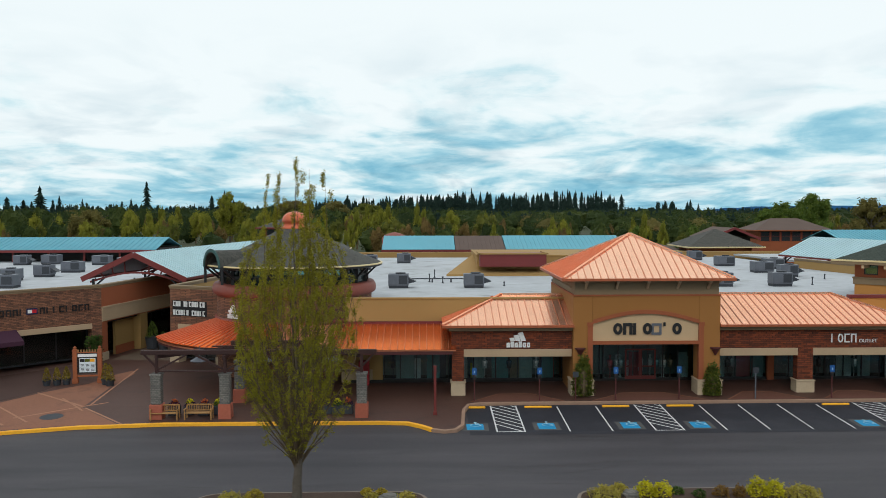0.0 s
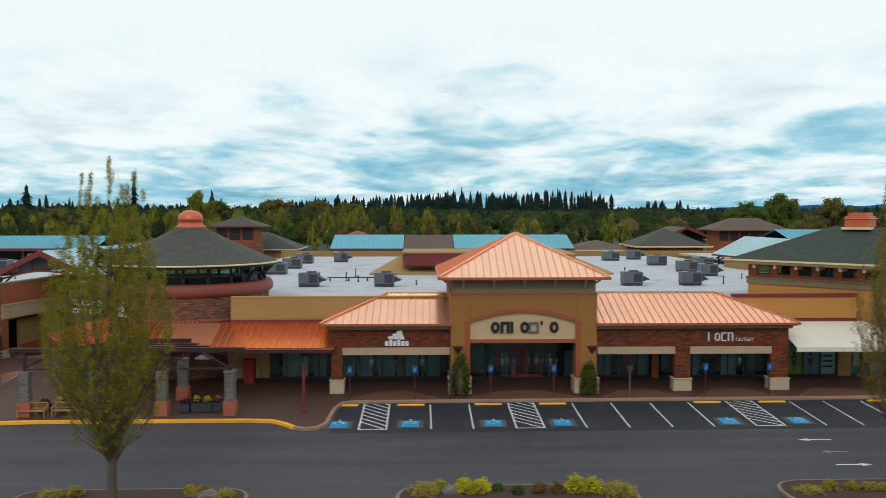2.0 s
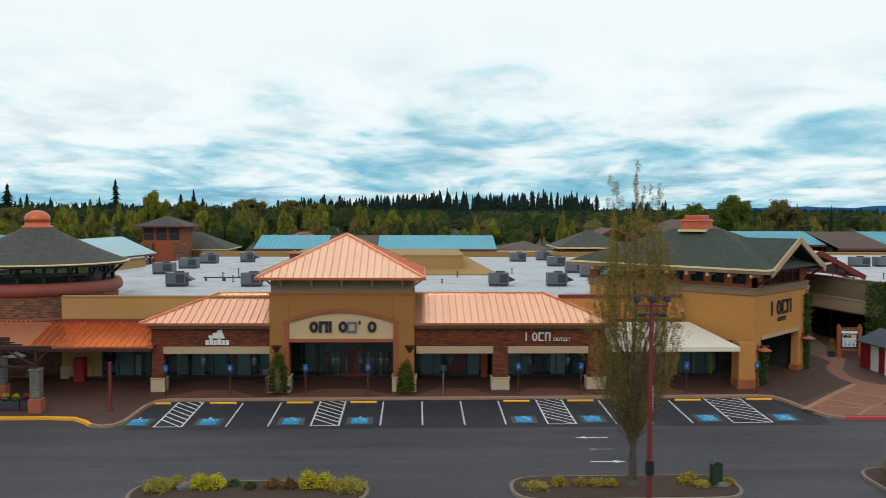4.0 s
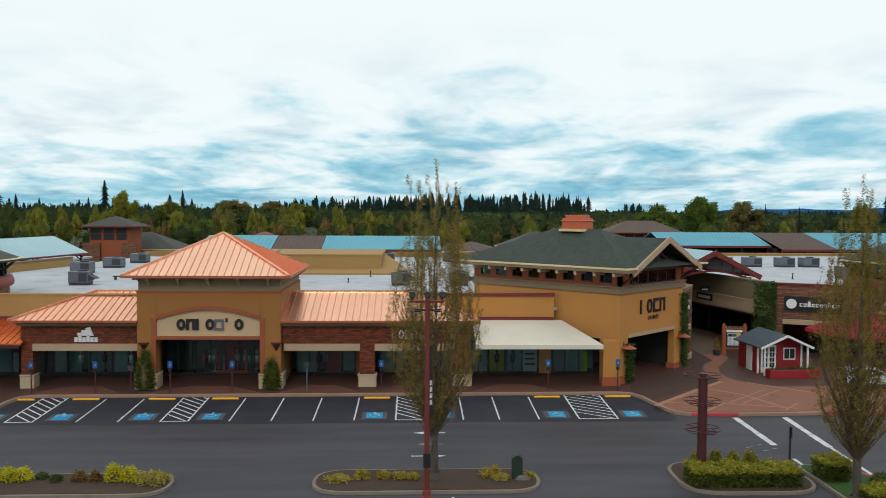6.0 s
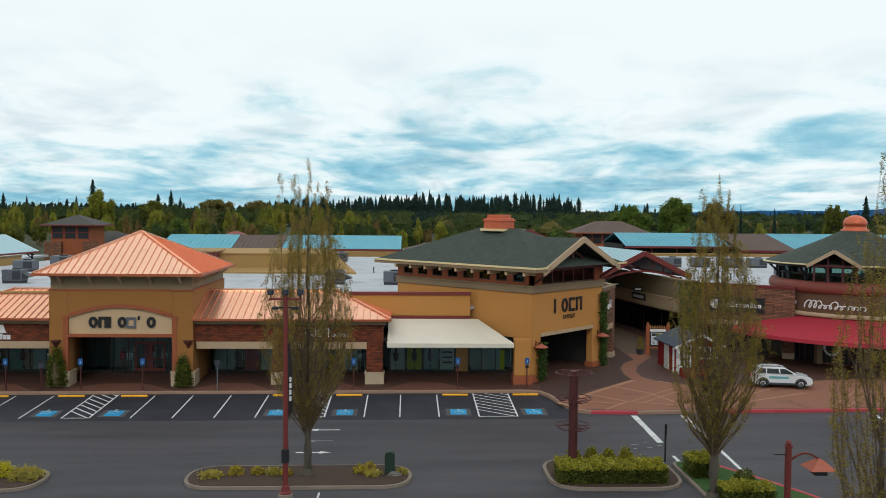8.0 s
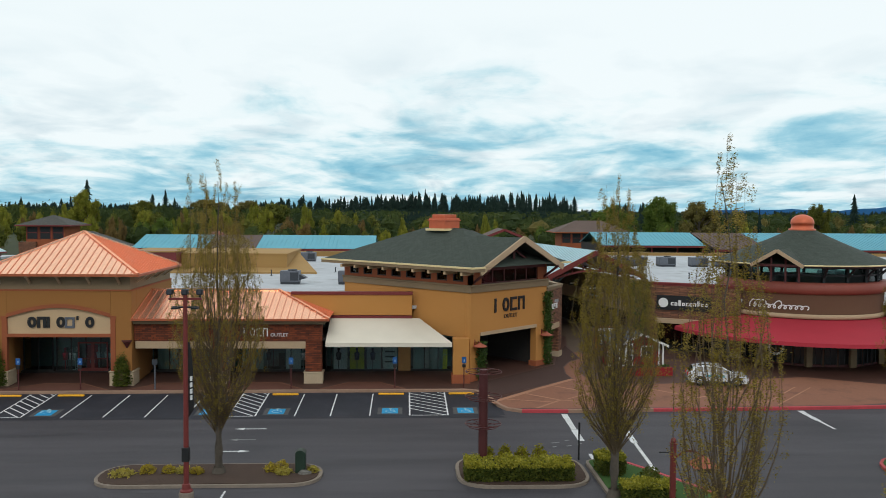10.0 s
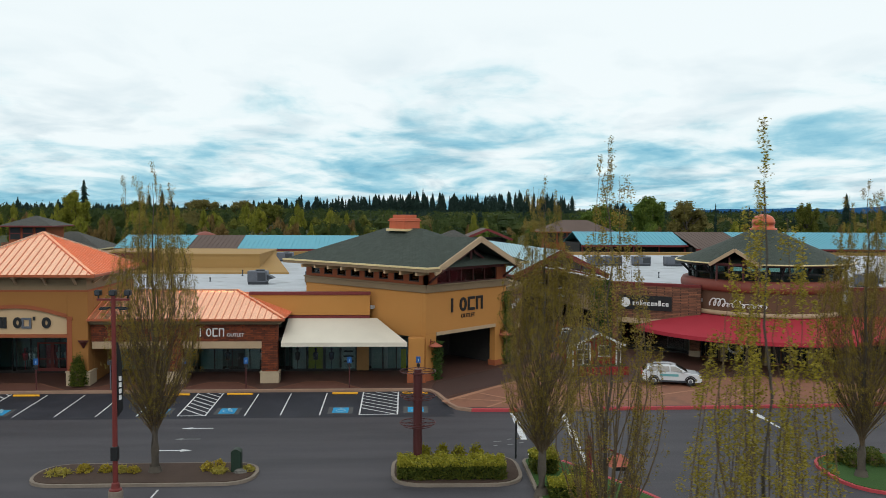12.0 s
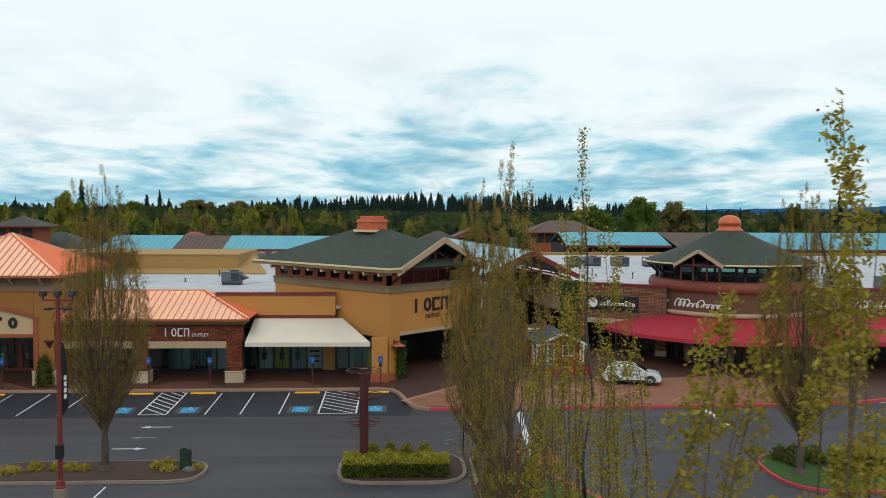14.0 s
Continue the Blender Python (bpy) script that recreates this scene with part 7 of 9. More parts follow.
sign("short_wall_sign", "pale block sign on short stone wall", [2, 1, 3, 0], 0.6, 3.3, 5.3, 5.75, KMX, SIGN_WHITE, 0.25, 0.2)


# small signs on the olive wall of the east side street
OW = pose(68.4, 76.3, 0, 0, 0, math.degrees(math.atan2(114 - 76.3, 61.2 - 68.4)))
st = base("street_sign_board", "dark flat board with pale bars on olive wall", "shop sign")
part("board", boxes((10.5, 13.7, 0.05, 0.14, 4.45, 5.15), m=OW), SIGN_BLACK, st)
parts("text_bar", [(10.9 + 0.42 * i, 11.2 + 0.42 * i, 0.14, 0.155, 4.65, 4.95) for i in range(6)], SIGN_WHITE, st, m=OW, bevel=0)
for d, zz in ((10.9, 5.45), (16.4, 5.55), (21.5, 5.5)):
    st = base("hanging_sign", "small dark hanging sign on a steel bracket", "shop sign", "hanging signs")
    part("bracket", boxes((d, d + 0.05, 0.02, 1.3, zz + 0.5, zz + 0.55), m=OW), DARKSTEEL, st)
    part("board", boxes((d, d + 0.06, 0.25, 1.25, zz, zz + 0.45), m=OW), SIGN_BLACK, st)
    part("text_bar", boxes((d - 0.012, d - 0.002, 0.4, 1.1, zz + 0.16, zz + 0.3), m=OW), SIGN_WHITE, st)


def script_sign(place, n, label, w=0.45, h=0.46):
    """A flowing sign drawn as a wavy white stroke."""
    th = base("script_sign", label, "shop sign")
    bm = bmesh.new()
    prev = None
    for i in range(n * 12 + 1):
        t = i / 12
        tall = 1.45 if int(t) in (0, 1, 2, 5) else 0.7
        zz = h * tall * 0.5 * (1 - math.cos(2 * math.pi * t))
        x = t * w - 0.2 * math.sin(2 * math.pi * t) + 0.3 * zz
        p = place(x, zz)
        if prev is not None:
            beam(bm, prev, p, 0.085, 0.085)
        prev = p
    part("stroke", bm, SIGN_WHITE, th)
    return th


def on_drum(x, zz):
    a = radians(209.5) + x / 7.05
    return Vector((82.65 + 7.08 * math.cos(a), 75.0 + 7.08 * math.sin(a), 5.55 + zz))


script_sign(on_drum, 11, "white flowing script sign on brown rotunda")
script_sign(lambda x, zz: Vector((92.1 + x, 69.52, 5.5 + zz)), 10, "white flowing script sign on brown shop wing")


# pergola on stone pillars
UMBER = mat("dark_umber_steel", (0.042, 0.017, 0.015), 0.5, metal=0.2, grain=0.12, scale=6, bump=0.05)
pg = base("pergola", "dark brown steel pergola on grey stone pillars", "pergola")
PX, PY = (-13.9, -9.4, -4.9, -0.4), (56.9, 60.9)
POSTS = [(x, 56.9) for x in PX] + [(-9.3, 60.9), (-4.6, 60.9)]
for x, y in POSTS:
    g0 = walk_z(y)
    pl = part("pillar", boxes((x - 0.33, x + 0.33, y - 0.33, y + 0.33, g0 + 0.95, g0 + 2.85), bevel=0.03), GREYSTONE, pg, "grey stone pillar")
    part("base", boxes((x - 0.42, x + 0.42, y - 0.42, y + 0.42, g0 - 0.05, g0 + 0.95), bevel=0.03), TERRA, pl, "terracotta coloured base")
    part("cap", boxes((x - 0.38, x + 0.38, y - 0.38, y + 0.38, g0 + 2.85, g0 + 2.97), bevel=0.02), GREYSTONE, pl)
    part("post", boxes((x - 0.09, x + 0.09, y - 0.09, y + 0.09, g0 + 2.95, 4.62)), UMBER, pg)
for y, x0, x1 in ((56.9, -14.9, 0.6), (60.9, -9.9, -4.0)):
    part("beam", boxes((x0, x1, y - 0.12, y + 0.12, 4.55, 4.85), bevel=0.02), UMBER, pg)
    part("tie", boxes((x0 + 1, x1 - 1, y - 0.05, y + 0.05, 3.38, 3.5)), UMBER, pg)
for p, q in (((-13.9, 56.9), (-9.3, 60.9)), ((-0.4, 56.9), (-4.6, 60.9)), ((-9.35, 56.3), (-9.35, 61.4)), ((-4.75, 56.3), (-4.75, 61.4))):
    part("cross_beam", beam(bmesh.new(), (*p, 4.42), (*q, 4.42), 0.2, 0.24), UMBER, pg)
for x in PX:
    for y in (56.9,):
        bm = bmesh.new()
        for s in (-1, 1):
            if PX[0] - 0.9 < x + s * 1.2 < PX[-1] + 0.9:
                beam(bm, (x, y, 3.5), (x + s * 2.0, y, 4.55), 0.1, 0.12)
            else:
                beam(bm, (x, y, 3.7), (x + s * 0.8, y, 4.55), 0.1, 0.12)
        part("brace", bm, UMBER, pg)
for i in range(3):
    part("purlin", boxes((-13.0 + i, -1.2 - i, 57.9 + i, 57.98 + i, 4.56, 4.66)), UMBER, pg)
for x in (-11.6, -7.1, -2.6):
    bm = bmesh.new()
    lathe(bm, x, 58.9, [(0.05, 4.0), (0.06, 3.9), (0.62, 3.6), (0.6, 3.55), (0.0, 3.6)], 20)
    tube(bm, (x, 58.9, 4.0), (x, 58.9, 4.56), 0.02, n=6)
    single("pendant_lamp", bm, GREYMETAL, "grey cone pendant lamp under the pergola", "lamp", "pergola lamps")


def bench(x, y, r):
    th = base("bench", "teak slatted bench facing the road", "bench", "plaza benches", at=pose(x, y, walk_z(y), 0, 0, r))
    for i in range(5):
        part("seat_slat", boxes((-0.85, 0.85, -0.25 + 0.11 * i, -0.16 + 0.11 * i, 0.42, 0.46), bevel=0.008), WOOD, th)
    part("top_rail", boxes((-0.9, 0.9, 0.3, 0.37, 0.86, 0.95), bevel=0.015), WOOD, th)
    part("low_rail", boxes((-0.85, 0.85, 0.3, 0.36, 0.5, 0.56)), WOOD, th)
    for i in range(15):
        x0 = -0.8 + 1.6 * i / 14
        part("back_slat", boxes((x0 - 0.02, x0 + 0.02, 0.315, 0.345, 0.56, 0.86)), WOOD, th)
    for s in (-1, 1):
        for yy in (-0.28, 0.3):
            part("leg", boxes((s * 0.86 - 0.04, s * 0.86 + 0.04, yy, yy + 0.07, 0, 0.66 if yy < 0 else 0.95)), WOOD, th)
        part("arm", boxes((s * 0.87 - 0.05, s * 0.87 + 0.05, -0.32, 0.34, 0.66, 0.71), bevel=0.012), WOOD, th)
    return th


bench(-13.3, 56.55, 0)
bench(-11.1, 56.6, 0)


def planter(x, y, w, h, leafmat, fl, label, round_=True, plant_h=0.5, group="planters"):
    g0 = walk_z(y)
    th = base("planter", label, "planter", group, at=pose(x, y, g0))
    bm = bmesh.new()
    if round_:
        lathe(bm, 0, 0, [(0, 0), (w * 0.4, 0), (w * 0.5, h * 0.85), (w * 0.53, h), (w * 0.47, h), (w * 0.45, h * 0.8), (0, h * 0.8)], 16)
    else:
        box(bm, -w / 2, w / 2, -w / 2, w / 2, 0, h, bevel=0.03)
    part("pot", bm, DARKGREY, th, "dark wooden tub" if round_ else "dark box")
    rs = np.random.RandomState(int(abs(x) * 100))
    n = 420
    u = rs.normal(size=(n, 3))
    u /= np.linalg.norm(u, axis=1, keepdims=True)
    if plant_h > 0.7:
        tt = rs.uniform(size=n)
        r = w * 0.55 * (1 - tt) ** 0.5 * (0.5 + 0.5 * rs.uniform(size=n) ** 0.5)
        a = rs.uniform(0, 6.283, n)
        c = np.stack((r * np.cos(a), r * np.sin(a), h * 0.85 + plant_h * tt), axis=1)
    else:
        c = u * np.array([w * 0.55, w * 0.55, plant_h]) * rs.uniform(0.6, 1.05, (n, 1))
        c[:, 2] = np.abs(c[:, 2]) + h * 0.85
    me = leaf_mesh("foliage", cards(rs, c, 0.08))
    me.materials.append(leafmat)
    new("foliage", me).parent = th
    if fl:
        c2 = c[: n // 2] * np.array([0.7, 0.7, 1.0]) + np.array([0, 0, 0.14])
        me = leaf_mesh("flowers", cards(rs, c2, 0.07))
        me.materials.append(fl)
        new("flowers", me).parent = th


for x, y in ((-25.3, 66.5), (-24.6, 66.7), (-23.95, 66.9)):
    planter(x, y, 0.62, 0.45, L_SPRING, None, "dark tub with a clipped conical shrub", plant_h=1.0)
for x, y in ((-20.9, 66.8), (-20.4, 66.3), (62.5, 74.2)):
    planter(x, y, 0.68, 0.48, L_SPRING, None, "dark tub with a clipped conical shrub", plant_h=1.25)
for x, y in ((-13.0, 57.7), (-12.0, 57.8), (-11.0, 57.7), (-10.1, 57.8), (-3.6, 57.6), (-2.8, 57.7), (-2.1, 57.6), (-1.4, 57.7)):
    planter(x, y, 0.7, 0.6, L_DARK if int(x * 10) % 2 else L_PURPLE, L_FLOWER if int(x) % 2 else L_YELLOW, "dark pot with orange flowers and dark foliage", False, 0.42)
planter(-21.9, 81.5, 1.3, 1.1, L_OAK, None, "large dark pot with a leafy green shrub", True, 1.6)
planter(-20.6, 80.5, 0.9, 0.9, L_DARK, None, "dark pot with a dark shrub", True, 1.0)


def directory(x, y, r, label):
    g0 = walk_z(y)
    th = base("directory_sign", label, "directory sign", "directory signs", at=pose(x, y, g0, 0, 0, r))
    for s in (-1, 1):
        p = part("post", boxes((s * 0.92 - 0.16, s * 0.92 + 0.16, -0.16, 0.16, 0.0, 2.55), (s * 0.92 - 0.21, s * 0.92 + 0.21, -0.21, 0.21, 0.0, 0.35), bevel=0.015), CEDAR, th)
        bm = bmesh.new()
        lathe(bm, s * 0.92, 0, [(0.2, 2.55), (0.2, 2.62), (0.1, 2.68), (0.13, 2.8), (0.0, 2.92)], 12)
        part("finial", bm, CEDAR, p)
    part("panel", boxes((-0.76, 0.76, -0.06, 0.06, 0.75, 2.35)), SIGN_BLACK, th, "dark sign panel")
    part("map_sheet", boxes((-0.6, 0.6, -0.085, -0.061, 0.85, 1.95)), mat("map_sheet", (0.62, 0.68, 0.72), 0.5, grain=0.1, scale=5) if "map_sheet" not in bpy.data.materials else bpy.data.materials["map_sheet"], th, "pale printed map sheet")
    for i, (a, b, m_) in enumerate(((-0.55, -0.2, SIGN_BLACK), (-0.18, 0.18, L_HEDGE), (0.2, 0.55, YELLOW))):
        part("picture", boxes((a, b, -0.092, -0.086, 1.66, 1.9)), m_, th)
    for i in range(3):
        for k in range(6):
            part("text_bar", boxes((-0.5 + 0.38 * i, -0.24 + 0.38 * i, -0.092, -0.086, 0.95 + 0.1 * k, 0.985 + 0.1 * k)), DARKGREY, th)
    part("header", boxes((-0.7, 0.7, -0.09, -0.061, 2.05, 2.28)), SIGN_WHITE, th, "white header strip")
    for i in range(7):
        part("lattice", boxes((-0.72 + 0.21 * i, -0.64 + 0.21 * i, -0.05, 0.05, 2.4, 2.6), m=None), WOOD, th)
    part("top_rail", boxes((-0.78, 0.78, -0.08, 0.08, 2.35, 2.42)), CEDAR, th)
    part("low_rail", boxes((-0.78, 0.78, -0.08, 0.08, 0.5, 0.62)), CEDAR, th)


directory(-22.5, 67.4, 8, "cedar framed directory sign with map on the plaza")
directory(64.2, 74.5, -6, "cedar framed directory sign with map near the kiosk")


SIGNBLUE = mat("sign_blue", (0.010, 0.085, 0.28), 0.5, grain=0.1, scale=8, bump=0)


PALEBLUE = mat("pale_blue_ink", (0.25, 0.40, 0.55), 0.5, grain=0.1, scale=8, bump=0)


def sign_post(x, y, label, blue=True, h=2.3, material=GREYMETAL):
    g0 = walk_z(y)
    th = base("sign_post", label, "parking sign", "parking signs", at=pose(x, y, g0))
    part("post", boxes((-0.04, 0.04, -0.04, 0.04, 0, h)), material, th)
    if blue:
        pl = part("plate", boxes((-0.17, 0.17, -0.07, -0.045, h - 0.42, h + 0.06), bevel=0.008), SIGNBLUE, th, "blue sign plate")
        part("symbol", boxes((-0.025, 0.05, -0.075, -0.071, h - 0.27, h - 0.12), (-0.05, 0.02, -0.075, -0.0712, h - 0.3, h - 0.275)), PALEBLUE, pl)
        part("plate", boxes((-0.13, 0.13, -0.09, 0.05, h - 0.74, h - 0.48), bevel=0.04), SIGN_BLACK, th, "small black box under the plate")
    else:
        part("plate", boxes((-0.2, 0.2, -0.07, -0.045, h - 0.35, h + 0.05), bevel=0.008), DARKGREY, th)


for x in STOPS:
    sign_post(x + 0.25, 60.4, "thin post with blue accessible parking sign", material=BROWNSTEEL)
sign_post(27.2, 60.4, "thin grey post with small dark plate", False, 2.2)
sign_post(14.4, 60.4, "thin post with small dark plate", False, 2.0, BROWNSTEEL)
sign_post(82.0, 58.0, "thin post with small dark plate by the red kerb", False, 2.4, DARKGREY)
bm = boxes((-0.09, 0.09, -0.09, 0.09, 0, 3.2), (-0.13, 0.13, -0.13, 0.13, 0, 0.25), (-0.12, 0.12, -0.12, 0.12, 3.2, 3.28), bevel=0.01)
single("steel_post", bm, REDSTEEL, "plain red brown steel post on the plaza", "post").matrix_basis = pose(4.45, 57.1, walk_z(57.1))
bm = boxes((-0.045, 0.045, -0.045, 0.045, 0, 2.1), (-0.2, 0.2, -0.06, -0.045, 1.5, 2.1))
single("steel_post", bm, DARKSTEEL, "short dark sign post seen from the side by the hedge", "post").matrix_basis = pose(55.4, 42.6, 0.15, 0, 0, 80)

# parking lot lamp with three heads
lp = base("parking_lamp", "tall dark red lamp pole with three floodlights and banner", "street lamp", at=pose(35.63, 35.9, 0))
part("footing", lathe(bmesh.new(), 0, 0, [(0.0, 0.0), (0.34, 0.0), (0.34, 0.72), (0.31, 0.76), (0.0, 0.76)], 20), KERB_GREY, lp, "round concrete footing")
part("flange", lathe(bmesh.new(), 0, 0, [(0.0, 0.76), (0.30, 0.76), (0.30, 0.82), (0.21, 0.88), (0.18, 1.1), (0.13, 1.14), (0.0, 1.14)], 16), REDSTEEL, lp, "flared red base cover")
bm = bmesh.new()
tube(bm, (0, 0, 1.1), (0, 0, 9.95), 0.13, 0.10, 10)
part("pole", bm, REDSTEEL, lp, smooth=False)
part("cross_arm", boxes((-0.75, 0.75, -0.05, 0.05, 9.72, 9.82)), REDSTEEL, lp)
part("lower_arm", boxes((-0.6, 0.6, -0.05, 0.05, 9.35, 9.42), (-0.6, -0.3, -0.18, 0.18, 9.3, 9.38), (0.3, 0.6, -0.18, 0.18, 9.3, 9.38)), DARKSTEEL, lp)
for x in (-0.68, 0.0, 0.68):
    f = part("floodlight", boxes((x - 0.14, x + 0.14, -0.2, 0.16, 9.96, 10.22), bevel=0.04), DARKSTEEL, lp)
    part("bracket", boxes((x - 0.03, x + 0.03, -0.03, 0.03, 9.82, 9.96)), DARKSTEEL, f)
    part("lens", boxes((x - 0.11, x + 0.11, -0.215, -0.202, 10.0, 10.18)), DARKGREY, f)
part("panel_box", boxes((-0.17, 0.17, -0.19, 0.1, 2.2, 2.85), bevel=0.02), SIGN_BLACK, lp, "small black notice on the pole")
bm = bmesh.new()
out = [(0.16, 7.75), (0.24, 7.7), (0.36, 7.3), (0.45, 6.6), (0.5, 5.6), (0.5, 4.5), (0.16, 4.2)]
vs = [bm.verts.new((x, y, zz)) for y in (-0.015, 0.015) for x, zz in out]
k = len(out)
bm.faces.new(vs[:k])
bm.faces.new(vs[k:][::-1])
for i in range(k):
    bm.faces.new((vs[i], vs[(i + 1) % k], vs[k + (i + 1) % k], vs[k + i]))
bn = part("banner", bm, SIGN_BLACK, lp, "black feather banner with pale bars")
bn.matrix_basis = pose(0, 0, 0, 0, 0, 60)
for i in range(4):
    part("text_bar", boxes((0.25, 0.4, -0.03, -0.016, 5.0 + 0.3 * i, 5.22 + 0.3 * i)), SIGN_WHITE, bn)

# post with ring frames
rp = base("ring_post", "thick maroon steel post with wire ring frames in the hedge", "post", at=pose(49.9, 40.6, 0.15))
bm = bmesh.new()
lathe(bm, 0, 0, [(0.24, 0), (0.24, 5.1), (0.27, 5.12), (0.27, 5.2), (0.2, 5.22), (0.2, 5.4), (0.0, 5.42)], 16)
part("post", bm, BROWNSTEEL, rp, smooth=False)
for zz, rr in ((5.3, 0.95), (4.0, 0.95), (3.85, 0.75), (2.55, 0.95), (2.4, 0.75)):
    bm = bmesh.new()
    pts = [(rr * math.cos(t), rr * math.sin(t), zz) for t in [2 * math.pi * i / 24 for i in range(25)]]
    for a, b in zip(pts, pts[1:]):
        beam(bm, a, b, 0.035, 0.035)
    for i in range(6):
        t = math.pi * i / 3
        beam(bm, (0.22 * math.cos(t), 0.22 * math.sin(t), zz - 0.05), (rr * math.cos(t), rr * math.sin(t), zz), 0.03, 0.03)
    part("ring_frame", bm, BROWNSTEEL, rp, "thin wire ring")

# lamp with a square shade on a curved arm
ln = base("lantern_post", "rust coloured lantern post with square tin shade", "street lamp", at=pose(57.0, 30.9, 0.1))
part("post", boxes((-0.1, 0.1, -0.1, 0.1, 0, 4.1), (-0.15, 0.15, -0.15, 0.15, 0, 0.5), (-0.13, 0.13, -0.13, 0.13, 4.1, 4.16)), REDSTEEL, ln)
bm = bmesh.new()
lathe(bm, 0, 0, [(0.09, 4.16), (0.12, 4.25), (0.08, 4.36), (0.0, 4.4)], 12)
part("finial", bm, REDSTEEL, ln)
bm = bmesh.new()
pts = [(0.1 + 1.2 * t, 0, 3.55 + 0.28 * math.sin(math.pi * t)) for t in [i / 8 for i in range(9)]]
for a, b in zip(pts, pts[1:]):
    beam(bm, a, b, 0.06, 0.08)
part("arm", bm, REDSTEEL, ln)
bm = bmesh.new()
vs = [bm.verts.new(p) for p in ((0.75, -0.55, 3.2), (1.85, -0.55, 3.2), (1.85, 0.55, 3.2), (0.75, 0.55, 3.2), (1.2, -0.1, 3.58), (1.4, -0.1, 3.58), (1.4, 0.1, 3.58), (1.2, 0.1, 3.58))]
for f in ((0, 1, 5, 4), (1, 2, 6, 5), (2, 3, 7, 6), (3, 0, 4, 7), (4, 5, 6, 7), (3, 2, 1, 0)):
    bm.faces.new([vs[i] for i in f])
part("shade", bm, TERRA, ln, "rust red square tin shade")
part("lantern", boxes((1.05, 1.55, -0.25, 0.25, 2.95, 3.19)), DARKSTEEL, ln)
for zz, s in ((3.75, -1), (1.2, -1), (1.2, 1)):
    part("banner_arm", boxes((min(0, s * 0.6), max(0, s * 0.6), -0.02, 0.02, zz, zz + 0.04)), DARKSTEEL, ln)


def wall_lamp(x, y, z_, r):
    th = base("wall_lamp", "small rust tin wall lamp on a bracket", "wall lamp", "wall lamps", at=pose(x, y, z_, 0, 0, r))
    part("bracket", boxes((-0.04, 0.04, -0.5, 0.0, 0.3, 0.36), (-0.05, 0.05, -0.03, 0.0, 0.0, 0.5)), REDSTEEL, th)
    bm = bmesh.new()
    lathe(bm, 0, -0.55, [(0.04, 0.34), (0.06, 0.28), (0.55, 0.05), (0.53, 0.0), (0.0, 0.06)], 14)
    part("shade", bm, TERRA, th)


for p in ((0.55, 0.0), (9.3, 0.0)):
    v = LM @ Vector((p[0], p[1], 0))
    wall_lamp(v.x, v.y, 3.3, 45)

# dark green bin on the island
bn = base("litter_bin", "dark green box litter bin on the island", "litter bin", at=pose(40.35, 40.7, 0.17))
part("body", boxes((-0.26, 0.26, -0.26, 0.26, 0, 1.05), bevel=0.03), mat("bin_green", (0.012, 0.03, 0.018), 0.5, grain=0.1, scale=6), bn)
bm = bmesh.new()
pts = [(-0.28 + 0.56 * i / 8, 1.05 + 0.16 * math.sin(math.pi * i / 8)) for i in range(9)]
vs = [bm.verts.new((x, y, zz)) for y in (-0.28, 0.28) for x, zz in pts]
for i in range(8):
    bm.faces.new((vs[i], vs[i + 1], vs[10 + i], vs[9 + i]))
bm.faces.new(vs[:9])
bm.faces.new(vs[9:][::-1])
part("lid", bm, bpy.data.materials["bin_green"], bn)

# red kiosk
BARN = mat("barn_red", (0.26, 0.012, 0.015), 0.65, grain=0.15, scale=8, big=0.15, bigscale=0.8)
KROOF = mat("blue_grey_shingle", (0.055, 0.07, 0.09), 0.9, grain=0.25, scale=8, big=0.15, bigscale=0.8, bump=0.4)
WTRIM = mat("white_timber", (0.68, 0.68, 0.66), 0.6, grain=0.08, scale=8, big=0.08, bigscale=0.8)
kz = walk_z(66)
ks = base("kiosk", "small barn-red timber kiosk with white trim and porch", "kiosk", at=pose(65.05, 66.6, kz, 0, 0, 4) @ Matrix.Diagonal((0.98, 1, 1.16, 1)))
part("wall", boxes((-1.9, 1.9, 0, 3.6, 0, 2.05), bevel=0.01), BARN, ks)
for i in range(14):
    part("batten", boxes((-1.88 + 0.28 * i, -1.84 + 0.28 * i, -0.02, 0.0, 0.05, 2.05)), BARN, ks)
bm = bmesh.new()
vs = [bm.verts.new(p) for p in ((-1.9, 0.0, 2.05), (1.9, 0.0, 2.05), (0, 0.0, 2.72), (-1.9, 3.6, 2.05), (1.9, 3.6, 2.05), (0, 3.6, 2.72))]
for f in ((0, 1, 2), (5, 4, 3), (0, 2, 5, 3), (1, 4, 5, 2)):
    bm.faces.new([vs[i] for i in f])
part("gable", bm, BARN, ks)
for s in (-1, 1):
    part("roof", slab(bmesh.new(), [(s * 2.25, -1.25, 1.98), (0, -1.25, 2.86), (0, 3.85, 2.86), (s * 2.25, 3.85, 1.98)], 0.09), KROOF, ks, "blue-grey shingle roof slope")
    part("barge_board", beam(bmesh.new(), (s * 2.28, -1.28, 1.9), (0, -1.28, 2.78), 0.05, 0.16), WTRIM, ks)
    part("porch_post", boxes((s * 1.85 - 0.06, s * 1.85 + 0.06, -1.15, -1.03, 0, 1.98)), WTRIM, ks)
    part("corner_board", boxes((s * 1.9 - 0.07, s * 1.9 + 0.07, -0.03, 0.06, 0, 2.05)), WTRIM, ks)
dr = part("door", boxes((-1.65, -0.35, -0.05, 0.0, 0.05, 1.98)), WTRIM, ks, "white glazed double door")
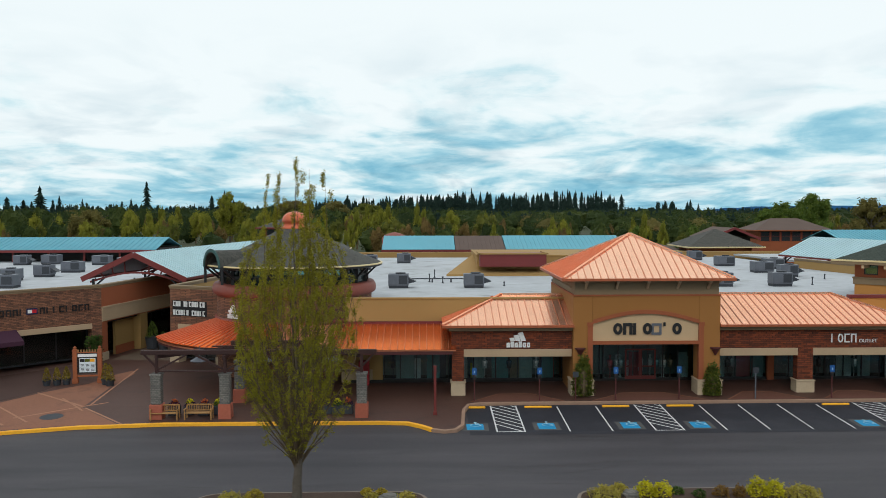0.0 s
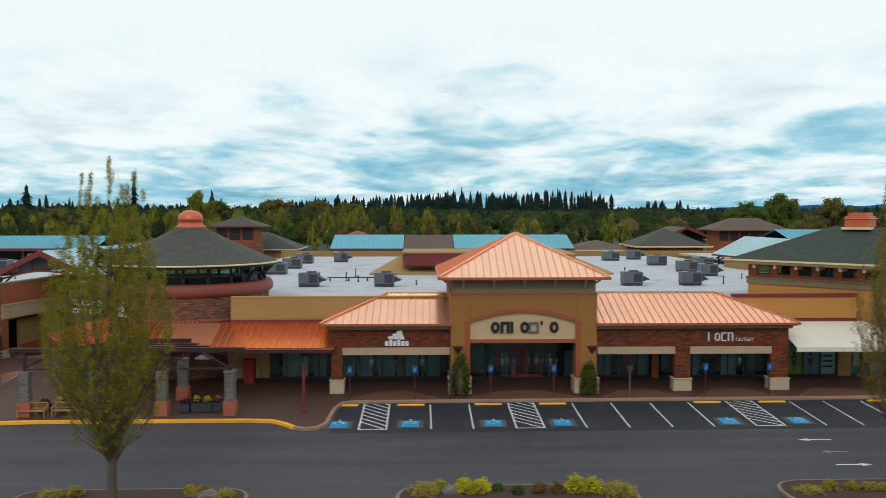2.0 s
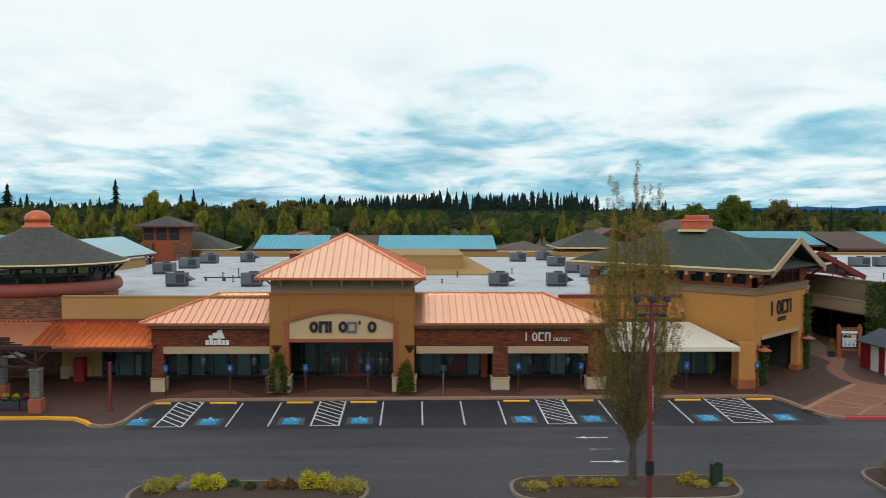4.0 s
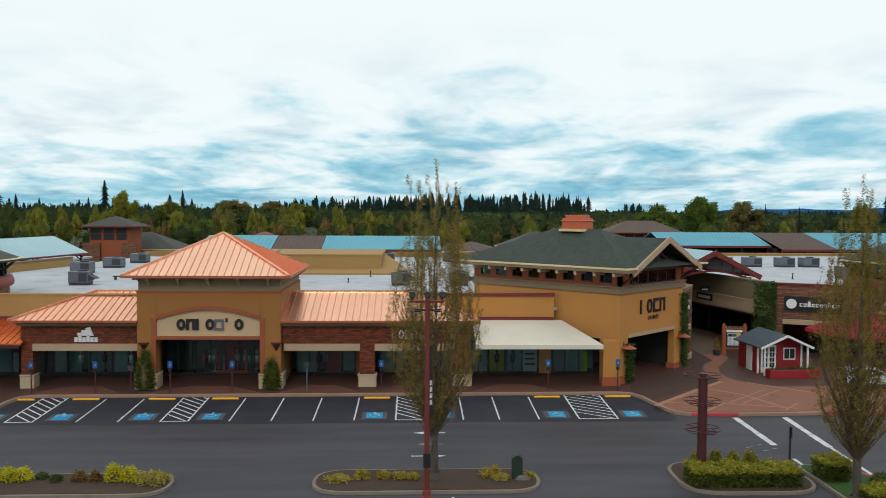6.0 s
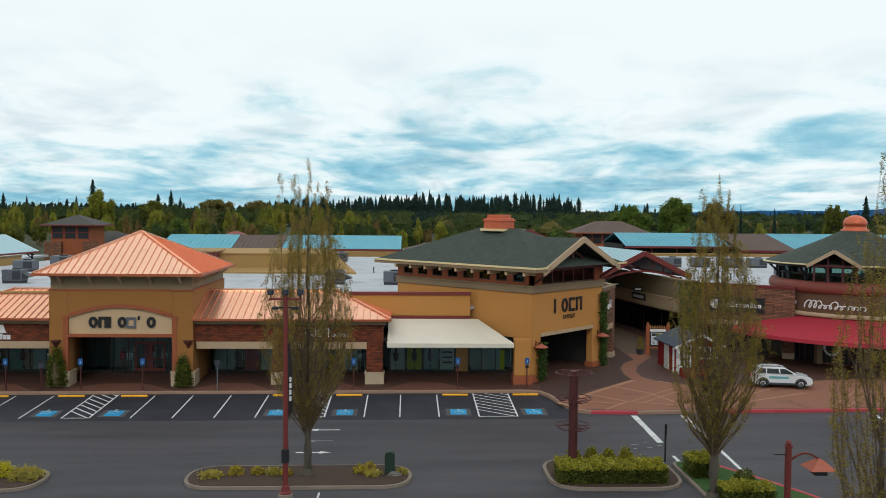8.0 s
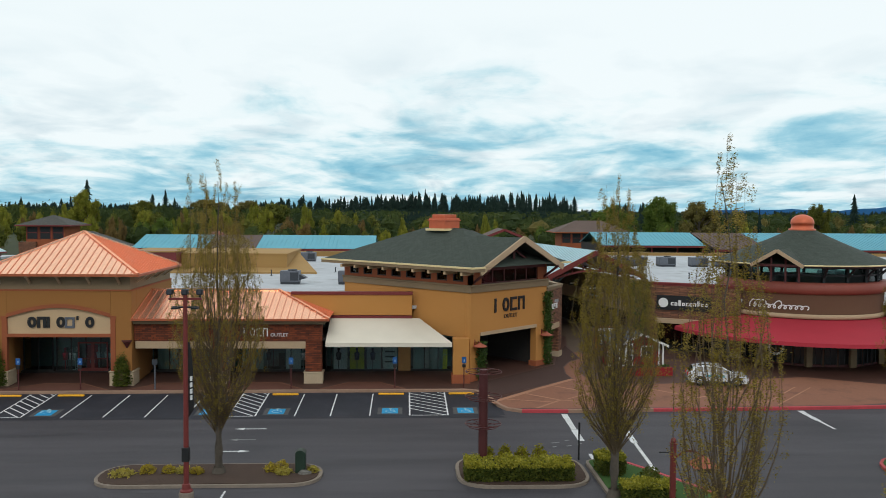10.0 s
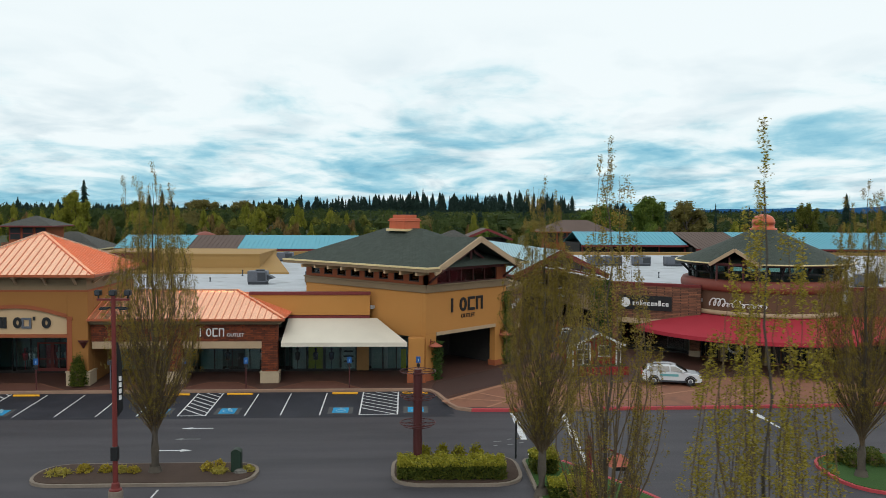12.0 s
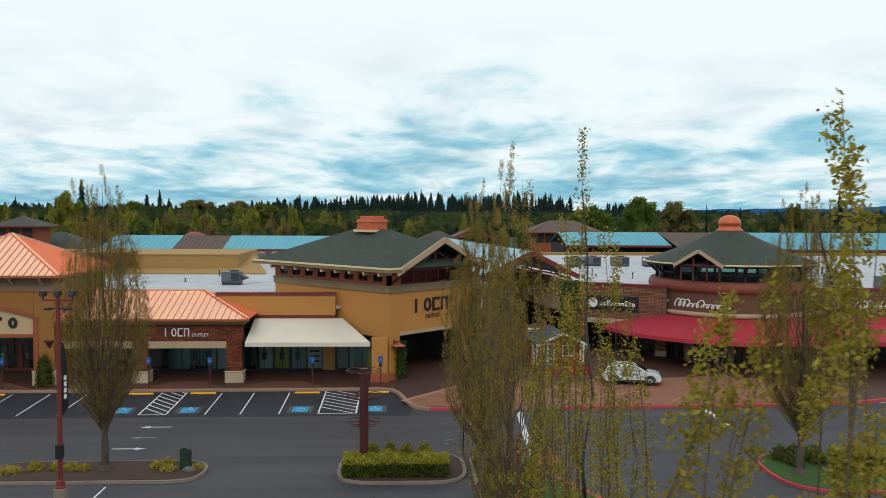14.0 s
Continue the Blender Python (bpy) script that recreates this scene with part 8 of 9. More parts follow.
for a in (-1.55, -0.95):
    for k in range(4):
        for j in range(2):
            part("pane", boxes((a + 0.05 + 0.22 * j, a + 0.24 + 0.22 * j, -0.058, -0.051, 0.45 + 0.36 * k, 0.76 + 0.36 * k)), DARKSTEEL, dr)
wn_ = part("window", boxes((0.3, 1.35, -0.05, 0.0, 0.95, 1.8)), WTRIM, ks, "white framed window")
for j in range(2):
    part("pane", boxes((0.38 + 0.48 * j, 0.8 + 0.48 * j, -0.058, -0.051, 1.03, 1.72)), DARKSTEEL, wn_)
part("side_door", boxes((-1.96, -1.9, 1.0, 2.0, 0.05, 1.95)), WTRIM, ks)
part("planter_box", boxes((-1.9, 2.3, -2.2, -1.3, -0.05, 0.55), bevel=0.03), BARN, ks, "long red planter box")
part("soil", boxes((-1.8, 2.2, -2.1, -1.4, 0.5, 0.57)), MULCH, ks)
rs = np.random.RandomState(4)
c = np.stack((rs.uniform(-1.7, 2.1, 260), rs.uniform(-2.05, -1.45, 260), 0.57 + 0.14 * rs.uniform(size=260)), axis=1)
me = leaf_mesh("foliage", cards(rs, c, 0.08))
me.materials.append(L_DARK)
new("foliage", me).parent = ks


# parked car
PAL = [mat("display_" + n, c, 0.8, grain=0.1, scale=5, big=0.2, bigscale=1.5) for n, c in (("teal", (0.12, 0.34, 0.36)), ("white", (0.70, 0.74, 0.73)), ("lime", (0.62, 0.60, 0.04)), ("grey", (0.05, 0.055, 0.06)), ("navy", (0.03, 0.05, 0.10)), ("red", (0.50, 0.06, 0.08)), ("sand", (0.30, 0.24, 0.17)), ("mist", (0.34, 0.46, 0.46)))]
def car(x, y, r, label):
    CARW = mat("white_car_paint", (0.62, 0.64, 0.66), 0.25, grain=0.02, scale=4, big=0.04, bump=0, coat=0.6)
    DGL = mat("tinted_glass", (0.010, 0.016, 0.016), 0.08, grain=0.0, bump=0, spec=0.25)
    RUB = mat("tyre_rubber", (0.012, 0.012, 0.012), 0.85, grain=0.2, scale=20)
    th = base("car", label, "car", at=pose(x, y, walk_z(y), 0, 0, r))
    side = [(-2.2, 0.42), (-2.27, 0.75), (-2.2, 1.02), (-1.1, 1.06), (1.05, 1.02), (1.9, 0.93), (2.2, 0.78), (2.27, 0.5), (2.2, 0.3), (1.85, 0.26), (-1.9, 0.26)]

    def extrude(pts, w, inset, name, m_, parent):
        bm = bmesh.new()
        k = len(pts)
        rings = []
        for yy, f in ((-w, 0.93), (-w * 0.94, 1.0), (w * 0.94, 1.0), (w, 0.93)):
            cz = sum(p[1] for p in pts) / k
            rings.append([bm.verts.new((px * (0.985 if f < 1 else 1), yy - math.copysign(inset * max(0, (pz - 1.0)), yy), cz + (pz - cz) * f)) for px, pz in pts])
        for a, b in zip(rings, rings[1:]):
            for i in range(k):
                bm.faces.new((a[i], a[(i + 1) % k], b[(i + 1) % k], b[i]))
        bm.faces.new(rings[0][::-1])
        bm.faces.new(rings[-1])
        return part(name, bm, m_, parent)
    extrude(side, 0.9, 0.0, "body", CARW, th)
    roof_ = [(-2.15, 1.04), (-1.8, 1.42), (-1.15, 1.58), (-0.2, 1.61), (0.3, 1.52), (1.2, 1.04)]
    extrude(roof_, 0.84, 0.28, "cabin", CARW, th)
    for s in (-1, 1):
        for a, b, c_, d in ((-1.9, -1.15, -1.5, -1.12), (-1.08, -0.15, -1.05, -0.2), (-0.08, 0.95, -0.1, 0.28)):
            bm = bmesh.new()
            y0, y1 = s * (0.86), s * (0.86 - 0.14)
            vs = [bm.verts.new(p) for p in ((a, y0, 1.1), (b, y0, 1.1), (d, y1, 1.46), (c_, y1, 1.46))]
            bm.faces.new(vs)
            part("window", bm, DGL, th)
        part("sill_cladding", boxes((-1.0, 1.05, s * 0.905 - 0.02, s * 0.905 + 0.02, 0.27, 0.42), bevel=0.01), DARKGREY, th, "dark plastic sill cladding")
        part("mirror", boxes((0.75, 0.9, s * 0.98 - 0.08, s * 0.98 + 0.08, 1.02, 1.18), bevel=0.03), CARW, th)
        part("door_marking", boxes((-0.9, 0.5, s * 0.905 - 0.004, s * 0.905 + 0.004, 0.72, 0.9)), bpy.data.materials["display_teal"], th, "pale blue band on the door")
        part("headlight", boxes((1.95, 2.2, s * 0.62 - 0.18, s * 0.62 + 0.18, 0.72, 0.88), bevel=0.04), GREYMETAL, th)
        part("tail_light", boxes((-2.3, -2.12, s * 0.68 - 0.14, s * 0.68 + 0.14, 0.8, 1.05), bevel=0.03), bpy.data.materials["red_panel"], th)
        for wx in (-1.35, 1.4):
            part("wheel_arch", lathe(bmesh.new(), 0, 0, [(0.36, -0.02), (0.45, -0.02), (0.45, 0.02), (0.36, 0.02)], 20, 0, 180), DARKGREY, th, "dark plastic wheel arch").matrix_basis = pose(wx, s * 0.9, 0.35, 90)
            w = part("wheel", lathe(bmesh.new(), 0, 0, [(0.2, -0.11), (0.33, -0.11), (0.35, -0.07), (0.35, 0.07), (0.33, 0.11), (0.2, 0.11), (0.2, -0.11)], 24), RUB, th, "black tyre", smooth=False)
            w.matrix_basis = pose(wx, s * 0.82, 0.35, 90)
            rim = part("rim", lathe(bmesh.new(), 0, 0, [(0.0, -0.09), (0.07, -0.1), (0.2, -0.06), (0.2, 0.06), (0.07, 0.1), (0.0, 0.09)], 10), GREYMETAL, w, "grey alloy rim")
    for q in (((1.17, 0.76, 1.07), (0.36, 0.62, 1.5)), ((-2.13, 0.76, 1.08), (-1.84, 0.6, 1.4))):
        (xa, wa, za), (xb, wb, zb) = q
        e = 0.03 if xa > 0 else -0.03
        bm = bmesh.new()
        bm.faces.new([bm.verts.new(p) for p in ((xa + e, -wa, za), (xa + e, wa, za), (xb + e, wb, zb), (xb + e, -wb, zb))])
        part("windscreen", bm, DGL, th)
    part("grille", boxes((2.2, 2.29, -0.5, 0.5, 0.45, 0.7), bevel=0.02), SIGN_BLACK, th)
    part("bumper", boxes((2.1, 2.3, -0.86, 0.86, 0.28, 0.42), (-2.32, -2.1, -0.86, 0.86, 0.3, 0.5), bevel=0.04), DARKGREY, th)
    for s in (-1, 1):
        part("roof_rail", boxes((-1.5, 0.0, s * 0.6 - 0.02, s * 0.6 + 0.02, 1.6, 1.65)), DARKGREY, th)


car(69.9, 61.4, -12, "white compact SUV with pale blue door band parked on the plaza")

# displays in the shop windows: plain stands and panels
rnd = random.Random(21)


def display(x, y, kind, m_, w=0.5, h=1.6):
    g0 = 0.68
    if kind == 0:
        bm = boxes((-w / 2, w / 2, -0.03, 0.03, 0.0, h), (-w / 2 + 0.02, w / 2 - 0.02, -0.15, 0.15, 0.0, 0.06), bevel=0.01)
        single("display_panel", bm, m_, "upright display panel in a shop window", "display", "window displays").matrix_basis = pose(x, y, g0)
    else:
        bm = bmesh.new()
        lathe(bm, 0, 0, [(0.18, 0.0), (0.2, 0.04), (0.03, 0.08), (0.03, 0.8), (0.17, 0.85), (0.2, 1.15), (0.23, 1.4), (0.08, 1.5), (0.06, 1.6), (0.1, 1.68), (0.1, 1.8), (0.0, 1.86)], 10)
        single("dress_form", bm, m_, "plain dressed shop form on a stand", "shop form", "window displays").matrix_basis = pose(x, y, g0)


for x0, x1, n in ((6.3, 14.0, 9), (17.8, 24.4, 8), (25.6, 30.3, 5), (32.2, 38.8, 7), (40.0, 45.0, 6), (46.4, 49.4, 3), (0.9, 5.4, 5)):
    for i in range(n):
        x = x0 + (x1 - x0) * (i + 0.5) / n + rnd.uniform(-0.15, 0.15)
        k = rnd.random()
        display(x, 66.9 + rnd.uniform(0, 0.7), 1 if k < 0.6 else 0, rnd.choice(PAL[:2] + PAL[3:5] + PAL[:2] + PAL), rnd.uniform(0.4, 1.0), rnd.uniform(1.2, 2.3))
# posters and fittings close behind the glass
for x, m_, w, h in ((40.45, PAL[1], 1.15, 2.4), (41.8, PAL[2], 1.2, 2.5), (43.2, PAL[7], 1.15, 2.4), (44.5, PAL[1], 1.15, 2.3), (46.9, PAL[7], 1.0, 2.5), (48.3, PAL[7], 1.1, 2.5), (33.3, PAL[7], 1.7, 2.5), (36.6, PAL[1], 1.2, 2.2), (38.2, PAL[7], 1.0, 2.4), (26.4, PAL[7], 1.6, 2.3), (28.6, PAL[5], 1.2, 2.0), (29.8, PAL[7], 0.9, 2.3), (7.9, PAL[7], 0.9, 2.2), (9.6, PAL[0], 1.3, 2.0), (11.6, PAL[7], 1.0, 2.2), (13.3, PAL[0], 0.9, 1.9), (23.9, PAL[1], 0.7, 2.0), (2.2, PAL[7], 1.4, 2.1), (4.4, PAL[0], 1.0, 1.9)):
    display(x, 66.86, 0, m_, w, h)
for x, m_ in ((40.3, PAL[3]), (41.8, PAL[3]), (43.1, PAL[4]), (18.2, PAL[5]), (18.7, PAL[1]), (19.0, PAL[7]), (21.8, PAL[0]), (22.4, PAL[1]), (22.9, PAL[6]), (8.4, PAL[1]), (10.3, PAL[3]), (12.4, PAL[1]), (27.4, PAL[3]), (34.6, PAL[3]), (37.4, PAL[1])):
    display(x, 66.79, 1, m_)
for k in range(4):
    single("display_panel", boxes((-0.4, 0.4, -0.01, 0.01, 0.0, 0.14)), PAL[3], "dark printed bars on a window poster", "display", "window displays").matrix_basis = pose(44.5, 66.79, 1.3 + 0.42 * k)
display(20.2, 67.2, 0, PAL[5], 0.9, 2.0)
single("drinks_machine", boxes((-0.4, 0.4, -0.35, 0.35, 0, 1.85), (-0.34, 0.34, -0.37, -0.34, 0.3, 1.7), bevel=0.02), BARN, "red drinks machine under the skirt roof", "vending machine").matrix_basis = pose(-0.9, 65.9, walk_z(65.9))

# ---------- distant woods ----------


def conifer_arrays(rs, x, y, h, r, z0=0.2, layers=9, k=9):
    vs, fs = [], []
    taper = rs.uniform(0.5, 1.0)
    for i in range(layers):
        t = i / layers
        zt = z0 + h * (0.12 + 0.88 * (t + 1.55 / layers))
        zb = z0 + h * (0.10 + 0.88 * t)
        rr = r * (1 - t) ** taper * rs.uniform(0.7, 1.25)
        o = len(vs)
        vs.append((x + rs.normal() * 0.1, y, min(zt, z0 + h)))
        for j in range(2 * k):
            a = math.pi * j / k + i
            q = rr * (1.0 if j % 2 == 0 else 0.55) * rs.uniform(0.75, 1.2)
            vs.append((x + q * math.cos(a), y + q * math.sin(a), zb + (0 if j % 2 == 0 else 0.4 * h / layers) + rs.normal() * 0.05 * h / layers))
        for j in range(2 * k):
            fs.append((o, o + 1 + j, o + 1 + (j + 1) % (2 * k)))
    return vs, fs


def core_arrays(rs, x, y, z, rx, ry, rz, nu=11, nv=7):
    """A lumpy closed mass that fills the inside of a crown."""
    p, q = rs.uniform(0, 6.3), rs.uniform(0, 6.3)
    vs, fs = [], []
    for i in range(nv + 1):
        b = math.pi * (i / nv - 0.5)
        for j in range(nu):
            a = 2 * math.pi * j / nu
            k = 1 + 0.16 * math.sin(3 * a + p + 2 * b) + 0.14 * math.sin(4 * b + q + a) + 0.07 * rs.normal()
            vs.append((x + rx * k * math.cos(b) * math.cos(a), y + ry * k * math.cos(b) * math.sin(a), z + rz * k * math.sin(b)))
    for i in range(nv):
        for j in range(nu):
            a, b = i * nu + j, i * nu + (j + 1) % nu
            fs.append((a, b, b + nu, a + nu))
    return vs, fs


def wood(name, label, spots, kind, material, seed):
    rs = np.random.RandomState(seed)
    V, Fc = [], []
    if kind == "fir":
        for x, y, h, r in spots:
            v, f = conifer_arrays(rs, x, y, h, r)
            o = len(V)
            V += v
            Fc += [tuple(i + o for i in q) for q in f]
    else:
        for x, y, h, r in spots:
            n = 520
            v, f = core_arrays(rs, x, y, h * 0.5, r * 0.74, r * 0.74, h * 0.40)
            o = len(V)
            V += v
            Fc += [tuple(i + o for i in q) for q in f]
            u = rs.normal(size=(n, 3))
            u /= np.linalg.norm(u, axis=1, keepdims=True)
            lump = 1 + 0.2 * np.sin(4 * np.arctan2(u[:, 1], u[:, 0]) + x) + 0.15 * rs.normal(size=n)
            c = u * (0.6 + 0.4 * rs.uniform(size=(n, 1))) * lump[:, None] * np.array([r, r, h * 0.48]) + np.array([x, y, h * 0.54])
            o = len(V)
            V += [tuple(p) for p in cards(rs, c, h * 0.05, length=1.3)]
            Fc += [(o + 4 * i, o + 4 * i + 1, o + 4 * i + 2, o + 4 * i + 3) for i in range(n)]
    me = bpy.data.meshes.new(name)
    me.from_pydata(V, [], Fc)
    me.materials.append(material)
    tagged(new(name, me), label, "trees", kind="stuff")


rs = np.random.RandomState(8)
U = rs.uniform


def swell(x, s):
    return noise.noise(Vector((x * s, 3.7, 0.0)))


def crest(x):
    """Height of the fir forest's crest along the skyline."""
    return float(np.interp(x, (-500, -230, -180, -140, -50, 10, 80, 130, 180, 230, 280, 318, 330, 420, 520, 900), (16, 18, 27, 33, 34, 36, 42, 40, 39, 44, 40, 36, 20, 15, 14, 13)))


far = []
for _ in range(560):
    x, y = U(-420, 330), U(1380, 1560)
    far.append((x, y, crest(x) * (0.55 + 0.52 * U() ** 0.75) + 4 * swell(x, 0.05) + (4 if U() < 0.06 else 0), U(5.0, 10.0)))
far += [(x, U(1400, 1600), 17 + 7 * swell(x, 0.02) + U(-3, 4), U(6, 9)) for x in U(-900, -380, 170)]
far += [(x, U(1400, 1600), 15 + 3 * swell(x, 0.015) + U(-2, 2), U(6, 9)) for x in U(330, 1100, 170)]
far += [(x, U(1400, 1500), U(22, 30), U(6, 8)) for x in U(395, 460, 16)]
wood("fir_forest", "dark green fir forest on the skyline", far, "fir", L_CONIFER, 1)
mid = [(x, U(820, 980), 15 + 9 * max(-0.3, swell(x, 0.03)) + U(-3, 3), U(5, 7.5)) for x in U(-480, -130, 130)]
mid += [(x, U(560, 800), U(9, 12.5), U(4.5, 6.5)) for x in U(-300, 480, 260)]
mid += [(x, U(760, 1330), U(11, 15), U(5, 7.5)) for x in U(-500, 800, 620)]
wood("fir_wood", "dark firs among the nearer woods", mid, "fir", L_CONIFER, 2)
wood("green_wood", "deep green broadleaf wood behind the shops", [(x, U(420, 560), (13.5 if x < 40 else 9.5) + 3 * swell(x, 0.04) + U(-1.5, 1.5), U(4.5, 8)) for x in U(-300, 420, 170)], "leaf", L_SHADE, 3)
wood("olive_wood", "olive and tan budding wood behind the shops", [(x, U(380, 520), (13.0 if x < 40 else 9.0) + 3 * swell(x, 0.05) + U(-2, 1.5), U(4, 7)) for x in U(-260, 380, 34)], "leaf", L_WOODT, 5)
wood("dark_wood", "dark green wood of mixed trees on the plain", [(x, U(520, 1000), U(10.5, 13.5) + 1.5 * swell(x, 0.03), U(7, 12)) for x in U(-420, 620, 300)], "leaf", L_SHADE, 6)
wood("green_wood", "low dark green trees close behind the shops", [(U(-200, 300), U(250, 400), U(6.5, 9.5), U(2.6, 4.6)) for _ in range(150)], "leaf", L_SHADE, 4)


def grove_tree(h, r, leafmat, label, seed, lumps=20, n=3600, size=0.17, stretch=0.44):
    """A broadleaf tree of middle distance: trunk, limbs and a lumpy crown."""
    q = np.random.RandomState(seed)
    th = base("grove_tree", label, "tree", "grove trees")
    vs, fs = [], []
    limb(vs, fs, [(0, 0, 0), (0.1, 0, h * 0.4), (0, 0, h * 0.85)], 0.28, 0.05, 7)
    for i in range(7):
        t = 2.4 * i
        limb(vs, fs, [(0, 0, h * (0.2 + 0.06 * i)), (0.5 * r * math.cos(t), 0.5 * r * math.sin(t), h * (0.38 + 0.06 * i)), (0.8 * r * math.cos(t), 0.8 * r * math.sin(t), h * (0.5 + 0.05 * i))], 0.1, 0.03, 5)
    me = bpy.data.meshes.new("trunk")
    me.from_pydata(vs, [], fs)
    me.materials.append(TWIG)
    new("trunk", me).parent = th
    cl = q.normal(size=(lumps, 3))
    cl /= np.linalg.norm(cl, axis=1, keepdims=True)
    cl *= q.uniform(0.3, 0.85, (lumps, 1))
    c = (cl[q.randint(0, lumps, n)] + q.normal(size=(n, 3)) * 0.16) * np.array([r, r, h * stretch]) + np.array([0, 0, h * 0.55])
    c[:, :2] *= (1.15 - 0.55 * np.clip(c[:, 2:3] / h, 0, 1) ** 2)
    me = leaf_mesh("crown", cards(q, c, size, -1.6, 2.4))
    cv, cf = [tuple(v.co) for v in me.vertices], [tuple(f.vertices) for f in me.polygons]
    for k in range(lumps):
        p = cl[k] * np.array([r, r, h * stretch]) * 0.9 + np.array([0, 0, h * 0.55])
        f_ = 1.15 - 0.55 * min(1.0, p[2] / h) ** 2
        v, f = core_arrays(q, p[0] * f_, p[1] * f_, p[2], r * 0.26, r * 0.26, h * stretch * 0.26, 7, 5)
        cf += [tuple(i + len(cv) for i in g) for g in f]
        cv += v
    me = bpy.data.meshes.new("crown")
    me.from_pydata(cv, [], cf)
    me.materials.append(leafmat)
    new("crown", me).parent = th
    return th


protos = [grove_tree(12, 2.9, L_LIME, "yellow-green tree in new leaf behind the shops", 1), grove_tree(11, 3.4, L_WOODG, "round green tree behind the shops", 2), grove_tree(12, 1.7, L_TAN, "narrow budding tan poplar behind the shops", 3, 16, 2200, 0.15),
          grove_tree(10, 2.8, L_TAN, "tan willow just coming into leaf", 4), grove_tree(12.5, 2.2, L_LIME, "slender yellow-green poplar behind the shops", 5, 18, 2800, 0.15), grove_tree(11.5, 3.4, L_OAK, "dark green tree behind the shops", 6)]
for i, p in enumerate(protos):
    p.matrix_basis = pose(-150 + 55 * i, 262, 0.2)
for i in range(120):
    x = -190 + 440 * (i + U()) / 120
    y = U(232, 330)
    k = (0, 1, 1, 2, 2, 3, 4, 4, 5)[int(U(0, 9))]
    s = U(0.74, 1.08) * (1 + 0.12 * swell(x, 0.05)) * (0.86 if x > 38 else 1.0)
    copy_thing(protos[k], pose(x, y, 0.2, 0, 0, U(0, 360)) @ Matrix.Diagonal((s * U(0.85, 1.2), s * U(0.85, 1.2), s, 1)))


for i in range(34):
    x, y, s = U(-150, 40), U(300, 400), U(1.0, 1.28)
    copy_thing(protos[(0, 4, 0, 2, 1)[i % 5]], pose(x, y, 0.2, 0, 0, U(0, 360)) @ Matrix.Diagonal((s * U(0.9, 1.3), s * U(0.9, 1.3), s, 1)))


def lone_fir(x, y, h, r, label, seed):
    rs_ = np.random.RandomState(seed)
    th = base("fir_tree", label, "tree", "skyline firs")
    bm = bmesh.new()
    tube(bm, (x, y, 0), (x, y, h * 0.9), h * 0.014, 0.05, 7)
    part("trunk", bm, BARK, th)
    v, f = conifer_arrays(rs_, x, y, h, r, layers=16, k=11)
    me = bpy.data.meshes.new("crown")
    me.from_pydata(v, [], f)
    me.materials.append(L_CONIFER)
    new("crown", me).parent = th


for i, (x, y, h, r) in enumerate(((-419, 960, 40.3, 11.2), (-405, 960, 25, 6.2), (-398, 960, 29.3, 6.2), (-373, 960, 25.7, 5.6), (-385, 960, 20.1, 5.6), (-347, 960, 17.7, 5.6), (-339, 960, 20.8, 5), (-330, 960, 23.3, 5), (-320, 960, 26.4, 5.6), (-309, 960, 19, 6.2), (-290, 960, 17.8, 5.6), (-272, 960, 18.5, 5.6), (-232, 960, 29.1, 6.9), (-218, 960, 34.7, 7.5), (-208, 960, 25.4, 6.2), (-243, 960, 17.9, 5.6), (-437, 960, 24.9, 8.7), (-455, 960, 28, 8.7), (-479, 960, 24.8, 8.7), (-308, 976, 45.1, 8.0), (258.5, 401, 22.6, 5.4), (158, 297, 16.5, 1), (170, 297, 15.5, 1.2))):
    lone_fir(x, y, h, r, "tall dark fir standing above the woods", i)


def round_tree(x, y, h, r, leafmat, label, seed):
    rs_ = np.random.RandomState(seed)
    th = base("broadleaf_tree", label, "tree", "skyline broadleaf trees")
    vs, fs = [], []
    limb(vs, fs, [(x, y, 0), (x + 0.2, y, h * 0.3), (x, y, h * 0.7)], 0.5, 0.12, 8)
    for i in range(9):
        a = 2.4 * i
        limb(vs, fs, [(x, y, h * (0.25 + 0.04 * i)), (x + 0.5 * r * math.cos(a), y + 0.5 * r * math.sin(a), h * (0.45 + 0.04 * i)), (x + 0.85 * r * math.cos(a), y + 0.85 * r * math.sin(a), h * (0.6 + 0.03 * i))], 0.2, 0.04, 5)
    me = bpy.data.meshes.new("trunk")
    me.from_pydata(vs, [], fs)
    me.materials.append(BARK)
    new("trunk", me).parent = th
    cl = rs_.normal(size=(64, 3))
    cl /= np.linalg.norm(cl, axis=1, keepdims=True)
    cl *= rs_.uniform(0.3, 1.0, (64, 1)) ** 0.5 * 0.88
    n = 9000
    c = (cl[rs_.randint(0, 64, n)] + np.clip(rs_.normal(size=(n, 3)), -1.7, 1.7) * 0.11) * np.array([r, r, h * 0.38]) + np.array([x, y, h * 0.60])
    me = leaf_mesh("crown", cards(rs_, c, 0.015 * (r + h)))
    cv, cf = [tuple(v.co) for v in me.vertices], [tuple(f.vertices) for f in me.polygons]
    for k in range(64):
        p = cl[k] * np.array([r, r, h * 0.38]) * 0.95 + np.array([x, y, h * 0.60])
        v, f = core_arrays(rs_, p[0], p[1], p[2], r * 0.15, r * 0.15, h * 0.057, 7, 5)
        cf += [tuple(i + len(cv) for i in g) for g in f]
        cv += v
    me = bpy.data.meshes.new("crown")
    me.from_pydata(cv, [], cf)
    me.materials.append(leafmat)
    new("crown", me).parent = th


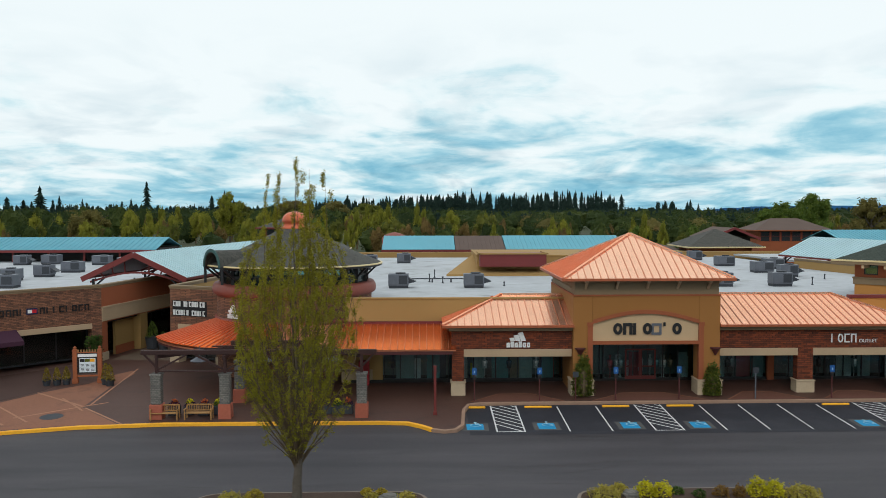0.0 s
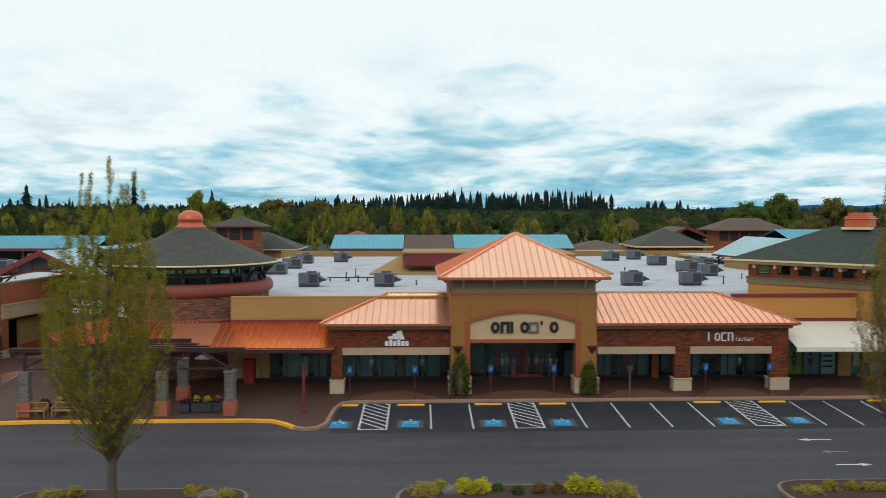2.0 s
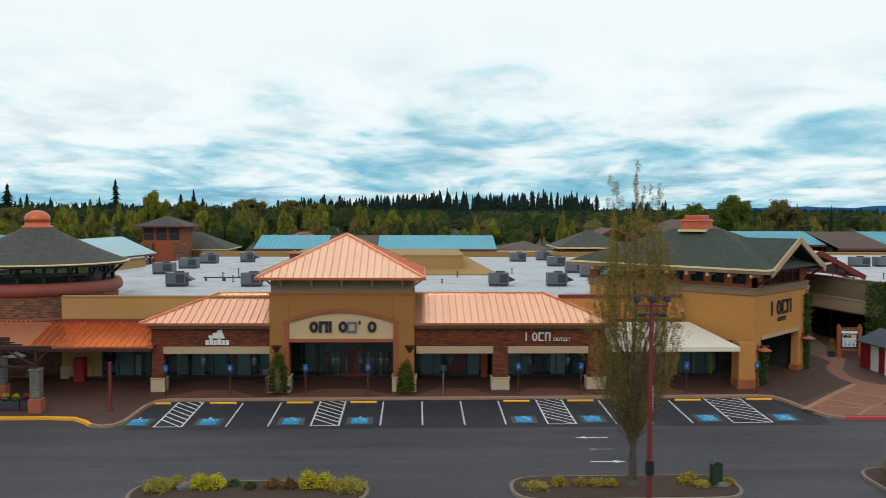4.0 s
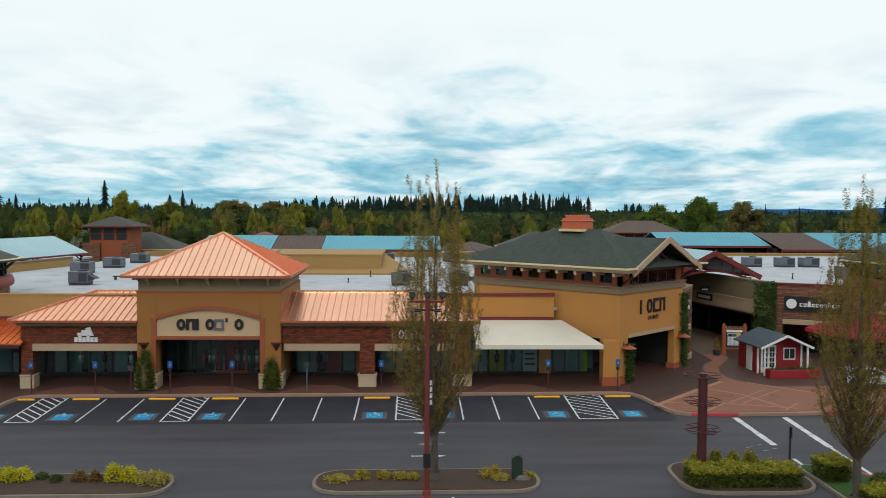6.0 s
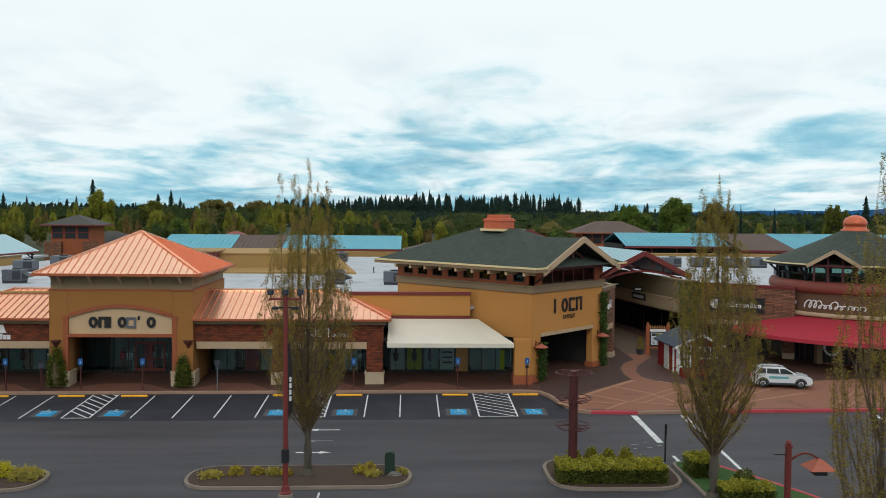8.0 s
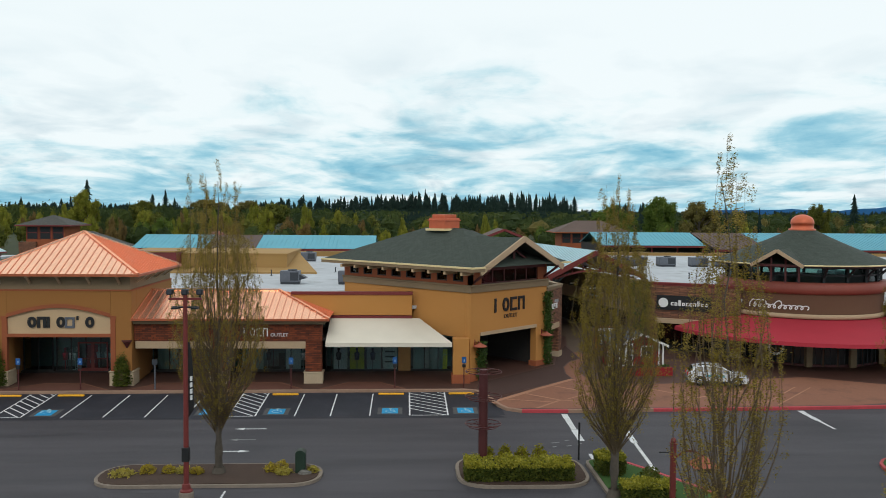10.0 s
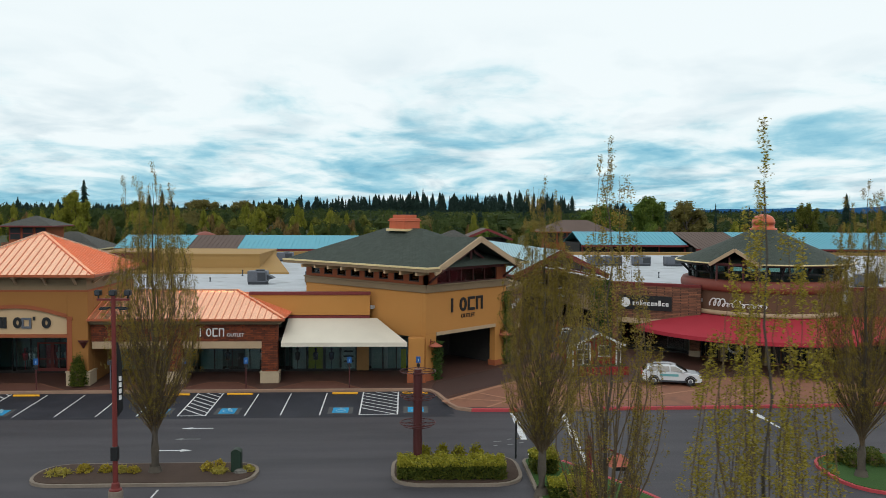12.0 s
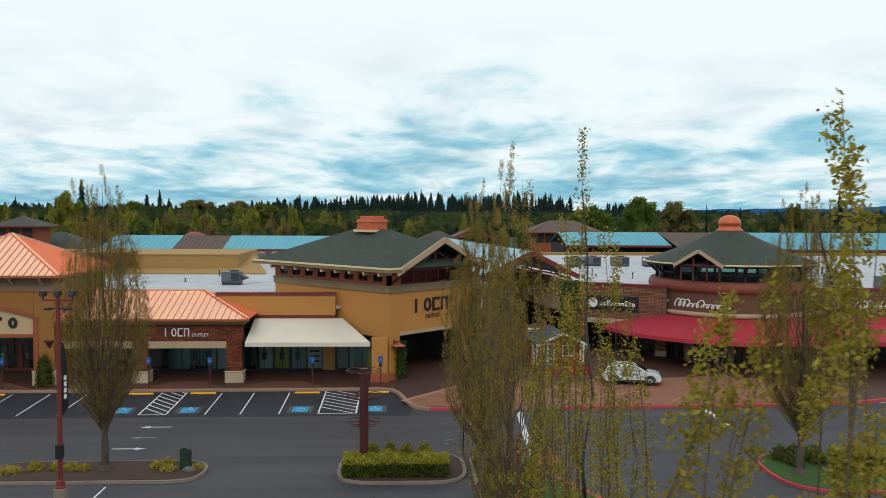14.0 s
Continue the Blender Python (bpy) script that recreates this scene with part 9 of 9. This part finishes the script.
for i, (x, y, h, r, m_, lb) in enumerate((
        (107, 251, 16.6, 7.6, L_OAK, "broad green oak behind the east shops"),
        (130.2, 283, 20.4, 6.2, L_OAK, "tall round green oak behind the east shops"),
        (131.4, 247, 17.5, 6.2, L_WOODT, "round olive oak just coming into leaf"),
        (174, 261, 17.6, 3.6, L_WOODG, "pointed green tree behind the east shops"),
        (-62.3, 293, 20.0, 5.0, L_LIME, "broad yellow-green tree behind the rear shops"),
        (-100.0, 270, 14.5, 6.5, L_WOODT, "broad tan willow behind the rear shops"),
        (-104, 500, 18.5, 10, L_WOODG, "spreading green tree among the woods"),
        (-78, 543, 20.6, 13, L_WOODT, "broad olive tree among the woods"),
        (-54, 543, 19.6, 10, L_WOODT, "broad olive tree among the woods"),
        (-30, 500, 17.6, 10, L_WOODG, "spreading green tree among the woods"))):
    round_tree(x, y, h, r, m_, lb, 30 + i)

# far blue hills; the haze of distance is put into their colour
bm = bmesh.new()
prev = None
for i in range(121):
    x = -3500 + 8000 * i / 120
    zt = float(np.interp(x, (-3500, 1500, 1750, 2000, 2350, 2700, 4500), (9, 9, 20, 30, 26, 42, 50))) + 3 * math.sin(i * 0.9) + 2.5 * math.sin(i * 2.3 + 1)
    v = (bm.verts.new((x, 4700, -5)), bm.verts.new((x, 4700, zt)))
    if prev:
        bm.faces.new((prev[0], v[0], v[1], prev[1]))
    prev = v
single("backdrop_hills", bm, mat("hazy_blue_hill", (0.035, 0.13, 0.31), 1.0, grain=0.05, scale=0.01, big=0.1, bigscale=0.002, bump=0, spec=0.0), "hazy blue hills on the horizon", "hills", kind="structure")


# ---------- the lot falls gently towards the west ----------
BUILT = ("shop_row", "entrance_tower", "rotunda", "corner_shop", "stone_shop_wall", "brick_shop_wall", "street_wall", "shop_wing", "street_canopy", "flat_roof", "display_panel", "dress_form", "ground_meadow", "climbing_plant")


def fall(x):
    return -0.0036 * (50.2 - min(50.2, max(-60.0, x)))


bpy.context.view_layer.update()
for ob in [o for o in scene.objects if o.parent is None and o.type in ("MESH", "EMPTY")]:
    if ob.name.split(".")[0] in BUILT:
        continue
    meshes = [ob] if ob.type == "MESH" else [c for c in ob.children_recursive if c.type == "MESH"]
    pts = [o.matrix_world @ Vector(c) for o in meshes for c in o.bound_box]
    if not pts:
        continue
    x0, x1 = min(p.x for p in pts), max(p.x for p in pts)
    mid_y, low = (min(p.y for p in pts) + max(p.y for p in pts)) / 2, min(p.z for p in pts)
    ground = ob.name.split(".")[0] in ("ground_road", "plaza_pavement")
    if not ground and (low > 1.2 or (mid_y > 73 and not ob.name.startswith("paving_band")) or x0 > 50.2):
        continue
    if ob.type == "MESH" and ob.matrix_world == Matrix.Identity(4):
        bm = bmesh.new()
        bm.from_mesh(ob.data)
        if x0 < 50.2 < x1 and not ground:
            bmesh.ops.bisect_plane(bm, geom=bm.verts[:] + bm.edges[:] + bm.faces[:], plane_co=(50.2, 0, 0), plane_no=(1, 0, 0))
        for v in bm.verts:
            v.co.z += fall(v.co.x)
        bm.to_mesh(ob.data)
        bm.free()
    else:
        ob.matrix_basis = Matrix.Translation((0, 0, fall((x0 + x1) / 2))) @ ob.matrix_basis
